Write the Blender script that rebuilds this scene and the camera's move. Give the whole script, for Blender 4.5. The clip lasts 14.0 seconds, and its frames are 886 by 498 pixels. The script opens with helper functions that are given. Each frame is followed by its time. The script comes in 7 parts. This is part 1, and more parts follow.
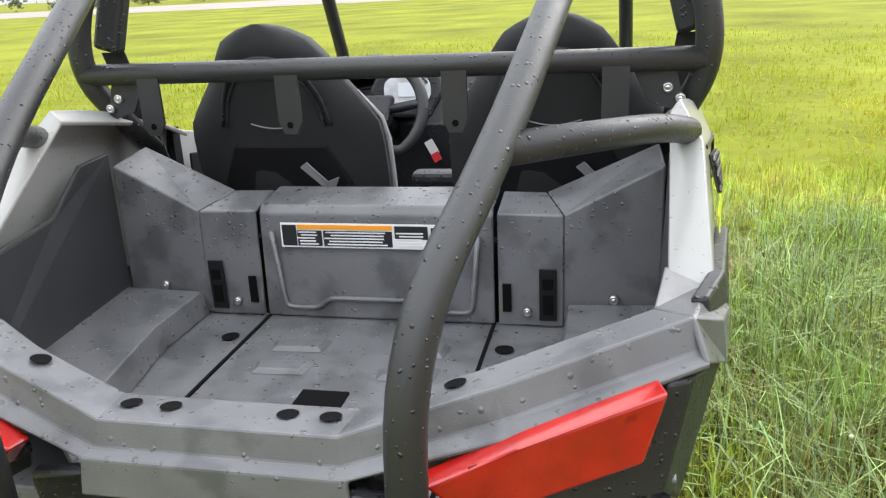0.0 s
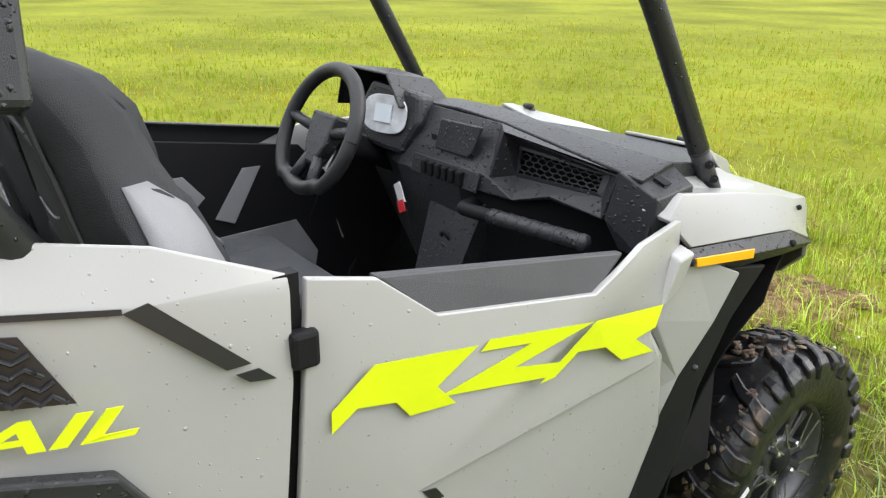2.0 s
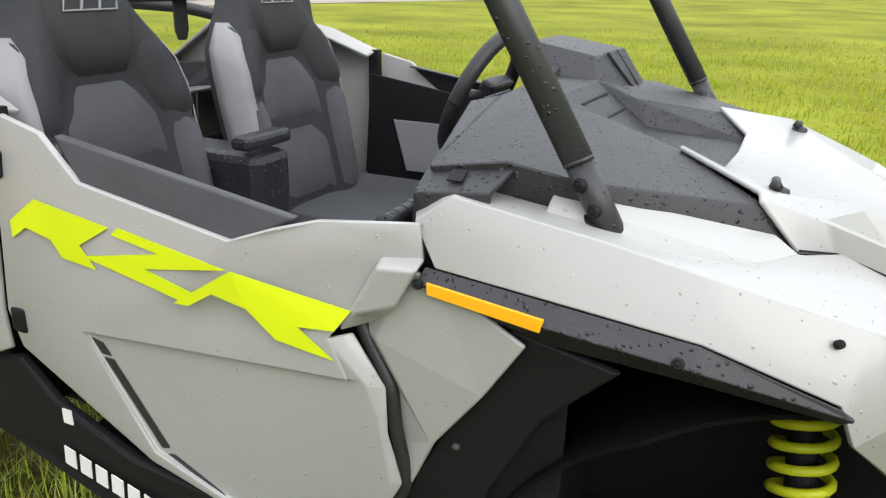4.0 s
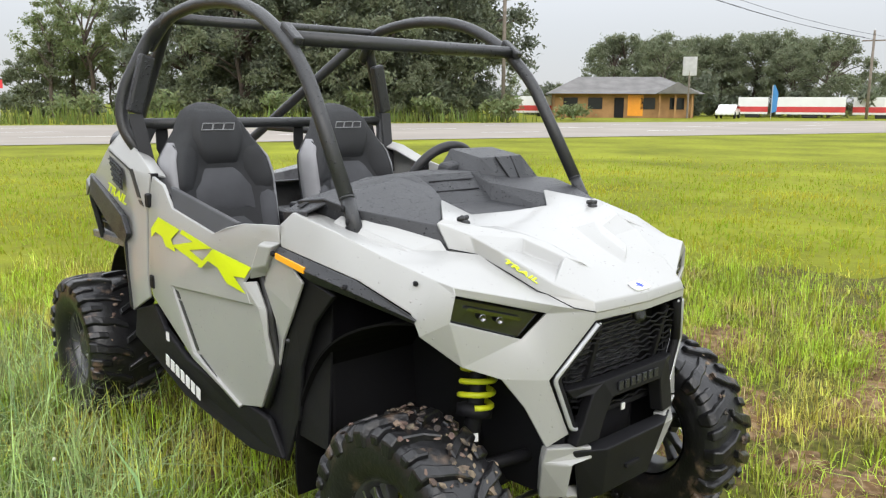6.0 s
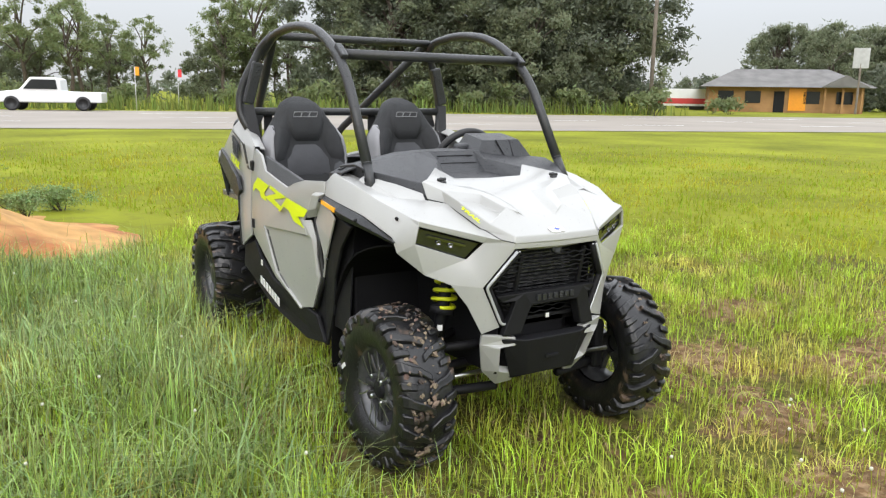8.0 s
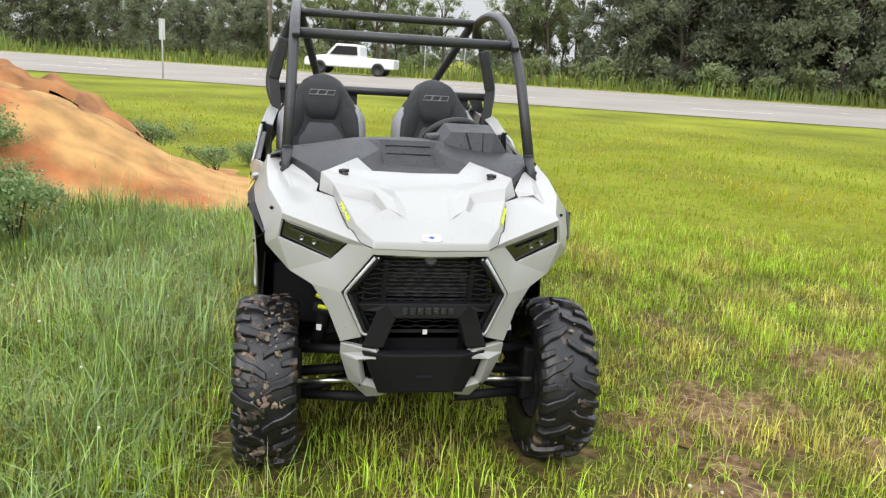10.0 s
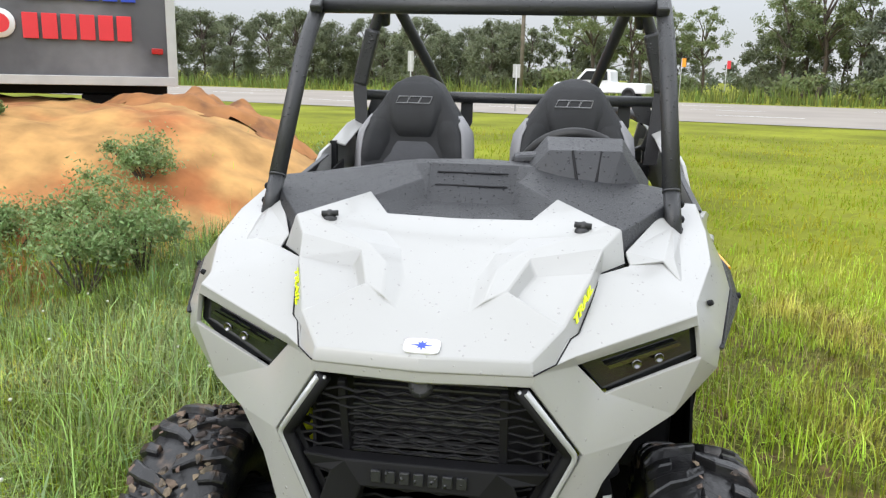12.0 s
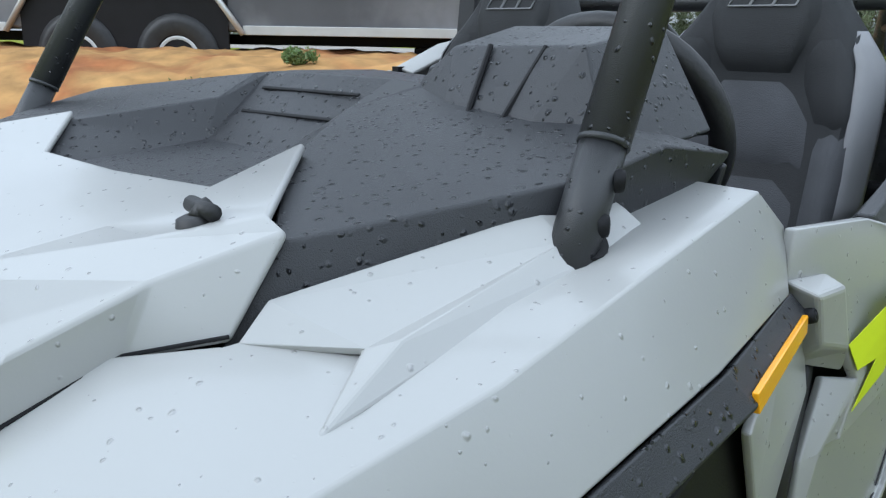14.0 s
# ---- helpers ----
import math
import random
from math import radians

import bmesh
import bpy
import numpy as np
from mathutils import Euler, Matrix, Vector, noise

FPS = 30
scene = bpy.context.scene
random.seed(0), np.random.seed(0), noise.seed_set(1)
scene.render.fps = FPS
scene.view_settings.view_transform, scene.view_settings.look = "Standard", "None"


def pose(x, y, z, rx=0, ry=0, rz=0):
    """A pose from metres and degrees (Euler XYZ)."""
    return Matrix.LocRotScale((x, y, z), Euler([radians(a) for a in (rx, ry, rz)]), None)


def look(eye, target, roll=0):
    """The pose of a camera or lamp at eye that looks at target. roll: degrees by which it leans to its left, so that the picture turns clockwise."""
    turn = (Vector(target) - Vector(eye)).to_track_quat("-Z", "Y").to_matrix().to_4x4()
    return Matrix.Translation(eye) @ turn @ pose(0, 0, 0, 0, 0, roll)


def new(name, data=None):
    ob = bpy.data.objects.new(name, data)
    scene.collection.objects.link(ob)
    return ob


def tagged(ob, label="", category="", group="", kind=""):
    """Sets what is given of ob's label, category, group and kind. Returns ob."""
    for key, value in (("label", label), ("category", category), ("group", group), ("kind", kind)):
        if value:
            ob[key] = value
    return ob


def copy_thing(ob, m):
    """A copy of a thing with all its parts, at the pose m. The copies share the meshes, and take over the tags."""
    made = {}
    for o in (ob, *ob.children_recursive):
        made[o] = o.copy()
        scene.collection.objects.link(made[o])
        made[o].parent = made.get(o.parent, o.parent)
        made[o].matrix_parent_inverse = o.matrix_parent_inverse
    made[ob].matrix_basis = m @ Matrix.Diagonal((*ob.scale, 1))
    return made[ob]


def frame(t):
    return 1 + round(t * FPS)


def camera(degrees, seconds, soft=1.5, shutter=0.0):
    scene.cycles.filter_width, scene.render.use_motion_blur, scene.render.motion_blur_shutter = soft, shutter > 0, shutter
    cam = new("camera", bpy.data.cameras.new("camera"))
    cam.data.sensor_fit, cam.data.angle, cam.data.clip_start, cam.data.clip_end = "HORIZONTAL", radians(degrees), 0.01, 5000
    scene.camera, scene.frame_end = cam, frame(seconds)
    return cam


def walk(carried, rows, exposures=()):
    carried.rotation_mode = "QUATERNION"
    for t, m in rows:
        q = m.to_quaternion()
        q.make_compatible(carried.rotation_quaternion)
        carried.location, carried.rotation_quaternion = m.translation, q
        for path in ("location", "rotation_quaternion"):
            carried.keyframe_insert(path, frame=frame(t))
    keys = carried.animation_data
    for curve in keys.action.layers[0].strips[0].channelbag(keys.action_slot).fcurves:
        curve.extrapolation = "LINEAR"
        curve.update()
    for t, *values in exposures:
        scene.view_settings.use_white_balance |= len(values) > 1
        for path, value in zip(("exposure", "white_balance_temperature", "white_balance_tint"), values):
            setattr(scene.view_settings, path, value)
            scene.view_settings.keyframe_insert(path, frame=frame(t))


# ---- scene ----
cam = camera(59.0, 14.0, soft=1.25)
# seconds, eye, point looked at, roll
PATH = [
    (0.0, (0.416, -1.811, 1.324), (-0.008, 0.035, 0.677), -3.0),
    (0.3, (0.551, -1.610, 1.333), (0.010, 0.218, 0.728), -2.5),
    (0.6, (0.697, -1.401, 1.342), (-0.002, 0.384, 0.771), -1.5),
    (1.0, (0.879, -1.178, 1.383), (-0.074, 0.472, 0.774), 0.0),
    (1.5, (1.156, -0.891, 1.410), (-0.112, 0.517, 0.771), 0.5),
    (2.0, (1.299, -0.533, 1.358), (-0.203, 0.589, 0.661), 0.7),
    (2.2, (1.382, -0.327, 1.366), (-0.216, 0.613, 0.616), 0.5),
    (3.25, (1.450, 0.500, 1.300), (-0.360, 0.365, 0.600), 0.8),
    (4.3, (1.337, 1.140, 1.236), (-0.267, 0.096, 0.655), 1.0),
    (4.5, (1.341, 1.269, 1.233), (-0.207, 0.103, 0.739), 1.2),
    (5.0, (1.426, 1.599, 1.233), (-0.010, 0.262, 0.845), 0.9),
    (5.5, (1.482, 1.948, 1.248), (0.121, 0.531, 0.878), 0.4),
    (6.0, (1.554, 2.291, 1.261), (0.244, 0.825, 0.899), 0.3),
    (6.5, (1.719, 2.538, 1.268), (0.457, 1.035, 0.888), 0.3),
    (7.0, (1.811, 2.826, 1.258), (0.610, 1.270, 0.884), 0.3),
    (7.2, (1.839, 2.911, 1.265), (0.662, 1.340, 0.883), 0.3),
    (8.25, (1.560, 3.430, 1.290), (0.580, 1.600, 0.880), 1.2),
    (9.3, (0.859, 3.642, 1.315), (0.313, 1.763, 0.880), 2.3),
    (9.5, (0.740, 3.613, 1.350), (0.244, 1.733, 0.880), 2.8),
    (10.0, (0.385, 3.529, 1.373), (0.032, 1.620, 0.901), 3.6),
    (10.5, (0.122, 3.288, 1.325), (-0.085, 1.347, 0.884), 3.4),
    (11.0, (-0.049, 3.019, 1.320), (-0.119, 1.066, 0.896), 2.9),
    (11.5, (-0.157, 2.752, 1.308), (-0.072, 0.799, 0.885), 2.1),
    (12.0, (-0.203, 2.425, 1.266), (0.081, 0.493, 0.834), 1.3),
    (12.5, (-0.331, 2.144, 1.204), (0.182, 0.264, 0.756), 0.9),
    (13.0, (-0.501, 1.862, 1.155), (0.256, 0.071, 0.685), 0.7),
    (13.5, (-0.596, 1.535, 1.113), (0.407, -0.123, 0.618), 0.6),
    (14.0, (-0.718, 1.217, 1.105), (0.494, -0.287, 0.587), 1.0),
]
walk(cam, [(t, look(eye, aim, roll)) for t, eye, aim, roll in PATH],
     exposures=[(0.0, 1.18, 6600, 13), (0.6, 1.24, 6600, 13), (2.2, 0.96, 6600, 13), (4.3, 0.78, 6600, 13), (5.5, 0.70, 6600, 13), (7.2, 0.78, 6600, 13), (9.3, 0.71, 6600, 13), (12.0, 0.70, 6500, 13), (13.0, 0.58, 6150, 12), (14.0, 0.36, 5700, 8)])

# ---------------------------------------------------------------- world and light: bright overcast
world = bpy.data.worlds.new("overcast_sky")
scene.world = world
world.use_nodes = True
wn, wl = world.node_tree.nodes, world.node_tree.links
sky = wn.new("ShaderNodeTexSky")
sky.sky_type, sky.sun_disc = "NISHITA", False
sky.sun_elevation, sky.sun_rotation = radians(34), radians(32)
# cloud cover: brighter overhead than at the horizon, with a little of the clear sky's colour
where = wn.new("ShaderNodeTexCoord")
split = wn.new("ShaderNodeSeparateXYZ")
wl.new(where.outputs["Generated"], split.inputs[0])
ramp = wn.new("ShaderNodeMapRange")
ramp.interpolation_type = "SMOOTHSTEP"
ramp.inputs[1].default_value, ramp.inputs[2].default_value = 0.02, 0.62
ramp.inputs[3].default_value, ramp.inputs[4].default_value = 4.3, 14.8
wl.new(split.outputs[2], ramp.inputs[0])
cloud = wn.new("ShaderNodeVectorMath")
cloud.operation = "SCALE"
cloud.inputs[0].default_value = (0.94, 1.0, 1.05)
wl.new(ramp.outputs[0], cloud.inputs["Scale"])
grey = wn.new("ShaderNodeMix")
grey.data_type = "RGBA"
grey.inputs[0].default_value = 0.92
wl.new(sky.outputs[0], grey.inputs[6])
wl.new(cloud.outputs[0], grey.inputs[7])
wl.new(grey.outputs[2], wn["Background"].inputs[0])
wn["Background"].inputs[1].default_value = 0.1
sun = new("sun", bpy.data.lights.new("sun", "SUN"))
sun.data.energy, sun.data.angle, sun.data.color = 0.80, radians(40), (1.0, 0.97, 0.92)
sun.matrix_world = pose(0, 0, 30, 56, 0, 148)

# ---------------------------------------------------------------- materials
def material(name, colour, rough=0.5, metal=0.0, grain=0.0, grain_scale=200.0, vary=0.0, vary_scale=6.0, drops=0.0,
             drop_scale=55.0, coat=0.0, second=None, second_scale=5.0, second_at=0.6, random_per="", spec=0.5, through_light=0.0, drop_size=0.40, drop_power=2.6, spread=0.25):
    """A surface with a base colour, fine relief, uneven tone, an optional second colour in patches and water drops as relief."""
    m = bpy.data.materials.new(name)
    m.use_nodes = True
    n, k = m.node_tree.nodes, m.node_tree.links
    b = n["Principled BSDF"]
    b.inputs["Roughness"].default_value, b.inputs["Metallic"].default_value = rough, metal
    b.inputs["Coat Weight"].default_value = coat
    b.inputs["Coat Roughness"].default_value = 0.08
    b.inputs["Specular IOR Level"].default_value = spec
    geo = n.new("ShaderNodeTexCoord").outputs["Object"]
    rgb = n.new("ShaderNodeRGB")
    rgb.outputs[0].default_value = (*colour, 1)
    out = rgb.outputs[0]
    if second:
        t = n.new("ShaderNodeTexNoise")
        t.inputs["Scale"].default_value, t.inputs["Detail"].default_value = second_scale, 6
        k.new(geo, t.inputs["Vector"])
        r = n.new("ShaderNodeMapRange")
        r.inputs[1].default_value, r.inputs[2].default_value = second_at - 0.06, second_at + 0.06
        k.new(t.outputs[0], r.inputs[0])
        x = n.new("ShaderNodeMix")
        x.data_type = "RGBA"
        k.new(r.outputs[0], x.inputs[0])
        k.new(out, x.inputs[6])
        x.inputs[7].default_value = (*second, 1)
        out = x.outputs[2]
    if vary or random_per:
        h = n.new("ShaderNodeHueSaturation")
        k.new(out, h.inputs["Color"])
        t = n.new("ShaderNodeTexNoise")
        t.inputs["Scale"].default_value, t.inputs["Detail"].default_value = vary_scale, 5
        k.new(geo, t.inputs["Vector"])
        r = n.new("ShaderNodeMapRange")
        r.inputs[1].default_value, r.inputs[2].default_value = 0.3, 0.7
        r.inputs[3].default_value, r.inputs[4].default_value = 1 - vary, 1 + vary
        k.new(t.outputs[0], r.inputs[0])
        value = r.outputs[0]
        if random_per:
            if random_per == "island":
                rnd = n.new("ShaderNodeNewGeometry").outputs["Random Per Island"]
            else:
                rnd = n.new("ShaderNodeObjectInfo").outputs["Random"]
            q = n.new("ShaderNodeMapRange")
            q.inputs[3].default_value, q.inputs[4].default_value = 1 - spread, 1 + spread
            k.new(rnd, q.inputs[0])
            mul = n.new("ShaderNodeMath")
            mul.operation = "MULTIPLY"
            k.new(value, mul.inputs[0])
            k.new(q.outputs[0], mul.inputs[1])
            value = mul.outputs[0]
            q2 = n.new("ShaderNodeMapRange")
            q2.inputs[3].default_value, q2.inputs[4].default_value = 0.47, 0.53
            k.new(rnd, q2.inputs[0])
            k.new(q2.outputs[0], h.inputs["Hue"])
        k.new(value, h.inputs["Value"])
        out = h.outputs[0]
    k.new(out, b.inputs["Base Color"])
    normal = None
    if grain:
        t = n.new("ShaderNodeTexNoise")
        t.inputs["Scale"].default_value, t.inputs["Detail"].default_value = grain_scale, 3
        k.new(geo, t.inputs["Vector"])
        bump = n.new("ShaderNodeBump")
        bump.inputs["Strength"].default_value, bump.inputs["Distance"].default_value = grain, 0.002
        k.new(t.outputs[0], bump.inputs["Height"])
        normal = bump.outputs[0]
    if drops:
        v = n.new("ShaderNodeTexVoronoi")
        v.inputs["Scale"].default_value = drop_scale
        wob = n.new("ShaderNodeTexNoise")
        wob.inputs["Scale"].default_value = 90.0
        k.new(geo, wob.inputs["Vector"])
        bend = n.new("ShaderNodeVectorMath")
        bend.operation = "MULTIPLY_ADD"
        bend.inputs[1].default_value = (0.006, 0.006, 0.006)
        k.new(wob.outputs["Color"], bend.inputs[0])
        k.new(geo, bend.inputs[2])
        k.new(bend.outputs[0], v.inputs["Vector"])
        size = n.new("ShaderNodeMath")
        size.operation = "MULTIPLY_ADD"
        size.inputs[1].default_value, size.inputs[2].default_value = drop_size, 0.022
        few = n.new("ShaderNodeMath")
        few.operation = "POWER"
        few.inputs[1].default_value = drop_power
        k.new(v.outputs["Color"], few.inputs[0])
        k.new(few.outputs[0], size.inputs[0])
        r = n.new("ShaderNodeMapRange")
        r.interpolation_type = "SMOOTHSTEP"
        k.new(v.outputs["Distance"], r.inputs[0])
        r.inputs[1].default_value = 0.015
        k.new(size.outputs[0], r.inputs[2])
        r.inputs[3].default_value, r.inputs[4].default_value = 1.0, 0.0
        bump = n.new("ShaderNodeBump")
        bump.inputs["Strength"].default_value, bump.inputs["Distance"].default_value = drops, 0.0022
        k.new(r.outputs[0], bump.inputs["Height"])
        if normal:
            k.new(normal, bump.inputs["Normal"])
        normal = bump.outputs[0]
        rr = n.new("ShaderNodeMapRange")
        k.new(r.outputs[0], rr.inputs[0])
        rr.inputs[3].default_value, rr.inputs[4].default_value = rough, 0.06
        k.new(rr.outputs[0], b.inputs["Roughness"])
    if normal:
        k.new(normal, b.inputs["Normal"])
    if through_light:
        # thin leaves let part of the light through
        lucent, both = n.new("ShaderNodeBsdfTranslucent"), n.new("ShaderNodeMixShader")
        k.new(out, lucent.inputs[0])
        both.inputs[0].default_value = through_light
        k.new(b.outputs[0], both.inputs[1])
        k.new(lucent.outputs[0], both.inputs[2])
        k.new(both.outputs[0], n["Material Output"].inputs[0])
    return m


# near-black that puts the shade inside holes and recesses into the colour
SHADEBLACK = material("recess_shade_black", (0.004, 0.004, 0.004), 0.9, spec=0.1)
PAINT = material("pale_grey_paint", (0.352, 0.352, 0.340), 0.33, coat=0.3, vary=0.03, vary_scale=3, drops=0.6, drop_scale=95, drop_size=0.36, drop_power=2.6, grain=0.03, grain_scale=300)
PLASTIC = material("black_grained_plastic", (0.019, 0.020, 0.023), 0.42, grain=0.35, grain_scale=900, vary=0.2, vary_scale=9, drops=1.0, drop_scale=115, drop_size=0.58, drop_power=1.2)
BEDSIDE = material("black_bed_wall_plastic", (0.035, 0.036, 0.039), 0.45, grain=0.3, grain_scale=700, vary=0.15, vary_scale=9)
BEDPLASTIC = material("wet_grey_bed_plastic", (0.132, 0.134, 0.140), 0.28, grain=0.25, grain_scale=700, vary=0.13, vary_scale=11, drops=0.8, drop_scale=85, drop_size=0.55, second=(0.085, 0.087, 0.092), second_scale=14, second_at=0.56)
DARK = material("matt_black_plastic", (0.008, 0.008, 0.0095), 0.62, grain=0.2, grain_scale=500, vary=0.2, spec=0.25)
TUBE = material("powder_coated_black_steel", (0.026, 0.027, 0.029), 0.37, grain=0.25, grain_scale=1200, drops=1.0, drop_scale=120, vary=0.15, drop_size=0.48, drop_power=1.8)
STEEL = material("zinc_steel", (0.55, 0.55, 0.54), 0.3, 1.0, vary=0.15, vary_scale=60)
RUBBER = material("wet_black_rubber", (0.016, 0.016, 0.017), 0.5, grain=0.4, grain_scale=150, vary=0.3, vary_scale=20, drops=0.0)
TREAD = material("muddy_black_rubber", (0.010, 0.010, 0.011), 0.33, grain=0.8, grain_scale=90, vary=0.35, vary_scale=25, second=(0.11, 0.075, 0.052), second_scale=17, second_at=0.655)
FIN = material("grey_radiator_fin", (0.10, 0.10, 0.105), 0.5, 0.3, vary=0.15)
RIM = material("dark_cast_alloy", (0.085, 0.086, 0.09), 0.36, 0.6, grain=0.1, grain_scale=300, vary=0.15, vary_scale=30)
LIME = material("lime_yellow_decal", (0.66, 0.78, 0.01), 0.35, vary=0.04, grain=0.03)
LIMESPRING = material("lime_coil_paint", (0.60, 0.66, 0.02), 0.35, vary=0.08, vary_scale=30, grain=0.05)
BLACKDECAL = material("black_decal", (0.02, 0.02, 0.022), 0.3, vary=0.1, grain=0.02)
WHITEDECAL = material("white_decal", (0.75, 0.75, 0.75), 0.4, vary=0.05, grain=0.02)
ORANGE = material("orange_decal", (0.85, 0.33, 0.02), 0.4, vary=0.05, grain=0.02)
REDINK = material("red_decal", (0.7, 0.04, 0.05), 0.4, vary=0.05, grain=0.02)
BLUEINK = material("blue_decal", (0.03, 0.07, 0.5), 0.4, vary=0.05, grain=0.02)
AMBER = material("amber_reflector", (0.95, 0.42, 0.01), 0.25, vary=0.05, grain=0.1, grain_scale=400, coat=0.4)
REDLENS = material("red_lamp_lens", (0.40, 0.011, 0.008), 0.12, vary=0.2, vary_scale=25, grain=0.15, grain_scale=220, coat=0.6)
SMOKED = material("smoked_lamp_lens", (0.012, 0.013, 0.014), 0.06, coat=1.0, vary=0.3, vary_scale=25)
LAMPCHROME = material("lamp_reflector", (0.20, 0.20, 0.21), 0.2, 1.0, vary=0.1)
DRL = material("clear_light_guide", (0.42, 0.43, 0.44), 0.12, 0.2, coat=0.6, vary=0.1)
FABRIC = material("black_seat_fabric", (0.016, 0.017, 0.019), 0.7, grain=0.6, grain_scale=700, vary=0.2, vary_scale=12)
FABRICGREY = material("charcoal_seat_fabric", (0.060, 0.062, 0.068), 0.85, grain=0.7, grain_scale=500, vary=0.15, vary_scale=12)
FABRICEDGE = material("grey_vinyl_bolster", (0.24, 0.24, 0.25), 0.6, grain=0.3, grain_scale=500, vary=0.1, vary_scale=10)
SCREEN = material("instrument_face", (0.62, 0.64, 0.66), 0.2, vary=0.25, vary_scale=30, coat=0.5)
BELT = material("black_belt_webbing", (0.02, 0.02, 0.022), 0.7, grain=0.6, grain_scale=900, vary=0.15)
MUD = material("drying_mud", (0.17, 0.122, 0.090), 0.9, grain=0.9, grain_scale=120, vary=0.4, vary_scale=14, random_per="island", second=(0.035, 0.028, 0.024), second_scale=16, second_at=0.5)
SOIL = material("brown_soil", (0.125, 0.075, 0.036), 0.95, grain=1.0, grain_scale=40, vary=0.5, vary_scale=18, second=(0.20, 0.135, 0.075), second_scale=26, second_at=0.53, spec=0.1)
CLAY = material("orange_clay", (0.44, 0.245, 0.085), 0.95, grain=1.0, grain_scale=25, vary=0.3, vary_scale=4.5, second=(0.33, 0.12, 0.038), second_scale=0.9, second_at=0.57)
THATCH = material("dead_grass_thatch", (0.085, 0.085, 0.020), 0.95, grain=1.0, grain_scale=60, vary=0.6, vary_scale=30, second=(0.12, 0.075, 0.04), second_scale=6, second_at=0.58, spec=0.1)
TURF = material("grass_ground", (0.185, 0.205, 0.018), 0.95, grain=1.0, grain_scale=30, vary=0.35, vary_scale=0.35, second=(0.160, 0.170, 0.020), second_scale=5, second_at=0.56, spec=0.1)
FIELDBLADE = material("field_grass_blade", (0.30, 0.36, 0.030), 0.6, vary=0.25, vary_scale=0.5, random_per="island", spread=0.14, second=(0.36, 0.34, 0.035), second_scale=0.5, second_at=0.55, through_light=0.45, spec=0.12)
VERGE = material("rough_verge_grass", (0.15, 0.19, 0.05), 0.7, vary=0.35, vary_scale=0.3, random_per="island", through_light=0.3, spec=0.12)
BLADE = material("grass_blade", (0.33, 0.42, 0.035), 0.5, vary=0.45, vary_scale=4.5, random_per="island", second=(0.46, 0.41, 0.085), second_scale=1.6, second_at=0.56, through_light=0.14, spec=0.3, spread=0.6)
TALLBLADE = material("tall_grass_blade", (0.215, 0.295, 0.060), 0.42, vary=0.45, vary_scale=6.0, random_per="island", second=(0.30, 0.39, 0.13), second_scale=1.8, second_at=0.54, through_light=0.12, spec=0.4, spread=0.6)
STRAW = material("dry_grass_blade", (0.46, 0.36, 0.18), 0.7, vary=0.2, vary_scale=1, random_per="island", through_light=0.25)
WEED = material("broad_weed_leaf", (0.22, 0.31, 0.115), 0.5, vary=0.25, vary_scale=2, random_per="island", through_light=0.3)
CLOVER = material("white_clover_head", (0.6, 0.6, 0.5), 0.8, vary=0.15, vary_scale=9)
ASPHALT = material("pale_worn_concrete_road", (0.275, 0.245, 0.212), 0.9, grain=0.5, grain_scale=6, vary=0.12, vary_scale=0.25)
BARK = material("brown_bark", (0.09, 0.07, 0.055), 0.9, grain=0.9, grain_scale=14, vary=0.3, vary_scale=2)
LEAF = material("dark_green_foliage", (0.150, 0.172, 0.118), 0.7, vary=0.3, vary_scale=0.35, random_per="island", spread=0.1, through_light=0.45)
LEAFMID = material("olive_green_foliage", (0.190, 0.215, 0.128), 0.7, vary=0.3, vary_scale=0.35, random_per="island", spread=0.1, through_light=0.45)
REDCLAY = material("red_brown_soil", (0.33, 0.145, 0.05), 0.95, grain=0.9, grain_scale=25, vary=0.3, vary_scale=4, second=(0.20, 0.09, 0.04), second_scale=3, second_at=0.6)
LEAFLIGHT = material("mid_green_foliage", (0.205, 0.245, 0.110), 0.7, vary=0.3, vary_scale=0.35, random_per="island", spread=0.1, through_light=0.45)
BRICKTAN = material("tan_house_wall", (0.34, 0.19, 0.08), 0.85, grain=0.4, grain_scale=12, vary=0.25, vary_scale=0.8)
ROOF = material("grey_shingles", (0.16, 0.155, 0.15), 0.9, grain=0.6, grain_scale=8, vary=0.2, vary_scale=1)
GLASSDARK = material("dark_window_glass", (0.02, 0.022, 0.025), 0.08, vary=0.1)
WHITEPAINT = material("white_vehicle_paint", (0.75, 0.76, 0.76), 0.3, coat=0.4, vary=0.04, vary_scale=1)
TRAILERSKIN = material("grey_trailer_graphic", (0.10, 0.10, 0.11), 0.4, vary=0.25, vary_scale=1.2, second=(0.2, 0.2, 0.21), second_scale=0.9, second_at=0.55, grain=0.05)
TRAILERTRIM = material("pale_aluminium_trim", (0.55, 0.55, 0.54), 0.45, 0.5, vary=0.1, vary_scale=4)
WOODPOLE = material("weathered_pole_wood", (0.2, 0.17, 0.14), 0.9, grain=0.6, grain_scale=20, vary=0.25, vary_scale=2)
SIGNGREY = material("sign_back_aluminium", (0.5, 0.5, 0.5), 0.5, 0.4, vary=0.1, vary_scale=3)
REDWHITE = material("red_trailer_stripe", (0.55, 0.05, 0.05), 0.5, vary=0.1, vary_scale=2)


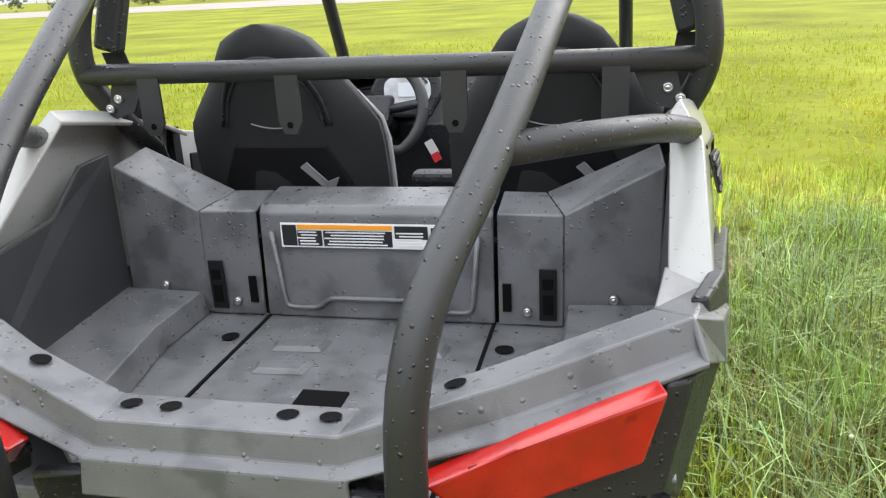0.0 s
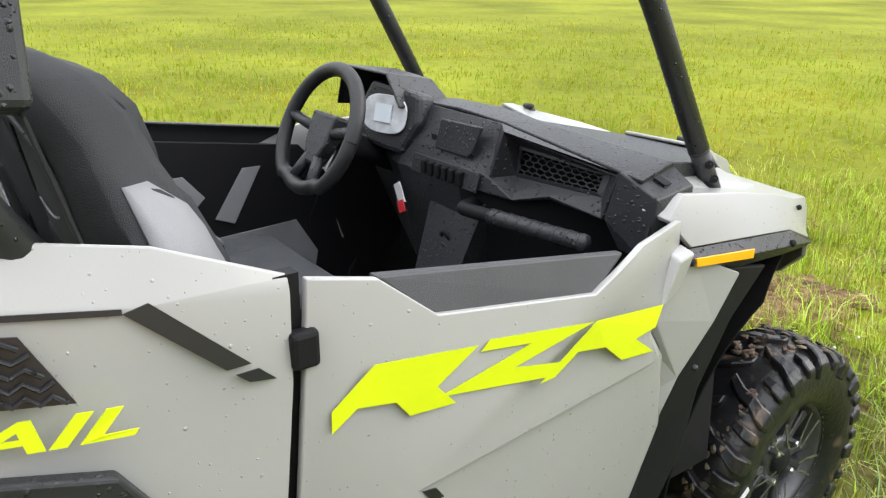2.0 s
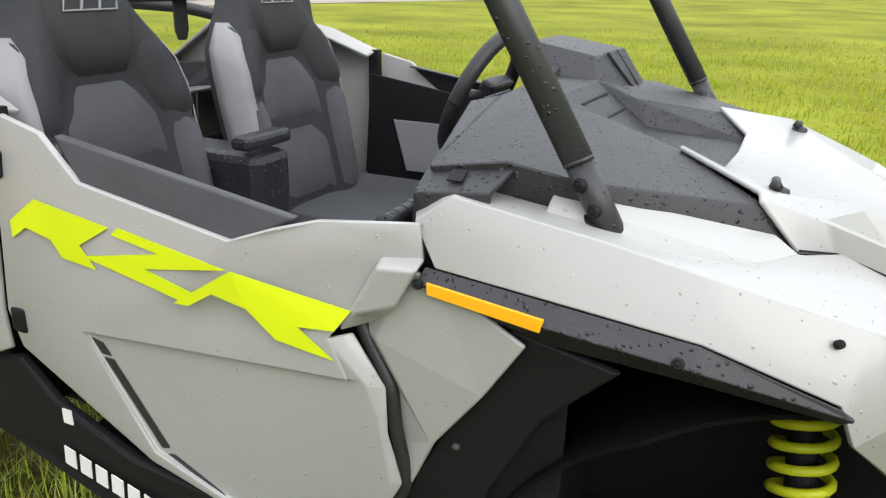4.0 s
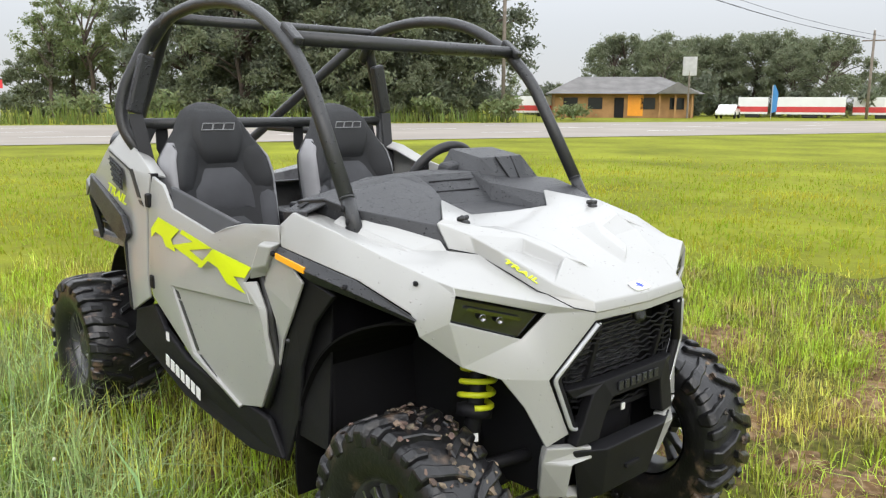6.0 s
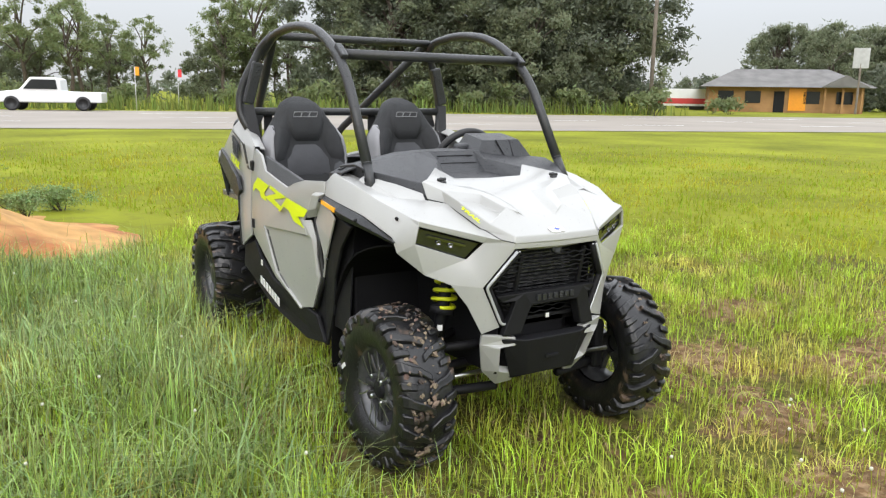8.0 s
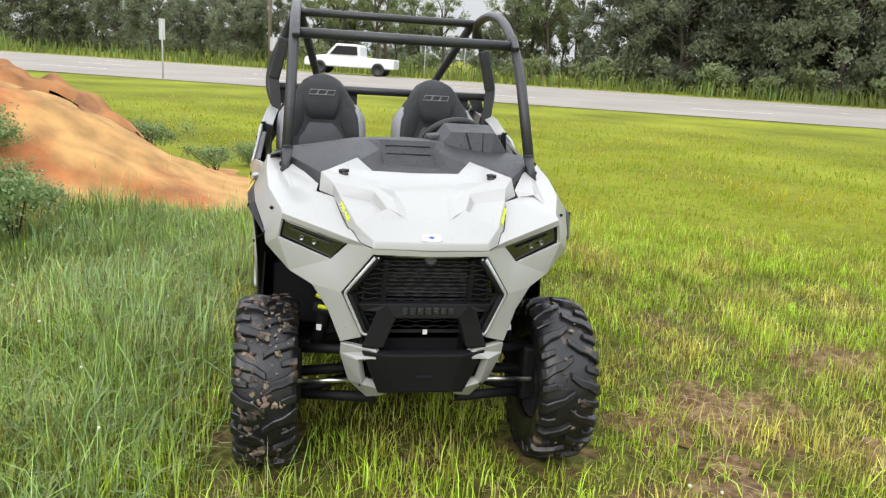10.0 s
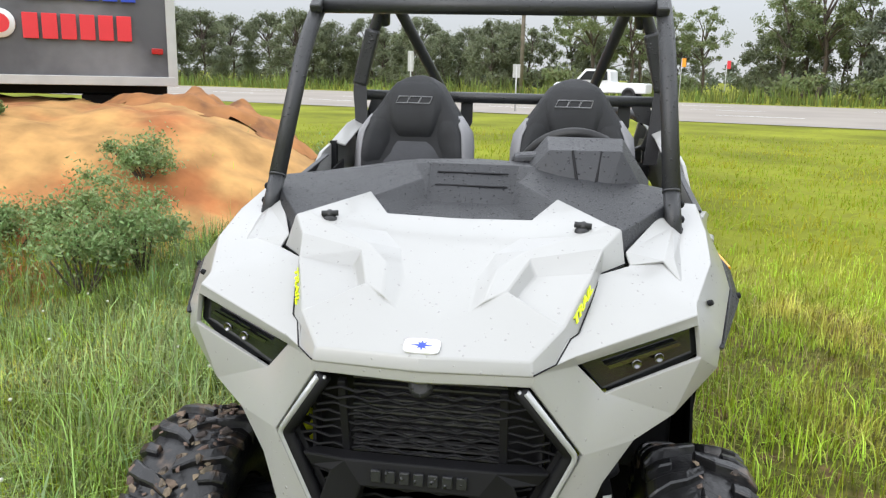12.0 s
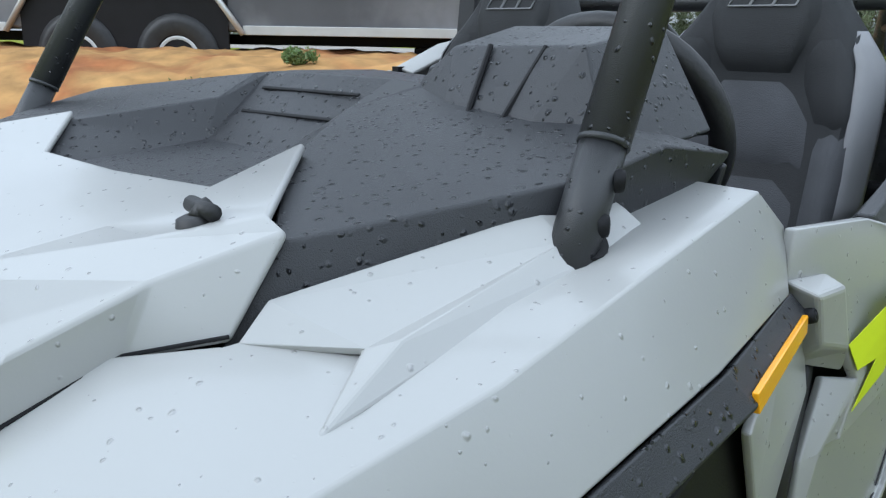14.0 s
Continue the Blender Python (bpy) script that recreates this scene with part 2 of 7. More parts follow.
# ---------------------------------------------------------------- mesh helpers
def part(name, bm, mat, parent=None, label="", smooth=False, bevel=0.0, thick=0.0, segments=2, soft=0.0):
    """Links a bmesh as one mesh object, under a thing or a part."""
    data = bpy.data.meshes.new(name)
    bm.to_mesh(data)
    bm.free()
    data.materials.append(mat)
    if smooth:
        data.polygons.foreach_set("use_smooth", [True] * len(data.polygons))
    if soft:
        data.polygons.foreach_set("use_smooth", [True] * len(data.polygons))
        data.set_sharp_from_angle(angle=radians(soft))
    ob = new(name, data)
    if parent:
        ob.parent = parent
    if thick:
        s = ob.modifiers.new("thickness", "SOLIDIFY")
        s.thickness, s.offset = thick, -1
    if bevel:
        b = ob.modifiers.new("soft_edges", "BEVEL")
        b.width, b.segments, b.limit_method, b.angle_limit = bevel, segments, "ANGLE", radians(20)
        b.harden_normals = False
    if label:
        ob["label"] = label
    return ob


def word(text, place, out):
    """A word in the built-in font, slanted and bold, laid on a surface: place(u, v) gives the point for each part of its box."""
    curve = bpy.data.curves.new("lettering", "FONT")
    curve.body, curve.shear, curve.offset, curve.resolution_u = text, 0.35, 0.022, 2
    ob = new("lettering", curve)
    flat = bpy.data.meshes.new_from_object(ob.evaluated_get(bpy.context.evaluated_depsgraph_get()))
    bpy.data.objects.remove(ob)
    pts = [v.co.copy() for v in flat.vertices]
    x0, x1, y0, y1 = min(p.x for p in pts), max(p.x for p in pts), min(p.y for p in pts), max(p.y for p in pts)
    faces = [tuple(f.vertices) for f in flat.polygons]
    bpy.data.meshes.remove(flat)
    bpy.data.curves.remove(curve)
    return sheet([place((p.x - x0) / (x1 - x0), (p.y - y0) / (y1 - y0)) for p in pts], faces, out)


def thing(name, label, category, group="", kind=""):
    return tagged(new(name), label, category, group, kind)


def sheet(verts, faces, out=None, side=1):
    """A bmesh of faces over points; side -1 mirrors it across x; out is the way that its outer face looks."""
    bm = bmesh.new()
    vs = [bm.verts.new((x * side, y, z)) for x, y, z in verts]
    for f in faces:
        try:
            bm.faces.new([vs[i] for i in f])
        except ValueError:
            pass
    bmesh.ops.remove_doubles(bm, verts=bm.verts, dist=1e-5)
    bmesh.ops.delete(bm, geom=[v for v in bm.verts if not v.link_faces], context="VERTS")
    bm.normal_update()
    if out:
        o = Vector((out[0] * side, out[1], out[2]))
        bmesh.ops.recalc_face_normals(bm, faces=bm.faces)
        bm.normal_update()
        if sum(f.normal.dot(o) * f.calc_area() for f in bm.faces) < 0:
            bmesh.ops.reverse_faces(bm, faces=bm.faces)
    return bm


def box(cx, cy, cz, sx_, sy_, sz_, m=None, bm=None):
    bm = bm or bmesh.new()
    r = bmesh.ops.create_cube(bm, size=1)
    t = Matrix.Translation((cx, cy, cz)) @ Matrix.Diagonal((sx_, sy_, sz_, 1))
    bmesh.ops.transform(bm, matrix=(m @ t) if m else t, verts=r["verts"])
    return bm


def spline(points, steps=8):
    """Points along a smooth curve through the given ones."""
    p = [Vector(q) for q in points]
    p = [2 * p[0] - p[1]] + p + [2 * p[-1] - p[-2]]
    out = []
    for i in range(1, len(p) - 2):
        for s in range(steps):
            t = s / steps
            a, b, c, d = p[i - 1], p[i], p[i + 1], p[i + 2]
            out.append(0.5 * (2 * b + (c - a) * t + (2 * a - 5 * b + 4 * c - d) * t * t + (3 * b - a - 3 * c + d) * t ** 3))
    out.append(p[-2])
    return out


def rounded(points, radius=0.08, steps=6):
    """A polyline whose corners are turned into arcs."""
    p = [Vector(q) for q in points]
    out = [p[0]]
    for a, b, c in zip(p, p[1:], p[2:]):
        u, w = (a - b), (c - b)
        r = min(radius, u.length * 0.48, w.length * 0.48)
        s, e = b + u.normalized() * r, b + w.normalized() * r
        for i in range(steps + 1):
            t = i / steps
            out.append((1 - t) ** 2 * s + 2 * t * (1 - t) * b + t * t * e)
    out.append(p[-1])
    return out


def tube(points, r, sides=14, bm=None, cap=True, radii=None):
    """A round tube along points."""
    bm = bm or bmesh.new()
    rings = []
    side = None
    for i, p in enumerate(points):
        d = (points[min(i + 1, len(points) - 1)] - points[max(i - 1, 0)]).normalized()
        if side is None:
            side = d.orthogonal().normalized()
        side = (side - d * side.dot(d)).normalized()
        up = d.cross(side)
        rad = radii[i] if radii else r
        rings.append([bm.verts.new(p + rad * (math.cos(a) * side + math.sin(a) * up)) for a in [2 * math.pi * k / sides for k in range(sides)]])
    for a, b in zip(rings, rings[1:]):
        for k in range(sides):
            bm.faces.new((a[k], a[(k + 1) % sides], b[(k + 1) % sides], b[k]))
    if cap:
        bm.faces.new(rings[0][::-1])
        bm.faces.new(rings[-1])
    return bm


def prism(outline, depth, m=None, bm=None):
    """A flat outline in x, y pushed down by depth along -z, placed by m."""
    bm = bm or bmesh.new()
    m = m or Matrix()
    top = [bm.verts.new(m @ Vector((x, y, 0))) for x, y in outline]
    low = [bm.verts.new(m @ Vector((x, y, -depth))) for x, y in outline]
    area = sum(a[0] * b[1] - b[0] * a[1] for a, b in zip(outline, outline[1:] + outline[:1]))
    if area < 0:
        top.reverse()
        low.reverse()
    bm.faces.new(top)
    bm.faces.new(low[::-1])
    for i in range(len(top)):
        j = (i + 1) % len(top)
        bm.faces.new((top[i], low[i], low[j], top[j]))
    return bm


def lathe(profile, steps=32, m=None, bm=None, closed=False):
    """A profile of (radius, height) turned about z, placed by m."""
    bm = bm or bmesh.new()
    m = m or Matrix()
    rings = [[bm.verts.new(m @ Vector((r * math.cos(a), r * math.sin(a), h))) for a in [2 * math.pi * k / steps for k in range(steps)]] for r, h in profile]
    pairs = list(zip(rings, rings[1:])) + ([(rings[-1], rings[0])] if closed else [])
    for a, b in pairs:
        for k in range(steps):
            bm.faces.new((a[k], a[(k + 1) % steps], b[(k + 1) % steps], b[k]))
    return bm


def bolt(where, out, parent, r=0.009, mat=None, name="bolt"):
    d = Vector(out).normalized()
    m = Matrix.Translation(where) @ d.to_track_quat("Z", "Y").to_matrix().to_4x4()
    bm = lathe([(0.0001, 0.006), (r * 0.45, 0.006), (r * 0.5, 0.003), (r * 0.55, 0.006), (r * 0.9, 0.005), (r, 0.002), (r, -0.003)], 12, m)
    return part(name, bm, mat or DARK, parent, smooth=True)

# ---------------------------------------------------------------- the side-by-side: x to its right, y ahead, z up
car = thing("utility_vehicle", "pale grey two-seat off-road side-by-side with lime decals, wet from rain", "off-road vehicle")


def side_x(y, z):
    """How far out the body side lies at a height and a place along the vehicle."""
    x = 0.603 - 0.5 * max(0.0, z - 0.85) ** 2 - 0.15 * max(0.0, 0.78 - z) ** 2
    front = max(0.0, y - 0.3)
    return x - 0.12 * max(0.0, -0.4 - y) - 0.10 * front - 0.15 * front * min(1.0, max(0.0, (z - 0.8) / 0.15))


def flank(outline, off=0.0):
    return [(side_x(y, z) + off, y, z) for y, z in outline]


def ring_faces(n):
    return [tuple(range(n))]


# ---- hood: a broad middle, raised shoulders with a sunk pocket, pointed rear corners
HOOD = {"m0": (0, 1.281, 0.809), "m1": (0, 1.272, 0.832), "m2": (0, 1.20, 0.862), "m3": (0, 1.04, 0.920), "m4": (0, 0.92, 0.955), "m5": (0, 0.832, 0.978),
        "r1": (0.065, 1.160, 0.877), "r2": (0.066, 1.081, 0.906), "r3": (0.091, 0.979, 0.939), "r4": (0.134, 0.915, 0.958), "rj": (0.152, 0.828, 0.981), "tip": (0.202, 0.770, 1.018),
        "a0": (0.088, 1.152, 0.893), "a2": (0.104, 1.055, 0.932), "u1": (0.151, 1.000, 0.953), "u2": (0.240, 0.941, 0.972), "in": (0.306, 0.893, 0.990), "c": (0.329, 0.897, 0.983),
        "b0": (0.126, 1.124, 0.908), "b1": (0.158, 1.025, 0.941), "d0": (0.137, 1.116, 0.884), "d1": (0.170, 1.035, 0.912),
        "e0": (0.291, 0.974, 0.958), "e1": (0.271, 1.052, 0.929), "e2": (0.249, 1.109, 0.900), "e3": (0.224, 1.178, 0.866), "e4": (0.174, 1.256, 0.831),
        "g0": (0.336, 0.950, 0.924), "g1": (0.288, 0.994, 0.912), "g2": (0.268, 1.083, 0.877), "g3": (0.249, 1.152, 0.846), "g4": (0.236, 1.167, 0.840), "g5": (0.214, 1.228, 0.816), "g6": (0.180, 1.264, 0.808)}
HOODFACES = ["m5 m4 r4 rj", "m4 m3 r2 r3 r4", "m3 m2 r1 r2", "m2 m1 e4 r1", "m1 m0 g6 e4", "r1 r2 a2 a0", "r2 r3 u1 a2", "r3 r4 u2 u1", "r4 rj tip in u2", "in c u2", "a0 a2 u1 b1 b0", "r1 a0 b0", "r1 b0 e3 e4", "b0 d0 e3",
             "u2 c e0", "u1 u2 e0 b1", "b1 e0 e1 d1", "d1 e1 e2 d0", "d0 e2 e3", "b0 b1 d1 d0", "c g0 g1 e0", "e0 g1 g2 e1", "e1 g2 e2", "e2 g2 g3 e3", "e3 g3 g4 g5 e4", "e4 g5 g6"]
keys = list(HOOD)
hv = [HOOD[q] for q in keys] + [(-HOOD[q][0],) + HOOD[q][1:] for q in keys]
hf = []
for face in HOODFACES:
    ids = [keys.index(q) for q in face.split()]
    hf += [tuple(ids), tuple(i if HOOD[keys[i]][0] == 0 else i + len(keys) for i in ids[::-1])]
hood = part("hood", sheet(hv, hf, (0, 0.3, 1)), PAINT, car, "pale grey moulded hood beaded with rain", thick=0.008, bevel=0.004, segments=3, soft=10)
for s in (1, -1):
    base = Vector((s * 0.252, 0.912, 0.9785))
    lt = part("latch", lathe([(0.015, -0.006), (0.014, 0.003), (0.008, 0.006), (0.0001, 0.006)], 14, Matrix.Translation(base)), RUBBER, hood, "black rubber hood latch", smooth=True)
    part("latch_grip", tube([base + Vector((0, 0, 0.002)), base + Vector((s * 0.002, -0.003, 0.008)), base + Vector((s * 0.003, -0.010, 0.012))], 0.0070, 10), RUBBER, lt, smooth=True)
    part("latch_bar", tube([base + Vector((-s * 0.015, -0.006, 0.011)), base + Vector((s * 0.018, -0.002, 0.009))], 0.0062, 10), RUBBER, lt, smooth=True)
    seam = [Vector((s * x, y, z + 0.003)) for x, y, z in (HOOD["g0"], HOOD["g1"], HOOD["g2"], HOOD["g3"], HOOD["g4"], HOOD["g5"], HOOD["g6"])]
    part("hood_seam", tube(seam, 0.0014, 6), DARK, hood)
    # the lime trim word along the side of the hood, read from the front on one side and from the rear on the other
    def on_hood(u, v):
        t = 0.96 * (u if s < 0 else 1 - u)
        low, up = Vector((0.246, 1.150, 0.859)).lerp(Vector((0.274, 1.070, 0.902)), t), Vector((0.2345, 1.145, 0.877)).lerp(Vector((0.2635, 1.062, 0.918)), t)
        p = low.lerp(up, 0.22 + 0.52 * v)
        return (s * (p.x + 0.003), p.y, p.z + 0.002)
    part("trim_word", word("TRAIL", on_hood, (0.7 * s, 0, 0.7)), LIME, hood, thick=0.004)
emb = part("emblem", prism([(0.030 * math.copysign(min(1, abs(math.cos(a)) ** 0.4), math.cos(a)), 0.017 * math.copysign(abs(math.sin(a)) ** 0.5, math.sin(a))) for a in [2 * math.pi * k / 20 for k in range(20)]],
           0.004, Matrix.Translation((0, 1.252, 0.8440)) @ pose(0, 0, 0, -23)), WHITEDECAL, hood, "white oval badge with a blue star shape", bevel=0.001)
part("emblem_star", prism([((0.018 if k % 4 == 0 else 0.011 if k % 2 == 0 else 0.005) * math.cos(math.pi * k / 8), (0.013 if k % 4 == 0 else 0.011 if k % 2 == 0 else 0.005) * math.sin(math.pi * k / 8)) for k in range(16)],
     0.001, Matrix.Translation((0, 1.2524, 0.8450)) @ pose(0, 0, 0, -23)), BLUEINK, emb)

# ---- front fascia, with openings for lamps and grille
FV = [(0.183, 1.261, 0.813), (0.213, 1.226, 0.820), (0.284, 1.000, 0.915), (0.339, 0.958, 0.924), (0.456, 1.036, 0.884),
      (0.250, 1.180, 0.803), (0.452, 1.098, 0.860), (0.462, 1.092, 0.800), (0.300, 1.152, 0.746), (0.178, 1.262, 0.790),
      (0.266, 1.208, 0.656), (0.198, 1.214, 0.512), (0.510, 1.018, 0.815), (0.502, 1.038, 0.765), (0.425, 1.092, 0.692),
      (0.354, 1.146, 0.662), (0.304, 1.172, 0.590), (0.264, 1.204, 0.494), (0.0, 1.276, 0.812), (0.0, 1.278, 0.790), (0.450, 1.089, 0.877),
      (0.500, 0.895, 0.926), (0.415, 0.76, 0.950), (0.513, 0.745, 0.959), (0.445, 0.64, 0.972), (0.519, 0.555, 0.988), (0.455, 0.545, 0.988), (0.546, 0.872, 0.870), (0.558, 0.718, 0.890), (0.553, 0.550, 0.903), (0.531, 0.510, 0.952), (0.488, 0.490, 0.965),
      (0.188, 1.205, 0.798), (0.255, 0.985, 0.890), (0.305, 0.94, 0.900), (0.0, 1.255, 0.788), (0.160, 1.225, 0.788), (0.244, 1.198, 0.824)]
FF = [(0, 1, 37), (0, 37, 5), (1, 2, 20, 37), (2, 3, 4, 20), (20, 4, 6), (37, 20, 6, 5), (4, 12, 13, 6), (6, 13, 7), (7, 13, 14), (7, 14, 8), (8, 14, 15, 10), (5, 8, 10), (5, 10, 9, 0),
      (10, 15, 16), (10, 16, 17, 11), (18, 0, 9, 19),
      (3, 4, 21, 22), (22, 21, 23, 24), (24, 23, 25, 26), (4, 12, 27, 21), (21, 27, 28, 23), (23, 28, 29, 25), (25, 29, 30), (25, 30, 31, 26), (1, 32, 33, 2), (2, 33, 34, 3), (0, 18, 35, 36), (1, 0, 36, 32)]
fv = FV + [(-x, y, z) for x, y, z in FV]
k = len(FV)
ff = FF + [tuple(i + k if FV[i][0] > 0 else i for i in f[::-1]) for f in FF]
fascia = part("front_body_panel", sheet(fv, ff, (0, 1, 0.3)), PAINT, car, "pale grey front panel and fenders with rain drops", thick=0.010, bevel=0.0045, segments=3, soft=22)
for s in (1, -1):
    # headlamp: sunk housing, reflectors, smoked lens
    lamp = part("headlight", sheet([(0.250, 1.160, 0.800), (0.450, 1.080, 0.856), (0.459, 1.074, 0.802), (0.415, 1.09, 0.772), (0.296, 1.140, 0.746)], [(0, 1, 2, 3, 4)], (0, 1, 0), s), SMOKED, car,
                "smoked dark headlight with small bright reflectors", thick=0.05, bevel=0.004)
    for t in (0.42, 0.62):
        c = Vector((s * (0.27 + 0.19 * t), 1.163 - 0.075 * t, 0.776 + 0.045 * t))
        part("reflector", lathe([(0.0001, -0.001), (0.005, 0.0), (0.007, 0.0025), (0.0085, 0.0025), (0.0085, -0.004)], 14, Matrix.Translation(c) @ Vector((s * 0.3, 1, 0)).to_track_quat("Z", "Y").to_matrix().to_4x4()), LAMPCHROME, lamp, smooth=True)
    part("light_bar", sheet([(0.30, 1.153, 0.796), (0.42, 1.105, 0.830), (0.425, 1.102, 0.824), (0.305, 1.150, 0.789)], [(0, 1, 2, 3)], (0, 1, 0), s), LAMPCHROME, lamp, thick=0.004)
    # light guide round the grille
    guide = rounded([(s * 0.170, 1.264, 0.782), (s * 0.255, 1.215, 0.656), (s * 0.196, 1.220, 0.524), (s * 0.164, 1.226, 0.522)], 0.012, 4)
    part("light_guide", tube([p + Vector((-s * 0.012, -0.002, 0)) for p in guide], 0.0030, 8), DRL, car, "thin inner light guide strip", smooth=True)
    part("light_guide", tube(guide, 0.0056, 8), DRL, car, "clear light guide strip beside the grille", smooth=True)
    part("guide_housing", tube([p + Vector((-s * 0.009, -0.008, 0)) for p in guide], 0.013, 8), DARK, car, smooth=True)
    bolt((s * 0.4845, 1.005, 0.8755), (s * 0.75, 0.35, 0.5), car, 0.0055)
    # bumper corner
    part("bumper_corner", sheet([(0.264, 1.206, 0.492), (0.152, 1.246, 0.480), (0.152, 1.250, 0.450), (0.208, 1.238, 0.446), (0.192, 1.210, 0.350), (0.124, 1.205, 0.330), (0.117, 1.182, 0.298), (0.172, 1.160, 0.284), (0.234, 1.160, 0.345), (0.264, 1.192, 0.450)],
         [(0, 1, 2, 3, 9), (9, 3, 4, 8), (8, 4, 5, 6, 7)], (0.2, 1, 0), s), PAINT, car, thick=0.03, bevel=0.004)

# ---- grille, its bars and the black bumper guard
rad = part("radiator", box(0, 1.145, 0.64, 0.42, 0.03, 0.30), DARK, car, "black radiator behind the grille")
for i in range(17):
    part("radiator_fin", box(0, 1.165, 0.560 + i * 0.0125, 0.27, 0.010, 0.0035), FIN, rad)
grille = part("grille_frame", sheet([(0.165, 1.244, 0.788), (0.238, 1.196, 0.656), (0.175, 1.205, 0.522), (-0.175, 1.205, 0.522), (-0.238, 1.196, 0.656), (-0.165, 1.244, 0.788),
                                     (0.157, 1.242, 0.780), (0.226, 1.194, 0.656), (0.165, 1.203, 0.534), (-0.165, 1.203, 0.534), (-0.226, 1.194, 0.656), (-0.157, 1.242, 0.780)],
              [(0, 1, 7, 6), (1, 2, 8, 7), (2, 3, 9, 8), (3, 4, 10, 9), (4, 5, 11, 10), (5, 0, 6, 11)], (0, 1, 0)), DARK, car, "black honeycomb grille", thick=0.02, bevel=0.002)
for i in range(13):
    z = 0.548 + i * 0.0175
    half = (0.165 + (0.222 - 0.165) * (z - 0.542) / 0.11) if z < 0.652 else (0.222 - (0.222 - 0.155) * (z - 0.652) / 0.116)
    yy = 1.190 + 0.048 * max(0.0, z - 0.652) / 0.126 + 0.012
    steps = max(2, int(half / 0.026))
    pts = []
    for j in range(-steps, steps + 1):
        x = half * j / steps
        pts.append(Vector((x, yy + 0.012 * (1 - (x / 0.22) ** 2), z + (0.0040 if (j + i) % 2 else -0.0030))))
    part("grille_bar", tube(pts, 0.0026, 6), DARK, grille)
for x in (-0.135, 0.135):
    part("grille_post", box(x, 1.216, 0.660, 0.014, 0.014, 0.23, pose(0, 1.216, 0.66, -13) @ pose(0, -1.216, -0.66)), DARK, grille, bevel=0.002)
part("filler_cap", lathe([(0.012, -0.01), (0.020, -0.008), (0.020, 0.004), (0.012, 0.006), (0.0001, 0.004)], 18, Matrix.Translation((0, 1.256, 0.777)) @ pose(0, 0, 0, -70)), PLASTIC, car, smooth=True)
guard = part("bumper_guard", sheet([(0.128, 1.256, 0.636), (-0.128, 1.256, 0.636), (-0.098, 1.262, 0.590), (0.098, 1.262, 0.590),
                                    (0.158, 1.248, 0.606), (0.112, 1.256, 0.552), (0.200, 1.238, 0.486), (0.132, 1.252, 0.490), (-0.158, 1.248, 0.606), (-0.112, 1.256, 0.552), (-0.200, 1.238, 0.486), (-0.132, 1.252, 0.490), (0.216, 1.218, 0.622), (0.196, 1.220, 0.598), (-0.216, 1.218, 0.622), (-0.196, 1.220, 0.598)],
             [(0, 1, 2, 3), (0, 3, 5, 4), (4, 5, 7, 6), (1, 8, 9, 2), (8, 10, 11, 9), (0, 4, 13, 12), (1, 14, 15, 8)], (0, 1, 0)), DARK, car, "black plastic bumper guard with a raised maker's mark", thick=0.035, bevel=0.004)
for i in range(7):
    x = -0.072 + i * 0.024
    part("maker_mark", box(x, 1.263, 0.614, 0.017, 0.006, 0.022), PLASTIC, guard, bevel=0.002)
part("skid_plate", sheet([(0.200, 1.232, 0.474), (-0.200, 1.232, 0.474), (-0.140, 1.205, 0.318), (0.140, 1.205, 0.318), (0.120, 1.268, 0.470), (-0.120, 1.268, 0.470), (-0.095, 1.240, 0.335), (0.095, 1.240, 0.335), (0.12, 1.10, 0.285), (-0.12, 1.10, 0.285)],
     [(0, 4, 7, 3), (4, 5, 6, 7), (5, 1, 2, 6), (3, 7, 6, 2), (0, 1, 5, 4), (3, 2, 9, 8)], (0, 1, 0)), DARK, car, "black lower bumper panel", thick=0.01, bevel=0.005)
part("plate_slot", box(0, 1.257, 0.395, 0.055, 0.008, 0.010), DARK, car, bevel=0.001)
part("paper_tag", box(0, 1.222, 0.532, 0.014, 0.003, 0.016), WHITEDECAL, car)
part("chassis", box(0, -0.08, 0.34, 0.60, 1.75, 0.10), DARK, car, "black underbody", bevel=0.02)
part("front_bulkhead", box(0, 0.99, 0.50, 0.30, 0.34, 0.36), DARK, car, bevel=0.03)
part("rear_engine_bay", box(0, -0.78, 0.54, 0.56, 0.36, 0.34), DARK, car, bevel=0.03)

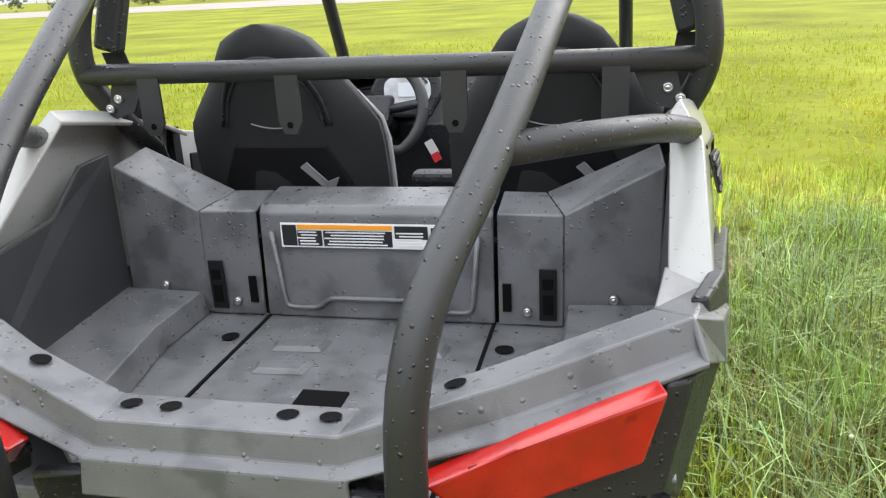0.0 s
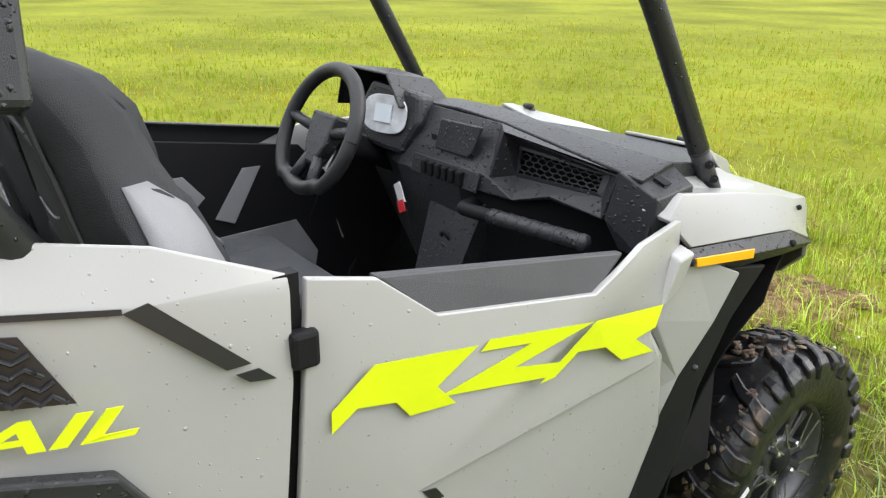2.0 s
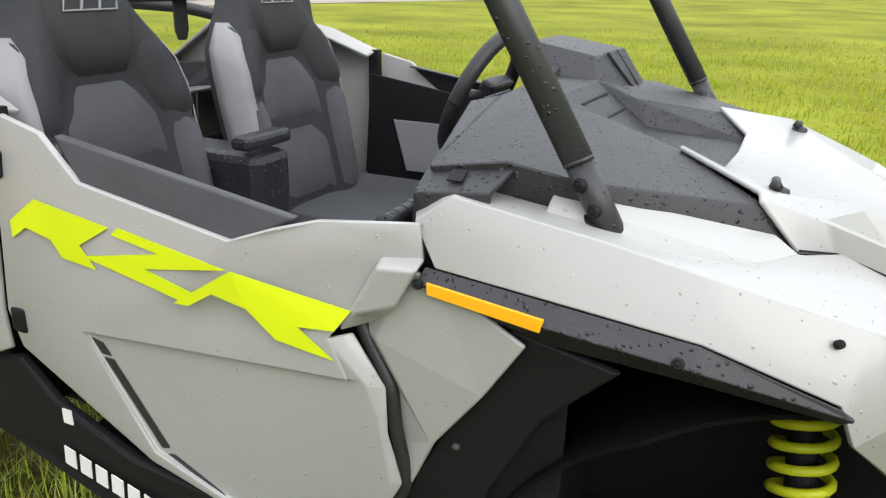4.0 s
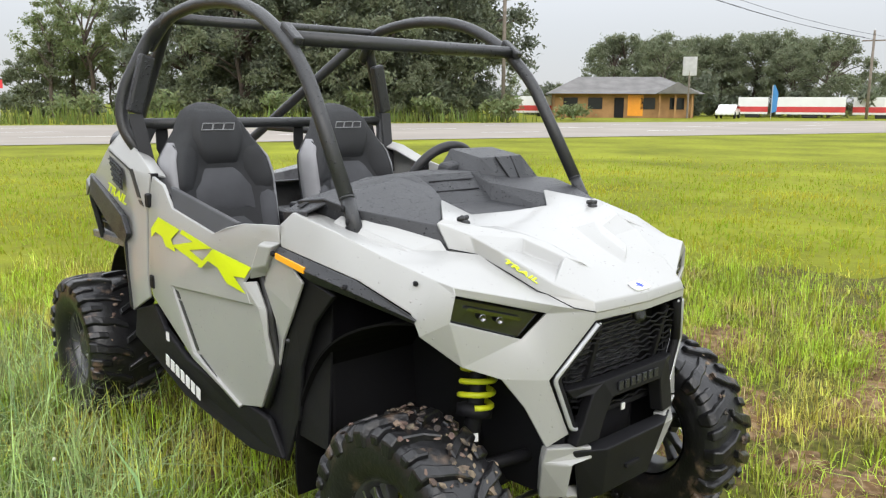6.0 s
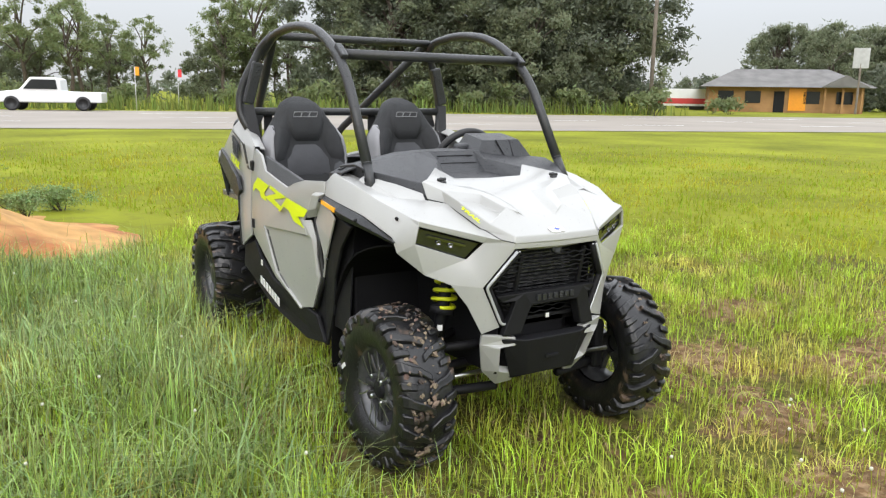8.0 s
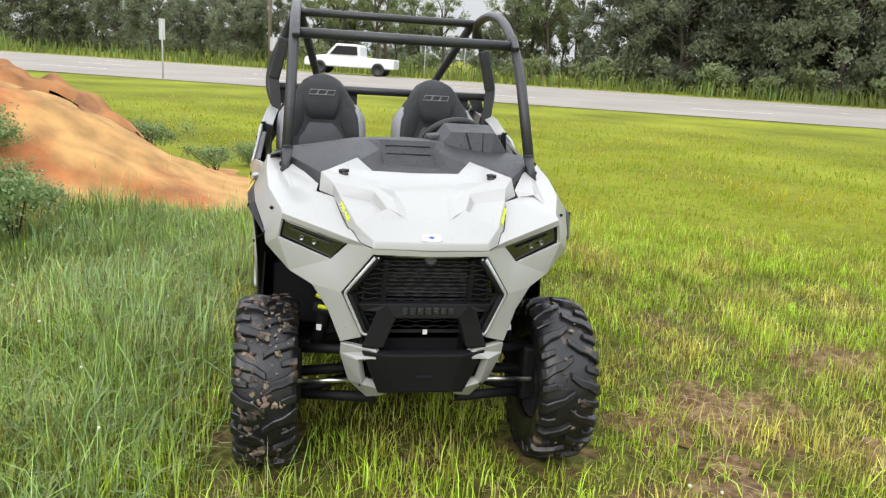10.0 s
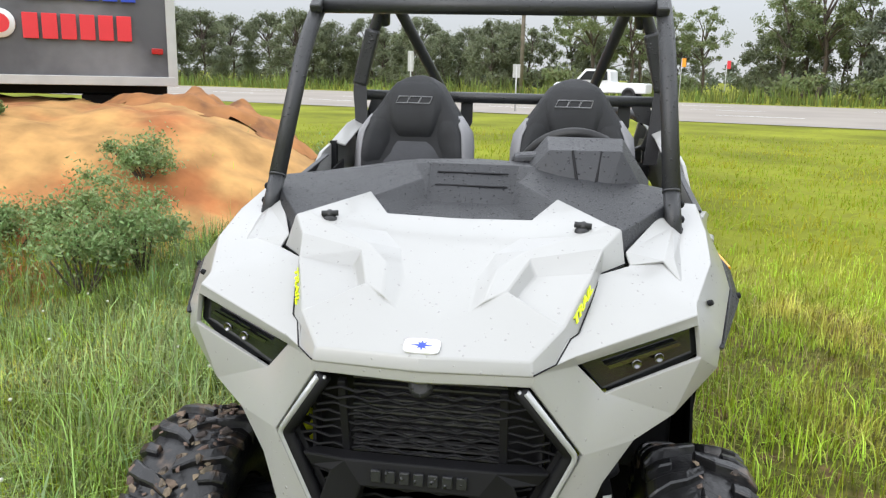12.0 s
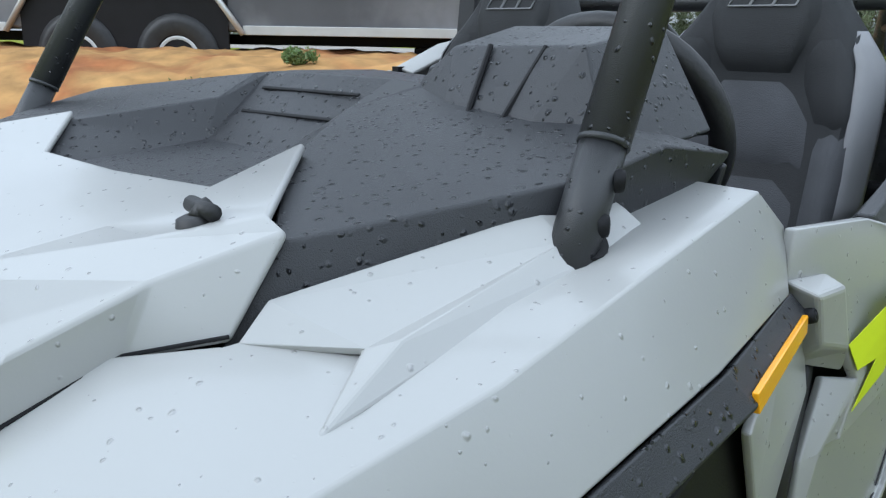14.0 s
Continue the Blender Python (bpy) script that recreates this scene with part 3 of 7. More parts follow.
# ---- front fenders, flares and wheel-arch liners
for s in (1, -1):
    part("pillar_hole", lathe([(0.0235, -0.020), (0.0235, 0.001), (0.016, 0.001)], 20, Matrix.Translation((s * 0.4480, 0.727, 0.9660)) @ pose(0, 0, 0, -11, s * 22)), DARK, fascia)
    # raised shelf between cowl and fender, ending in a sharp ridge
    part("fender_shelf", sheet([(0.344, 0.950, 0.925), (0.337, 0.920, 0.944), (0.416, 0.732, 0.983), (0.447, 0.742, 0.966), (0.430, 0.896, 0.934), (0.437, 0.975, 0.900), (0.464, 0.745, 0.953), (0.410, 0.910, 0.9265), (0.432, 0.66, 0.990), (0.452, 0.66, 0.980), (0.470, 0.66, 0.968)],
         [(0, 1, 2, 3, 4, 7), (4, 3, 6, 5), (4, 5, 7), (2, 8, 9, 3), (3, 9, 10, 6)], (0, 0, 1), s), PAINT, fascia, thick=0.005, bevel=0.002)
    flare = part("wheel_arch_flare", sheet([(0.550, 0.535, 0.902), (0.561, 0.715, 0.890), (0.549, 0.870, 0.870), (0.513, 1.020, 0.813), (0.567, 0.530, 0.884), (0.581, 0.705, 0.867), (0.567, 0.868, 0.846), (0.511, 1.034, 0.800), (0.556, 0.690, 0.835), (0.549, 0.870, 0.823), (0.503, 1.020, 0.790)],
                  [(0, 1, 5, 4), (1, 2, 6, 5), (2, 3, 7, 6), (4, 5, 8), (5, 6, 9, 8), (6, 7, 10, 9)], (1, 0, 0.5), s), PLASTIC, car, "black plastic wheel-arch flare", thick=0.008, bevel=0.003)
    part("side_marker", sheet([(0.5690, 0.546, 0.8885), (0.5800, 0.702, 0.8765), (0.5815, 0.698, 0.8600), (0.5705, 0.548, 0.8730)], [(0, 1, 2, 3)], (1, 0, 0.3), s), AMBER, flare, "amber side marker", thick=0.005, bevel=0.001)
    bolt((s * 0.567, 0.534, 0.884), (s, 0, 0.4), flare, 0.007)
    bolt((s * 0.566, 0.852, 0.852), (s, 0, 0.4), flare, 0.007)
    part("fender_side", sheet([(0.553, 0.512, 0.895), (0.557, 0.560, 0.886), (0.572, 0.679, 0.833), (0.568, 0.625, 0.749), (0.558, 0.553, 0.655), (0.560, 0.468, 0.789), (0.552, 0.515, 0.574), (0.530, 0.475, 0.622), (0.528, 0.448, 0.70), (0.531, 0.420, 0.800), (0.536, 0.465, 0.870)],
         [(0, 1, 2, 3, 4, 5), (5, 4, 6, 7, 8, 9), (0, 5, 9, 10)], (1, 0, 0), s), PAINT, car, thick=0.008, bevel=0.003, segments=3)
    part("fender_clip", lathe([(0.006, -0.004), (0.006, 0.002), (0.0001, 0.004)], 10, Matrix.Translation((s * 0.566, 0.590, 0.665)) @ pose(0, 0, 0, 0, s * 90)), PLASTIC, car, smooth=True)
    # liner: an arch behind and over the wheel
    lv, lf = [], []
    angles = [88 + 6 * i for i in range(19)]
    for a in angles:
        r = 0.385 + 0.0006 * max(0, a - 120)
        yy, zz = 1.003 + r * math.cos(radians(a)), 0.36 + r * 1.08 * math.sin(radians(a))
        lv += [(0.545 - 0.075 * max(0.0, (118 - a) / 30), yy, zz), (0.22, yy, zz)]
    lf = [(2 * i, 2 * i + 1, 2 * i + 3, 2 * i + 2) for i in range(len(angles) - 1)]
    # the liner's near-black includes the deep shade of the wheel arch
    part("wheel_arch_liner", sheet(lv, lf, (0, 0, -1), s), SHADEBLACK, car, "black wheel-arch liner", thick=0.006)
    part("arch_inner_wall", sheet([(0.20, 0.60, 0.30), (0.20, 1.20, 0.34), (0.20, 1.20, 0.78), (0.24, 0.90, 0.90), (0.24, 0.60, 0.86)], ring_faces(5), (1, 0, 0), s), DARK, car, thick=0.006)
    part("arch_side", sheet([(0.554, 0.655, 0.843), (0.553, 0.605, 0.74), (0.545, 0.525, 0.600), (0.532, 0.47, 0.45), (0.532, 0.36, 0.30), (0.540, 0.52, 0.30), (0.548, 0.605, 0.46), (0.551, 0.63, 0.60), (0.555, 0.70, 0.73), (0.556, 0.79, 0.818)],
         ring_faces(10), (1, 0, 0), s), DARK, car, thick=0.012, bevel=0.004)

# ---- suspension
for s in (1, -1):
    top, low = Vector((s * 0.254, 0.990, 0.73)), Vector((s * 0.334, 1.018, 0.41))
    shock = part("shock_absorber", tube([top, top.lerp(low, 0.5), low], 0.022, 14), DARK, car, "black shock absorber with a lime coil spring", smooth=True)
    axis = (low - top)
    u = axis.orthogonal().normalized()
    w = axis.normalized().cross(u)
    coil = [top + axis * (0.05 + 0.53 * i / 96) + 0.040 * (math.cos(i * 2 * math.pi * 5.5 / 96) * u + math.sin(i * 2 * math.pi * 5.5 / 96) * w) for i in range(97)]
    part("coil_spring", tube(coil, 0.0075, 8), LIMESPRING, shock, "lime yellow coil spring", smooth=True)
    part("spring_seat", lathe([(0.022, 0.012), (0.044, 0.012), (0.044, -0.012), (0.022, -0.02)], 18, Matrix.Translation(top + axis * 0.61) @ axis.to_track_quat("Z", "Y").to_matrix().to_4x4()), DARK, shock, smooth=True)
    part("shock_tag", box(0, 0, 0, 0.018, 0.002, 0.020, Matrix.Translation(top + axis * 0.78 + Vector((s * 0.010, 0.022, 0))) @ pose(0, 0, 0, 10, 0, -s * 25)), WHITEDECAL, shock)
    for z, r in ((0.40, 0.016), (0.235, 0.017)):
        for y0 in (0.90, 1.12):
            part("control_arm", tube([Vector((s * 0.14, y0, z + 0.03)), Vector((s * 0.42, 1.01, z))], r, 10), DARK, car, smooth=True)
    part("tie_rod", tube([Vector((s * 0.15, 1.11, 0.325)), Vector((s * 0.40, 1.10, 0.315))], 0.009, 8), STEEL, car, smooth=True)
    part("drive_shaft", tube([Vector((s * 0.12, 1.003, 0.33)), Vector((s * 0.42, 1.003, 0.31))], 0.018, 10), DARK, car, smooth=True)
    part("trailing_arm", tube([Vector((s * 0.30, -0.45, 0.36)), Vector((s * 0.36, -0.98, 0.30))], 0.03, 10), DARK, car, smooth=True)
    part("knuckle", box(s * 0.405, 1.005, 0.315, 0.05, 0.11, 0.20), DARK, car, bevel=0.015)


# ---- wheels
def wheel(side, x, y, width, ident):
    r_rim = 0.147
    w = width / 2
    hub = part("wheel", lathe([(0.05, 0.02), (0.06, w - 0.05), (0.045, w - 0.045), (0.0001, w - 0.040)], 24), RIM, car, "knobbly off-road wheel with dark alloy rim", smooth=True)
    hub.matrix_basis = Matrix.Translation((x, y, 0.284)) @ pose(0, 0, 0, 0, 90 * side, 0)
    prof = [(r_rim, -w * 0.72), (0.168, -w * 0.93), (0.21, -w), (0.248, -w * 0.97), (0.264, -w * 0.80), (0.270, -w * 0.4), (0.272, 0), (0.270, w * 0.4), (0.264, w * 0.80), (0.248, w * 0.97), (0.21, w), (0.168, w * 0.93), (r_rim, w * 0.72)]
    part("tyre", lathe(prof, 48), TREAD, hub, "knobbly black tyre caked with mud", smooth=True)
    # tread: bent bars that run from the crown over the shoulder, with small knobs between them
    bm = bmesh.new()
    rnd = random.Random(ident)
    count = 15

    def lug(stations, turn, m):
        """A raised bar; stations of (angle, top radius, top z, base radius, base z, half width)."""
        rows = []
        for a, rt, zt, rb, zb, hw in stations:
            row = []
            for r_, z_, h_ in ((rb, zb, -hw * 1.3), (rt, zt, -hw), (rt, zt, hw), (rb, zb, hw * 1.3)):
                q = turn + a + h_ / r_
                row.append(bm.verts.new((r_ * math.cos(q), r_ * math.sin(q), m * z_)))
            rows.append(row)
        for a_, b_ in zip(rows, rows[1:]):
            for j in range(3):
                bm.faces.new((a_[j], a_[j + 1], b_[j + 1], b_[j]))
        bm.faces.new(rows[0])
        bm.faces.new(rows[-1][::-1])

    for i in range(count):
        for m in (1, -1):
            turn = 2 * math.pi * (i + (0.5 if m < 0 else 0)) / count + rnd.uniform(-0.015, 0.015)
            j = rnd.uniform(-0.002, 0.002)
            lug([(-0.09, 0.286 + j, -0.06 * w, 0.266, -0.06 * w, 0.011), (0.0, 0.286 + j, 0.30 * w, 0.266, 0.30 * w, 0.013), (0.035, 0.284 + j, 0.62 * w, 0.264, 0.62 * w, 0.014),
                 (0.09, 0.278 + j, 0.90 * w, 0.258, 0.86 * w, 0.017), (0.10, 0.262, 1.05 * w, 0.248, 0.95 * w, 0.018), (0.10, 0.226, 1.045 * w, 0.226, 0.97 * w, 0.013)], turn, m)
            lug([(0.24, 0.280 + j, 0.52 * w, 0.264, 0.52 * w, 0.010), (0.27, 0.277 + j, 0.80 * w, 0.259, 0.80 * w, 0.012), (0.285, 0.262, 1.03 * w, 0.248, 0.94 * w, 0.012), (0.285, 0.240, 1.03 * w, 0.240, 0.96 * w, 0.009)], turn, m)
    bmesh.ops.recalc_face_normals(bm, faces=bm.faces)
    part("tread", bm, TREAD, hub, bevel=0.003, segments=1)
    # clods of mud caked between the lugs
    bm = bmesh.new()
    for i in range(620 if ident == 1 else 120):
        a, z, size = rnd.uniform(0, 2 * math.pi), rnd.triangular(-w * 0.95, w * 0.95, w * 0.1), rnd.uniform(0.003, 0.011)
        if noise.noise((math.cos(a) * 3.2 + ident, math.sin(a) * 3.2, z * 14)) < -0.05:
            continue
        verts = bmesh.ops.create_icosphere(bm, subdivisions=1, radius=size)["verts"]
        for v in verts:
            v.co *= rnd.uniform(0.5, 1.3)
            v.co.x *= 0.5
            v.co.z *= 1.4
        bmesh.ops.transform(bm, matrix=Matrix.Rotation(a, 4, "Z") @ Matrix.Translation((rnd.uniform(0.268, 0.288), 0, z)) @ Matrix.Rotation(rnd.uniform(0, 3), 4, "X"), verts=verts)
    tagged(part("caked_mud", bm, MUD, hub, "drying brown mud in the tread"), "drying brown mud in the tread", kind="stuff")
    part("rim_barrel", lathe([(r_rim - 0.006, -w * 0.7), (r_rim - 0.02, -w * 0.3), (r_rim - 0.02, w * 0.45), (r_rim - 0.008, w * 0.62), (r_rim + 0.004, w * 0.76), (r_rim + 0.007, w * 0.70)], 40), RIM, hub, smooth=True)
    for i in range(5):
        a0 = 2 * math.pi * i / 5
        for d in (-0.20, 0.20):
            m = Matrix.Rotation(a0 + d, 4, "Z") @ pose(0, 0, w * 0.50)
            part("spoke", prism([(0.036, -0.014), (0.085, -0.008), (0.134, -0.015), (0.134, 0.015), (0.085, 0.008), (0.036, 0.014)], 0.03, m), RIM, hub, bevel=0.004)
            part("spoke_edge", prism([(0.050, -0.0105), (0.085, -0.0072), (0.130, -0.0130), (0.130, -0.0085), (0.085, -0.0040), (0.050, -0.0070)], 0.002, m @ pose(0, 0, 0.0295)), STEEL, hub)
    for i in range(4):
        a0 = 2 * math.pi * (i + 0.5) / 4
        c = (0.052 * math.cos(a0), 0.052 * math.sin(a0), w * 0.50 + 0.012)
        part("lug_nut", lathe([(0.009, -0.012), (0.009, 0.008), (0.005, 0.012), (0.0001, 0.012)], 6, pose(*c)), STEEL, hub)
    part("hub_cap", lathe([(0.036, w * 0.45), (0.034, w * 0.62), (0.026, w * 0.68), (0.0001, w * 0.68)], 20), DARK, hub, smooth=True)
    if ident == 1:
        part("paper_tag", box(-0.150, -0.150, w + 0.002, 0.014, 0.034, 0.002, Matrix.Rotation(radians(38), 4, "Z")), WHITEDECAL, hub)
    return hub


wheel(1, 0.492, 1.003, 0.192, 1)
wheel(-1, -0.492, 1.003, 0.192, 2)
wheel(1, 0.500, -1.003, 0.275, 3)
wheel(-1, -0.500, -1.003, 0.275, 4)

# ---- cowl over the dash
CV = [(0.320, 0.905, 0.974), (0.325, 0.965, 0.890), (0.203, 0.785, 1.006), (0.440, 0.690, 1.006), (0.430, 0.735, 0.925), (0.150, 0.545, 1.058), (0.455, 0.600, 1.024), (0.105, 0.555, 1.062), (0.148, 0.845, 0.962),
      (0.0, 0.850, 0.960), (0.098, 0.660, 0.984), (0.0, 0.660, 0.982), (0.0, 0.560, 1.062), (0.45, 0.56, 0.945), (0.475, 0.50, 1.010), (0.150, 0.470, 1.060), (0.0, 0.470, 1.066), (0.110, 0.632, 1.032)]
CF = [(1, 0, 3, 4), (0, 2, 17, 5, 6, 3), (2, 8, 10, 17), (17, 10, 7, 5), (8, 9, 11, 10), (10, 11, 12, 7), (4, 3, 6, 14, 13), (5, 15, 14, 6), (5, 7, 12, 16, 15)]
k = len(CV)
cf = CF + [tuple(i + k for i in f[::-1]) for f in CF]
cowl = part("cowl", sheet(CV + [(-x, y, z) for x, y, z in CV], cf, (0, 0, 1)), PLASTIC, car, "black textured cowl panel beaded with rain", thick=0.008, bevel=0.006, segments=3, soft=5)
for yy in (0.618, 0.585):
    zz = 0.982 + (0.660 - yy) / 0.100 * 0.080
    part("cowl_vent", box(0, 0, 0, 0.17, 0.005, 0.003, pose(0, yy, zz + 0.001, -38)), DARK, cowl, bevel=0.002)
# instrument hump before the driver
HV = [(-0.115, 0.56, 1.030), (-0.405, 0.60, 1.000), (-0.175, 0.53, 1.098), (-0.345, 0.545, 1.102), (-0.165, 0.40, 1.122), (-0.355, 0.40, 1.122), (-0.112, 0.40, 1.055), (-0.425, 0.42, 1.020), (-0.21, 0.592, 1.030), (-0.315, 0.606, 1.018)]
part("instrument_hood", sheet(HV, [(0, 8, 2), (8, 9, 3, 2), (9, 1, 3), (2, 3, 5, 4), (0, 2, 4, 6), (3, 1, 7, 5)], (0, 0, 1)), PLASTIC, car, "black instrument hood", thick=0.006, bevel=0.008)
for x0, x1 in ((-0.245, -0.231), (-0.286, -0.298)):
    part("hood_groove", tube([Vector((x0, 0.600, 1.026)), Vector((x1, 0.540, 1.0995))], 0.0030, 6), DARK, car)

# ---- dashboard
DV = [(-0.475, 0.505, 1.00), (0.475, 0.505, 1.00), (0.15, 0.465, 1.058), (-0.11, 0.465, 1.060), (0.12, 0.43, 0.985), (-0.11, 0.42, 0.985), (0.45, 0.475, 0.965), (0.10, 0.40, 0.93), (-0.12, 0.40, 0.93), (0.44, 0.56, 0.93),
      (0.10, 0.45, 0.70), (-0.12, 0.45, 0.70), (0.44, 0.60, 0.75), (-0.46, 0.50, 0.93), (-0.44, 0.60, 0.70),
      (0.195, 0.432, 1.052), (0.431, 0.490, 1.016), (0.412, 0.476, 0.930), (0.300, 0.455, 0.945), (0.224, 0.434, 0.924), (0.165, 0.425, 0.956),
      (0.192, 0.478, 1.018), (0.393, 0.512, 0.999), (0.390, 0.498, 0.963), (0.192, 0.470, 0.960)]
part("dashboard", sheet(DV, [(3, 2, 4, 5), (5, 4, 7, 8), (8, 7, 10, 11), (0, 3, 5, 13), (13, 5, 8, 14), (8, 11, 14), (2, 1, 16, 15), (2, 15, 20, 4), (4, 20, 19, 7),
                             (15, 16, 22, 21), (16, 17, 23, 22), (17, 18, 19, 24, 23), (19, 20, 15, 21, 24)], (0, -1, 0.2)), PLASTIC, car, "black moulded dashboard", thick=0.008, bevel=0.005)
part("lower_dash", sheet([DV[7], DV[9], DV[12], DV[10]], ring_faces(4), (0, -1, 0)), DARK, car, thick=0.006)
# passenger vent: a recessed honeycomb in a raised frame
VQ = [Vector((0.190, 0.477, 1.017)), Vector((0.394, 0.511, 0.999)), Vector((0.391, 0.498, 0.964)), Vector((0.190, 0.470, 0.962))]


def vent_at(u, v, d=0.0):
    return VQ[0].lerp(VQ[1], u).lerp(VQ[3].lerp(VQ[2], u), v) + Vector((-0.07, 1, -0.25)).normalized() * d


# near-black backing: shade behind the honeycomb cells is in its colour
vent = part("dash_vent", sheet([vent_at(0, 0, 0.014), vent_at(1, 0, 0.014), vent_at(1, 1, 0.014), vent_at(0, 1, 0.014)], [(0, 1, 2, 3)], (0, -1, 0)), SHADEBLACK, car, "black honeycomb dash grille", thick=0.004)
part("vent_frame", sheet([vent_at(u, v, d) for d, k in ((0.0, 0.0), (-0.004, 0.10), (0.012, 0.0)) for u, v in ((k * 0.5 - 0.06 * (d == 0), k * 0.9 - 0.16 * (d == 0)), (1 - k * 0.5 + 0.04 * (d == 0), k * 0.9 - 0.16 * (d == 0)), (1 - k * 0.5 + 0.04 * (d == 0), 1 - k * 0.9 + 0.16 * (d == 0)), (k * 0.5 - 0.06 * (d == 0), 1 - k * 0.9 + 0.16 * (d == 0)))],
     [(i, (i + 1) % 4, 4 + (i + 1) % 4, 4 + i) for i in range(4)] + [(4 + i, 4 + (i + 1) % 4, 8 + (i + 1) % 4, 8 + i) for i in range(4)], (0, -1, 0)), PLASTIC, vent, thick=0.003, bevel=0.002)
for i in range(5):
    for j in range(10):
        cu, cv = (j + 0.5 + (0.5 if i % 2 else 0)) / 10.6, (i + 0.5) / 5
        ring = [vent_at(min(0.99, max(0.01, cu + 0.058 * math.cos(a))), min(0.99, max(0.01, cv + 0.135 * math.sin(a))), 0.002) for a in [math.pi / 6 + k * math.pi / 3 for k in range(6)]]
        part("vent_cell", tube(ring + ring[:1], 0.0016, 4), PLASTIC, vent)
part("dash_end_cap", sheet([(0.433, 0.490, 1.018), (0.514, 0.498, 0.984), (0.506, 0.600, 0.994), (0.450, 0.612, 1.016), (0.416, 0.478, 0.930), (0.445, 0.490, 0.880), (0.505, 0.490, 0.872), (0.515, 0.60, 0.88)], [(0, 1, 2, 3), (0, 4, 5, 6, 1), (1, 6, 7, 2)], (0.5, -0.5, 0.8)), PLASTIC, car, "black end cap of the dashboard", thick=0.008, bevel=0.005)
part("cap_badge", box(0, 0, 0, 0.026, 0.020, 0.002, Matrix.Translation((0.482, 0.545, 1.0045)) @ pose(0, 0, 0, 0, 20, 5)), DARK, car)
# tray surfaces coloured near-black for the shade under the dashboard
part("glove_recess", sheet([(0.16, 0.475, 0.940), (0.42, 0.492, 0.928), (0.43, 0.58, 0.915), (0.43, 0.58, 0.80), (0.16, 0.52, 0.80), (0.16, 0.52, 0.92)], [(0, 1, 2, 5), (5, 2, 3, 4)], (0, -1, 0)), SHADEBLACK, car, "open glove tray, its inner shade put into a near-black colour", thick=0.004)
part("dash_panel", sheet([(0.005, 0.424, 1.048), (0.135, 0.428, 1.050), (0.118, 0.420, 1.000), (0.105, 0.416, 0.985), (-0.005, 0.414, 0.985)], ring_faces(5), (0, -1, 0)), PLASTIC, car, thick=0.006, bevel=0.003)
for s in (1, -1):
    part("footwell_side", sheet([(0.530, 0.38, 0.40), (0.530, 0.72, 0.40), (0.500, 0.72, 0.90), (0.500, 0.50, 0.955), (0.525, 0.38, 0.70)], ring_faces(5), (-1, 0, 0), s), DARK, car, thick=0.006)
for i in range(6):
    part("rocker_switch", box(-0.02 + i * 0.024, 0.402, 0.944, 0.015, 0.016, 0.030, pose(0, 0, 0)), DARK, car, bevel=0.003)
part("switch_panel", sheet([(-0.07, 0.408, 0.965), (0.15, 0.412, 0.965), (0.15, 0.402, 0.925), (-0.07, 0.398, 0.925)], [(0, 1, 2, 3)], (0, -1, 0)), PLASTIC, car, thick=0.004, bevel=0.002)
part("dash_badge", box(0.01, 0.424, 1.005, 0.07, 0.003, 0.012), DARK, car)
part("centre_console", sheet([(-0.02, 0.425, 0.90), (0.15, 0.43, 0.90), (0.13, 0.36, 0.72), (0.0, 0.36, 0.72), (0.15, 0.5, 0.90), (0.13, 0.5, 0.72), (-0.02, 0.5, 0.90), (0.0, 0.5, 0.72), (0.14, 0.28, 0.58), (0.0, 0.28, 0.58)],
     [(0, 1, 2, 3), (1, 4, 5, 2), (6, 0, 3, 7), (3, 2, 8, 9)], (0, -1, 0)), PLASTIC, car, "black centre console", thick=0.006, bevel=0.006)
part("console_socket", lathe([(0.018, 0.0), (0.018, 0.006), (0.008, 0.006), (0.008, 0.0)], 16, pose(0.065, 0.398, 0.81, 105, 0, 0)), DARK, car, smooth=True)
part("grab_bar", tube(rounded([(0.128, 0.43, 0.898), (0.132, 0.382, 0.894), (0.436, 0.411, 0.904)], 0.012, 4), 0.0140, 14), DARK, car, "black padded passenger grab bar", smooth=True)
grip = [Vector((0.215, 0.390, 0.897)).lerp(Vector((0.440, 0.412, 0.904)), i / 24) for i in range(25)]
part("grab_bar_grip", tube(grip, 0.0160, 14), PLASTIC, car, "ribbed black rubber grip", smooth=True)
for p in grip[2::3]:
    part("grip_rib", tube([p, p + Vector((0.0045, 0.0004, 0.0001))], 0.0172, 14), PLASTIC, car, smooth=True)
part("key_tag", box(0, 0, 0, 0.026, 0.003, 0.046, pose(-0.108, 0.395, 0.865, 0, -28, 0)), WHITEDECAL, car, "red and white key tag")
part("key_tag_stripe", box(0, 0, 0, 0.024, 0.003, 0.026, pose(-0.095, 0.391, 0.838, 0, -28, 0)), REDINK, car)
# gauge pod
pod = part("gauge_pod", sheet([(-0.085, 0.432, 1.085), (-0.255, 0.418, 1.098), (-0.29, 0.40, 1.03), (-0.24, 0.388, 0.955), (-0.11, 0.398, 0.95), (-0.070, 0.42, 1.02)], ring_faces(6), (0, -1, 0.2)), PLASTIC, car, "round-edged gauge pod", thick=0.05, bevel=0.012)
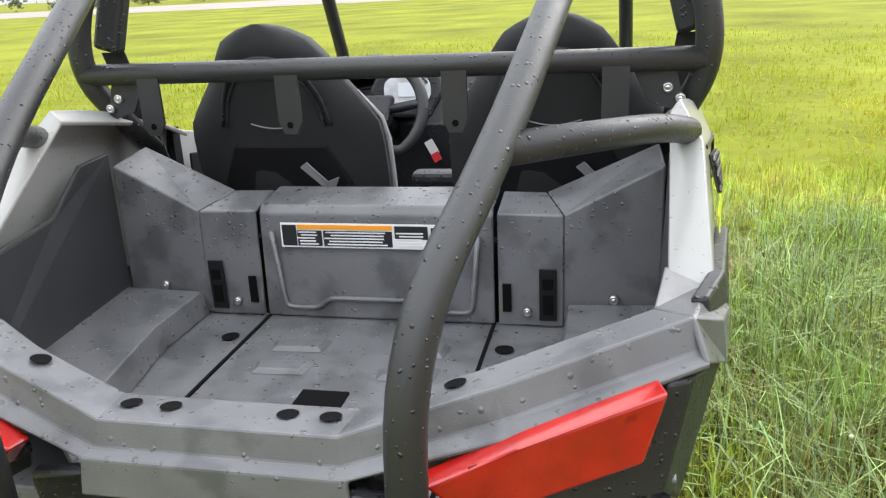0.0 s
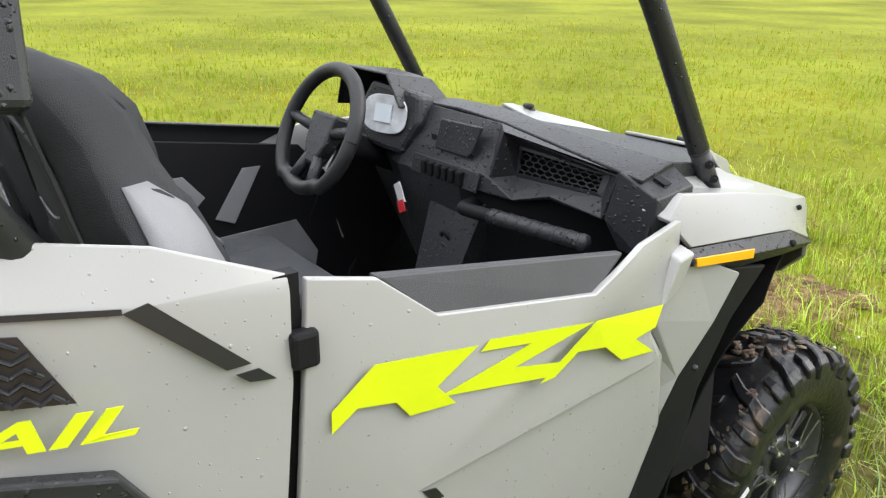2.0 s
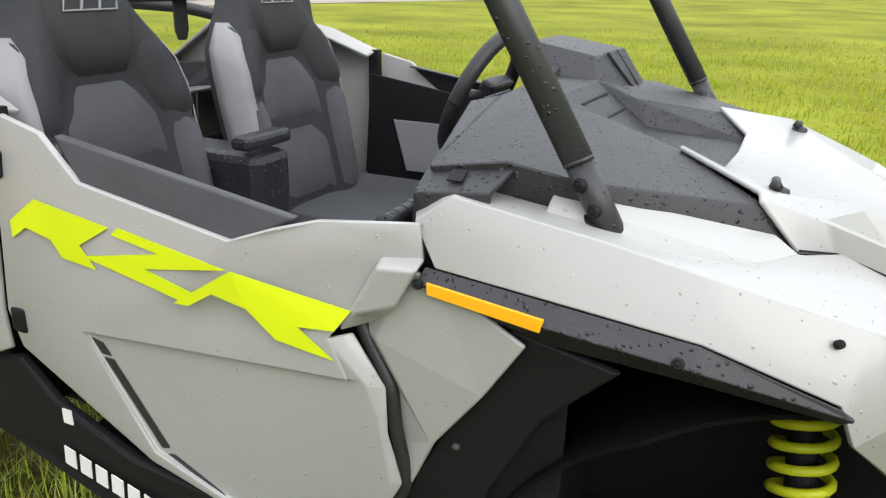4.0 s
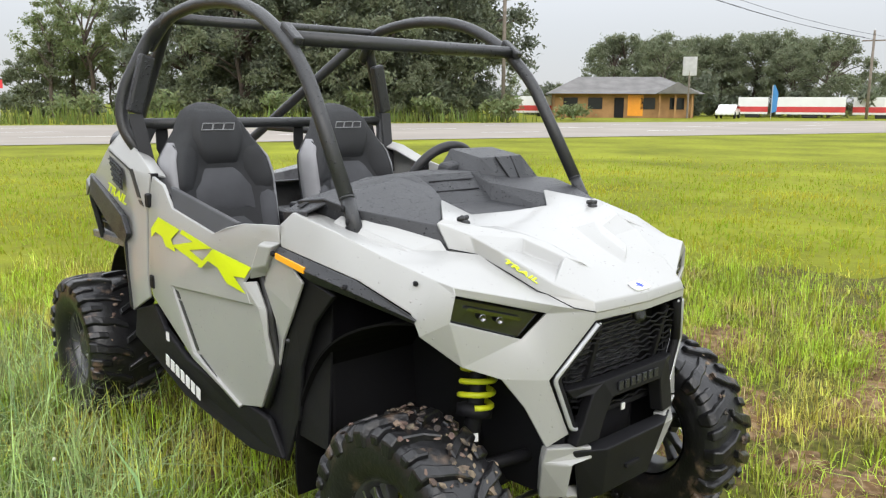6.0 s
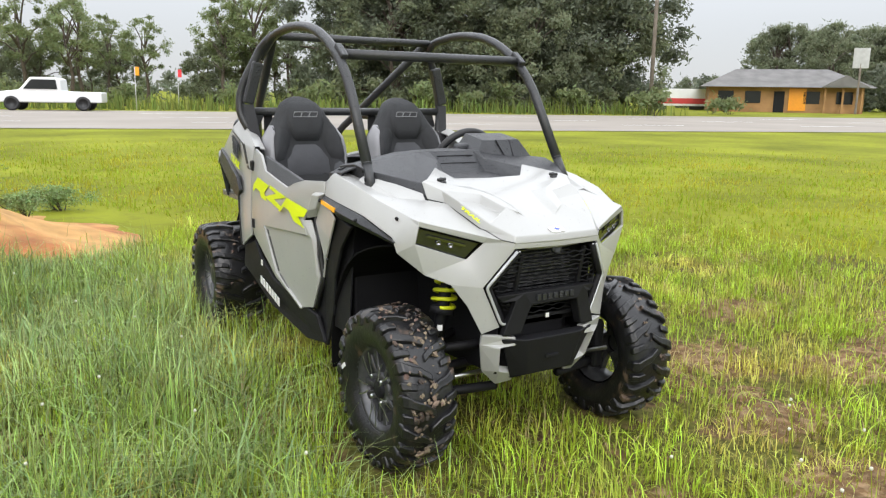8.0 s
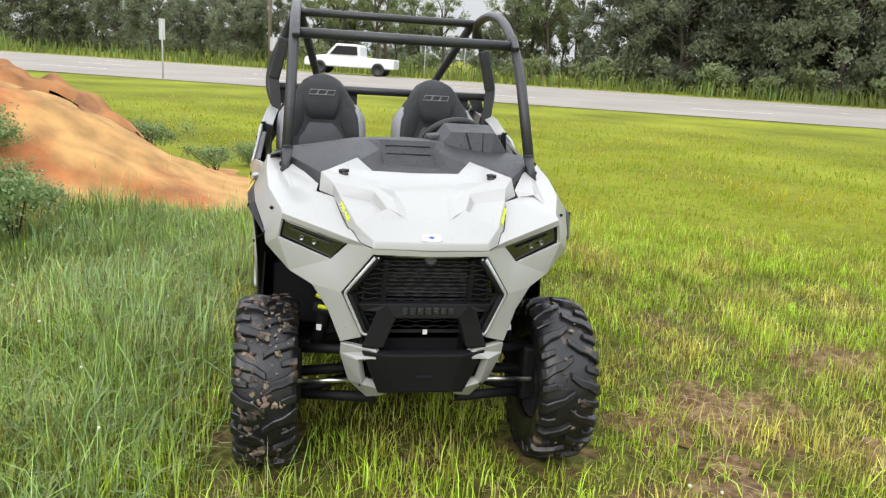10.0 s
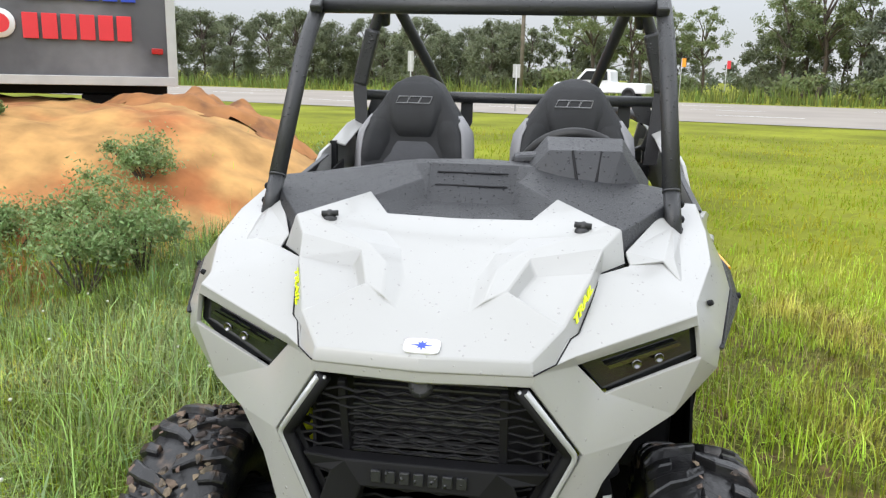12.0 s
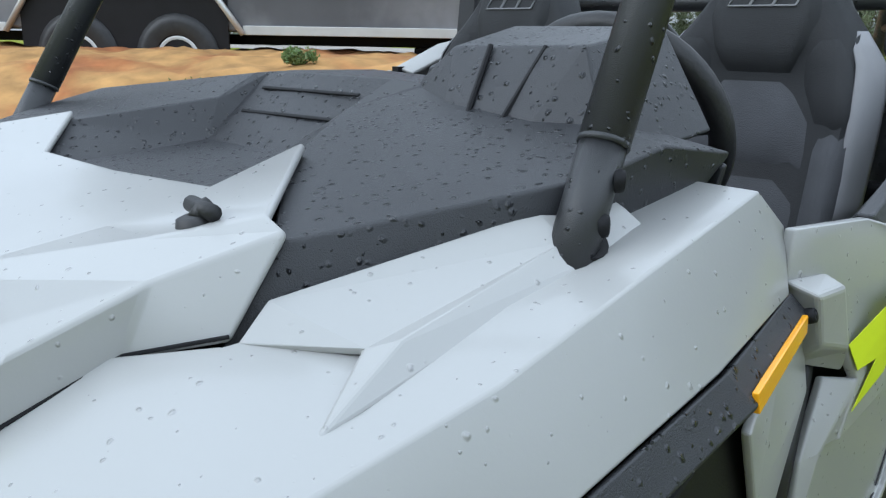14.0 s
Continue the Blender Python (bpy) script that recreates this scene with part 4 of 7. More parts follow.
part("gauge_face", prism([(0.068 * math.copysign(abs(math.cos(a)) ** 0.7, math.cos(a)), 0.043 * math.copysign(abs(math.sin(a)) ** 0.7, math.sin(a))) for a in [2 * math.pi * i / 28 for i in range(28)]], 0.004,
     Matrix.Translation((-0.172, 0.398, 1.032)) @ pose(0, 0, 0, 78, 0, 12)), SCREEN, pod, "pale digital gauge face", bevel=0.002)
part("gauge_screen", box(0, 0, 0, 0.052, 0.040, 0.003, Matrix.Translation((-0.172, 0.3955, 1.034)) @ pose(0, 0, 0, 78, 0, 12)), material("pale_screen", (0.72, 0.78, 0.82), 0.2, vary=0.05), pod)
# steering wheel
SW = Matrix.Translation((-0.240, 0.268, 0.996)) @ pose(0, 0, 0, 65, 0, 0)
rim = []
for i in range(49):
    a = 2 * math.pi * i / 48
    r = 0.143 * (1 - (0.09 if math.sin(a) < -0.86 else 0))
    rim.append(SW @ Vector((r * math.cos(a), r * math.sin(a), 0)))
steer = part("steering_wheel", tube(rim, 0.0165, 12, cap=False), RUBBER, car, "black flat-bottomed steering wheel", smooth=True)
part("wheel_hub", prism([(-0.055, 0.045), (0.055, 0.045), (0.045, -0.03), (0.02, -0.075), (-0.02, -0.075), (-0.045, -0.03)], 0.035, SW @ pose(0, 0, 0.0)), PLASTIC, steer, bevel=0.008)
for a in (8, 172, 250, 290):
    d = Vector((math.cos(radians(a)), math.sin(radians(a)), 0))
    part("spoke", tube([SW @ (d * 0.04 + Vector((0, 0, -0.015))), SW @ (d * 0.138)], 0.013, 8), PLASTIC, steer, smooth=True)
part("steering_column", tube([SW @ Vector((0, 0, -0.02)), SW @ Vector((0, 0, -0.22))], 0.028, 12), DARK, car, smooth=True)

# ---- floor and far wall of the cabin
part("cabin_floor", box(0, 0.22, 0.395, 1.0, 0.90, 0.03), DARK, car, "black cabin floor", bevel=0.01)
part("firewall", box(0, 0.66, 0.62, 0.98, 0.03, 0.50), DARK, car, bevel=0.01)
part("seat_bulkhead", box(0, -0.42, 0.62, 0.98, 0.04, 0.48), DARK, car, bevel=0.01)


# ---- seats
def ramp_at(table, z):
    """A value read between the rows of a table of (z, value)."""
    for (z0, v0), (z1, v1) in zip(table, table[1:]):
        if z <= z1:
            return v0 + (v1 - v0) * (z - z0) / (z1 - z0)
    return table[-1][1]


def seat(x0):
    wide = [(0.62, 0.185), (0.80, 0.202), (0.95, 0.208), (1.03, 0.207), (1.075, 0.200), (1.12, 0.168), (1.165, 0.134), (1.205, 0.110), (1.235, 0.086), (1.256, 0.050), (1.266, 0.012)]
    deep = [(0.62, 0.045), (0.90, 0.036), (1.04, 0.036), (1.12, 0.054), (1.20, 0.046), (1.235, 0.024), (1.256, -0.008), (1.266, -0.040)]

    def at(x, z, d=0.0):
        """A place on the reclined back: d is forward of its middle plane."""
        return (x0 + x, -0.242 - 0.20 * (z - 0.70) + d, z)

    def face(x, z, up=0.0):
        """A place on the padded front, hollow between the side bolsters."""
        u = min(1.0, abs(x) / ramp_at(wide, z))
        side = max(0.0, min(1.0, (u - 0.45) / 0.30)) * max(0.0, min(1.0, (1.13 - z) / 0.10))
        fall = max(0.0, min(0.055, ramp_at(deep, z) + 0.022))
        return at(x, z, ramp_at(deep, z) + 0.040 * side - fall * max(0.0, (u - 0.80) / 0.20) ** 2 + up)

    def rear(x, z, up=0.0):
        """A place on the rear of the back, which bulges in the middle."""
        u = min(1.0, abs(x) / ramp_at(wide, z))
        return at(x, z, -0.020 - 0.030 * max(0.0, min(1.0, (z - 1.17) / 0.09)) - 0.038 * (1 - u ** 4) * min(1.0, (1.285 - z) / 0.07) - up)

    def pad(name, rows, mat, up, label="", cols=8):
        """A padded panel on the front; rows of (z, from, to)."""
        v, f = [], []
        for i, (z, xa, xb) in enumerate(rows):
            for j in range(cols + 1):
                rim = i in (0, len(rows) - 1) or j in (0, cols)
                v.append(face(xa + (xb - xa) * j / cols, z, -0.003 if rim else up))
        f = [(i * (cols + 1) + j, i * (cols + 1) + j + 1, (i + 1) * (cols + 1) + j + 1, (i + 1) * (cols + 1) + j) for i in range(len(rows) - 1) for j in range(cols)]
        return part(name, sheet(v, f, (0, 1, 0)), mat, body, label, smooth=True)

    us = [-1, -0.97, -0.9, -0.8, -0.66, -0.5, -0.3, -0.1, 0.1, 0.3, 0.5, 0.66, 0.8, 0.9, 0.97, 1]
    zs = [0.62 + 0.05 * i for i in range(8)] + [1.01, 1.04, 1.07, 1.095, 1.12, 1.145, 1.17, 1.195, 1.215, 1.235, 1.248, 1.258, 1.266]
    v, n_ = [], len(us)
    for z in zs:
        w = ramp_at(wide, z)
        v += [face(u * w, z) for u in us] + [rear(u * w, z) for u in us[::-1]]
    f = [(i * 2 * n_ + j, i * 2 * n_ + (j + 1) % (2 * n_), (i + 1) * 2 * n_ + (j + 1) % (2 * n_), (i + 1) * 2 * n_ + j) for i in range(len(zs) - 1) for j in range(2 * n_)]
    f += [tuple(range(2 * n_))[::-1], tuple(range((len(zs) - 1) * 2 * n_, len(zs) * 2 * n_))]
    bm = sheet(v, f)
    bmesh.ops.recalc_face_normals(bm, faces=bm.faces)
    body = part("seat", bm, FABRIC, car, "high-backed black bucket seat with grey bolster edges", soft=50)
    pad("back_pad", [(0.70, -0.105, 0.105), (0.73, -0.107, 0.107), (0.82, -0.110, 0.110), (0.885, -0.112, 0.112)], FABRICGREY, 0.010, "charcoal lower back pad")
    pad("back_pad", [(0.893, -0.112, 0.112), (0.915, -0.112, 0.112), (0.97, -0.108, 0.108), (1.02, -0.078, 0.078), (1.045, -0.056, 0.056)], FABRICGREY, 0.010, "charcoal upper back pad")
    pad("headrest", [(1.052, -0.058, 0.058), (1.075, -0.070, 0.070), (1.11, -0.086, 0.086), (1.15, -0.098, 0.098), (1.20, -0.094, 0.094), (1.232, -0.074, 0.074), (1.247, -0.050, 0.050)], FABRIC, 0.012, "black padded headrest", 12)
    for s in (1, -1):
        pad("bolster", [(0.70, s * 0.116, s * 0.178), (0.73, s * 0.117, s * 0.184), (0.84, s * 0.119, s * 0.186), (0.93, s * 0.121, s * 0.186), (0.96, s * 0.119, s * 0.186)], FABRICGREY, 0.008, "charcoal padded bolster", 6)
        pad("bolster", [(0.968, s * 0.117, s * 0.186), (0.99, s * 0.105, s * 0.186), (1.03, s * 0.080, s * 0.180), (1.07, s * 0.076, s * 0.168), (1.10, s * 0.090, s * 0.150), (1.125, s * 0.102, s * 0.132)], FABRIC, 0.008, "black shoulder bolster", 6)
        # the grey edge wraps round the side of the back
        v, f = [], []
        rows = [0.80 + 0.045 * i for i in range(6)] + [1.05, 1.075, 1.10, 1.13]
        for z in rows:
            w, k_ = ramp_at(wide, z), min(1.0, (1.15 - z) / 0.06)
            q = [Vector(face(s * w * (1 - 0.15 * k_), z, 0.004)), Vector(face(s * w * (1 - 0.07 * k_), z, 0.005)), Vector(face(s * w, z, 0.003)) + Vector((s * 0.003, 0, 0)), Vector(at(s * (w + 0.003), z, -0.004))]
            v += [tuple(p) for p in q]
        f = [(4 * i + j, 4 * i + j + 1, 4 * i + j + 5, 4 * i + j + 4) for i in range(len(rows) - 1) for j in range(3)]
        part("bolster_edge", sheet(v, f, (s, 0.6, 0)), FABRICEDGE, body, "grey vinyl bolster edge", thick=0.003, smooth=True)
    # stitched outline mark on the headrest, as plain slanted shapes
    for i in (-1, 0, 1):
        q = [Vector(face(0.040 * -i + a, 1.183 + b, 0.0135)) for a, b in ((-0.014, -0.011), (0.024, -0.011), (0.014, 0.011), (-0.022, 0.011))]
        part("seat_mark", tube(q + q[:1], 0.0022, 6), FABRICEDGE, body, "pale stitched mark")
    # rear of the back: a raised shell with an arch line and a pull tab
    part("back_arch", tube(spline([rear(-0.115, 1.07, 0.001), rear(-0.098, 1.13, 0.002), rear(-0.062, 1.185, 0.002), rear(0, 1.205, 0.002), rear(0.062, 1.185, 0.002), rear(0.098, 1.13, 0.002), rear(0.115, 1.07, 0.001)], 5), 0.0045, 6), PLASTIC, body, smooth=True)
    part("back_arch", tube(spline([rear(-0.104, 1.07, 0.001), rear(-0.088, 1.125, 0.002), rear(-0.054, 1.172, 0.002), rear(0, 1.19, 0.002), rear(0.054, 1.172, 0.002), rear(0.088, 1.125, 0.002), rear(0.104, 1.07, 0.001)], 5), 0.003, 6), PLASTIC, body, smooth=True)
    part("back_mark", tube([Vector(rear(-0.05 + 0.01 * i, 1.075 - 0.010 * math.sin(math.pi * i / 10), 0.002)) for i in range(11)], 0.0015, 6), FABRICEDGE, body, "pale stitched line")
    part("back_shell", sheet([rear(-0.10, 1.03, 0.004), rear(0.10, 1.03, 0.004), rear(0.14, 0.95, 0.006), rear(0.12, 0.74, 0.004), rear(-0.12, 0.74, 0.004), rear(-0.14, 0.95, 0.006)], ring_faces(6), (0, -1, 0)), DARK, body, "black plastic seat-back shell", bevel=0.01, thick=0.012)
    part("back_tab", sheet([rear(0.04, 0.985, 0.012), rear(0.10, 0.925, 0.014), rear(0.120, 0.965, 0.020), rear(0.095, 0.955, 0.018), rear(0.055, 0.995, 0.012)], ring_faces(5), (0, -1, 0)), FABRICEDGE, body, "pale vinyl tab", thick=0.003)
    # cushion
    cv = [(x0 + x, y, z) for y, z in ((-0.22, 0.70), (0.02, 0.70), (0.22, 0.72), (0.25, 0.66)) for x in (-0.20, -0.13, 0.13, 0.20)]
    cv = [(x, y, z + (0.025 if abs(abs(x - x0) - 0.20) < 0.01 and y < 0.2 else -0.01)) for x, y, z in cv]
    cf = [(r * 4 + c, r * 4 + c + 1, (r + 1) * 4 + c + 1, (r + 1) * 4 + c) for r in range(3) for c in range(3)]
    part("cushion", sheet(cv, cf, (0, 0, 1)), FABRICGREY, body, "charcoal seat cushion", thick=0.12, bevel=0.02, segments=3)
    part("seat_base", box(x0, 0.0, 0.50, 0.34, 0.40, 0.20), DARK, body, bevel=0.02)


seat(0.306)
seat(-0.240)
part("seat_console", box(0.043, -0.22, 0.80, 0.12, 0.26, 0.16), PLASTIC, car, "black console between the seats", bevel=0.02)
part("console_bar", box(0.043, -0.12, 0.905, 0.15, 0.05, 0.03), PLASTIC, car, bevel=0.01)

# ---- doors
for s in (1, -1):
    face = [(-0.184, 1.032), (-0.095, 1.012), (-0.015, 0.948), (0.265, 0.906), (0.330, 0.930), (0.390, 0.946), (0.483, 0.936), (0.481, 0.904), (0.447, 0.834), (0.413, 0.792), (0.440, 0.735),
            (-0.045, 0.702), (0.072, 0.512), (0.335, 0.417), (0.062, 0.490), (-0.200, 0.640), (-0.220, 0.705), (-0.196, 0.940)]
    low = [(-0.045, 0.702), (0.440, 0.735), (0.463, 0.728), (0.478, 0.685), (0.493, 0.580), (0.430, 0.437), (0.335, 0.417), (0.072, 0.512)]
    door = part("door", sheet(flank(face) + flank(low, -0.009) + [(0.545, 0.524, 0.954), (0.543, 0.530, 0.905), (0.565, 0.437, 0.795), (0.566, 0.487, 0.724), (0.565, 0.489, 0.655), (0.560, 0.508, 0.577), (0.566, 0.437, 0.437)],
                             [tuple(range(0, 12)), (11, 12, 14, 15, 16, 17, 0), (12, 13, 14), tuple(range(18, 26)), (11, 10, 19, 18), (12, 11, 18, 25), (13, 12, 25, 24), (5, 26, 6), (6, 26, 27, 7),
                              (9, 28, 29, 20), (9, 20, 19, 10), (20, 29, 30, 21), (21, 30, 31, 22), (22, 31, 32, 23)], (1, 0, 0), s),
                PAINT, car, "pale grey door with angular lime graphic", thick=0.012, bevel=0.003, segments=3, soft=16)
    seal = rounded([Vector((s * x, y, z)) for x, y, z in ((0.545, 0.432, 0.815), (0.548, 0.450, 0.780), (0.552, 0.488, 0.722), (0.550, 0.492, 0.655), (0.547, 0.512, 0.575), (0.550, 0.445, 0.440))], 0.02, 4)
    part("door_seal", tube(seal, 0.010, 8), RUBBER, door, "black rubber door seal", smooth=True)
    part("door_trim", sheet([(0.570, -0.086, 1.006)] + flank([(-0.015, 0.942), (0.268, 0.899)], -0.006) + [(0.571, 0.352, 0.942), (0.556, 0.352, 0.942), (0.553, -0.086, 1.006)],
                [(0, 1, 2, 3), (0, 3, 4, 5)], (1, 0, 0.4), s), BEDSIDE, door, "black plastic door-top trim", bevel=0.003, thick=0.006)
    part("door_gap", box(s * 0.572, -0.206, 0.84, 0.02, 0.03, 0.40), DARK, car)
    for z in (0.955, 0.690):
        part("hinge", box(s * 0.594, -0.196, z, 0.022, 0.034, 0.045), DARK, door, bevel=0.006)
    part("latch_block", sheet([(0.583, 0.483, 0.902), (0.573, 0.535, 0.903), (0.574, 0.507, 0.849), (0.587, 0.447, 0.835), (0.562, 0.480, 0.911), (0.540, 0.533, 0.911), (0.540, 0.470, 0.812), (0.580, 0.418, 0.797)],
         [(0, 1, 2, 3), (4, 5, 1, 0), (1, 5, 6, 2), (3, 2, 6, 7), (0, 3, 7, 4), (4, 7, 6, 5)], (1, 0, 0), s), PAINT, door, bevel=0.005, segments=3)
    # three angular lime shapes with a slanting lean
    shapes = ([(-0.170, 0.869), (-0.110, 0.911), (0.046, 0.890), (-0.020, 0.852), (0.010, 0.818), (-0.062, 0.825), (-0.082, 0.851), (-0.136, 0.862), (-0.171, 0.840)],
              [(0.050, 0.880), (0.065, 0.893), (0.262, 0.864), (0.110, 0.838), (0.212, 0.815), (0.190, 0.799), (-0.016, 0.836), (0.140, 0.866)],
              [(0.160, 0.796), (0.268, 0.864), (0.447, 0.836), (0.424, 0.805), (0.370, 0.802), (0.424, 0.762), (0.336, 0.777), (0.292, 0.814), (0.233, 0.824), (0.188, 0.797)])
    for n_, q in enumerate(shapes):
        part("lime_graphic", sheet(flank(q, 0.0016 + 0.0003 * n_), ring_faces(len(q)), (1, 0, 0), s), LIME, door, thick=0.0005)
    for o in ([(-0.035, 0.692), (-0.012, 0.688), (0.002, 0.668), (-0.018, 0.668)], [(-0.014, 0.662), (0.006, 0.662), (0.098, 0.524), (0.082, 0.518)], [(0.092, 0.510), (0.106, 0.512), (0.27, 0.432), (0.262, 0.430)]):
        part("black_stripe", sheet(flank(o, -0.008), ring_faces(4), (1, 0, 0), s), BLACKDECAL, door, thick=0.002)
    part("door_inner_frame", sheet([(0.535, -0.20, 0.98), (0.53, 0.36, 0.90), (0.525, 0.45, 0.80), (0.525, 0.42, 0.48), (0.53, -0.05, 0.52), (0.535, -0.22, 0.70)], ring_faces(6), (-1, 0, 0), s), DARK, door, thick=0.006, bevel=0.003)
    for o in ([(-0.12, 0.86), (0.05, 0.86), (0.10, 0.80), (0.02, 0.72), (-0.08, 0.72)], [(0.12, 0.74), (0.20, 0.86), (0.25, 0.86), (0.17, 0.72)], [(-0.10, 0.68), (0.34, 0.70), (0.40, 0.60), (0.38, 0.50), (0.0, 0.54)]):
        part("door_inner_panel", sheet([(0.524, y, z) for y, z in o], ring_faces(len(o)), (-1, 0, 0), s), FABRICEDGE, door, thick=0.003, bevel=0.004)
    # sill under the door with the maker's mark
    rocker = part("rocker_panel", sheet([(0.572, -0.435, 0.545), (0.580, -0.250, 0.600), (0.583, -0.165, 0.535), (0.583, 0.008, 0.472), (0.560, 0.46, 0.41), (0.552, 0.52, 0.31), (0.560, 0.35, 0.285), (0.575, -0.05, 0.335), (0.575, -0.33, 0.415), (0.570, -0.47, 0.44)],
                  ring_faces(10), (1, 0, 0), s), DARK, car, "black rocker panel with a pale maker's mark", thick=0.02, bevel=0.006)
    for i in range(7):
        y0 = -0.155 + i * 0.036
        z0 = 0.452 - 0.0085 * i
        part("maker_mark", sheet([(0.588 - 0.0006 * i, y0, z0), (0.588 - 0.0006 * i, y0 + 0.026, z0 - 0.006), (0.588 - 0.0006 * i, y0 + 0.023, z0 - 0.042), (0.588 - 0.0006 * i, y0 - 0.003, z0 - 0.036)], [(0, 1, 2, 3)], (1, 0, 0), s), WHITEDECAL, rocker, thick=0.002)
    part("paper_tag", box(s * 0.586, -0.135, 0.515, 0.002, 0.022, 0.028), WHITEDECAL, rocker)

    # ---- rear quarter
    low = flank([(-0.204, 1.020), (-0.355, 1.041), (-0.610, 1.084), (-0.716, 1.102), (-0.925, 0.966), (-0.545, 0.815), (-0.445, 0.825), (-0.420, 0.70), (-0.405, 0.55), (-0.235, 0.628), (-0.236, 0.70), (-0.212, 0.92)])
    top = [(side_x(y, z) - d, y, z) for y, z, d in ((-0.202, 1.040, 0.004), (-0.335, 1.094, 0.012), (-0.56, 1.138, 0.018), (-0.672, 1.155, 0.022))]
    inn = [(0.53, -0.206, 1.028), (0.515, -0.335, 1.075), (0.49, -0.56, 1.115), (0.490, -0.664, 1.132)]
    tip = [(side_x(-0.9, 0.97) - 0.055, -0.900, 0.978)]
    v = low + top + inn + tip
    q = part("quarter_panel", sheet(v, [tuple(range(0, 12)), (0, 12, 13, 1), (1, 13, 14, 2), (2, 14, 15, 3), (12, 16, 17, 13), (13, 17, 18, 14), (14, 18, 19, 15), (15, 19, 20, 4, 3)], (1, 0, 0.2), s), PAINT, car, "pale grey rear quarter panel with a mesh vent", thick=0.01, bevel=0.006, segments=3, soft=22)
    vo = [(-0.674, 1.074), (-0.463, 1.040), (-0.427, 0.968), (-0.559, 0.988)]
    ventq = part("side_vent", sheet(flank(vo, 0.002), ring_faces(4), (1, 0, 0), s), BLACKDECAL, q, "black honeycomb side vent", thick=0.002)
    for i in range(5):
        t = (i + 0.5) / 5
        a = (vo[0][0] * (1 - t) + vo[3][0] * t, vo[0][1] * (1 - t) + vo[3][1] * t)
        c = (vo[1][0] * (1 - t) + vo[2][0] * t, vo[1][1] * (1 - t) + vo[2][1] * t)
        pts = []
        for j in range(13):
            u = 0.03 + 0.94 * j / 12
            y, z = a[0] * (1 - u) + c[0] * u, a[1] * (1 - u) + c[1] * u + (0.004 if (i + j) % 2 else -0.004)
            pts.append(Vector((s * (side_x(y, z) + 0.005), y, z)))
        part("vent_rib", tube(pts, 0.0026, 6), PLASTIC, ventq)
    for o in ([(-0.375, 1.041), (-0.350, 1.046), (-0.258, 0.958), (-0.285, 0.958)], [(-0.276, 0.950), (-0.250, 0.950), (-0.232, 0.933), (-0.262, 0.938)], [(-0.69, 1.092), (-0.375, 1.046), (-0.375, 1.040), (-0.69, 1.086)]):
        part("black_stripe", sheet(flank(o, 0.002), ring_faces(4), (1, 0, 0), s), BLACKDECAL, q, thick=0.002)
    def on_quarter(u, v):
        t = u if s > 0 else 1 - u
        y, z = -0.640 + 0.262 * t, 0.948 - 0.027 * t + 0.032 * v
        return (s * (side_x(y, z) + 0.003), y, z)
    part("trim_word", word("TRAIL", on_quarter, (s, 0, 0)), LIME, q, thick=0.002)
    part("rear_arch_flare", sheet([(side_x(y, z) + o, y, z) for y, z, o in ((-0.985, 0.985, -0.005), (-0.90, 0.985, 0.012), (-0.50, 0.912, 0.014), (-0.405, 0.886, 0.012), (-0.368, 0.826, 0.010), (-0.405, 0.790, 0.006), (-0.47, 0.800, 0.014), (-0.56, 0.828, 0.018), (-0.90, 0.915, 0.015), (-0.985, 0.93, -0.005), (-0.400, 0.56, 0.008), (-0.430, 0.55, 0.002), (-0.440, 0.79, 0.002))],
         [(0, 1, 8, 9), (1, 2, 7, 8), (2, 3, 6, 7), (3, 4, 5, 6), (5, 10, 11, 12)], (1, 0, 0), s), PLASTIC, car, "dark grey rear wheel-arch flare", thick=0.02, bevel=0.004)
    lv = []
    for a in [20 + 9 * i for i in range(17)]:
        yy, zz = -0.98 + 0.37 * math.cos(radians(a)), 0.33 + 0.37 * math.sin(radians(a))
        lv += [(0.36, yy, zz), (0.24, yy, zz)]
    part("wheel_arch_liner", sheet(lv, [(2 * i, 2 * i + 1, 2 * i + 3, 2 * i + 2) for i in range(16)], (0, 0, -1), s), DARK, car, thick=0.006)

# ---- cargo bed
part("bed_floor", box(0, -0.82, 0.728, 0.98, 0.56, 0.03), BEDPLASTIC, car, "wet grey plastic cargo-bed floor", bevel=0.004)
for x, w in ((-0.105, 0.20), (0.105, 0.20)):
    for y in (-0.66, -0.74, -0.88):
        part("floor_rib", sheet([(x - 0.05, y, 0.744), (x + 0.05, y + 0.01, 0.744), (x + 0.045, y - 0.035, 0.744), (x - 0.045, y - 0.04, 0.744), (x - 0.04, y - 0.008, 0.751), (x + 0.04, y + 0.002, 0.751), (x + 0.036, y - 0.028, 0.751), (x - 0.036, y - 0.032, 0.751)],
             [(4, 5, 6, 7), (0, 1, 5, 4), (1, 2, 6, 5), (2, 3, 7, 6), (3, 0, 4, 7)], (0, 0, 1)), BEDPLASTIC, car, bevel=0.002)
# holes and seams of the floor: flat black plates painted as their inner shade
part("drain_hole_shade", box(-0.004, -0.856, 0.7445, 0.074, 0.066, 0.004), SHADEBLACK, car)
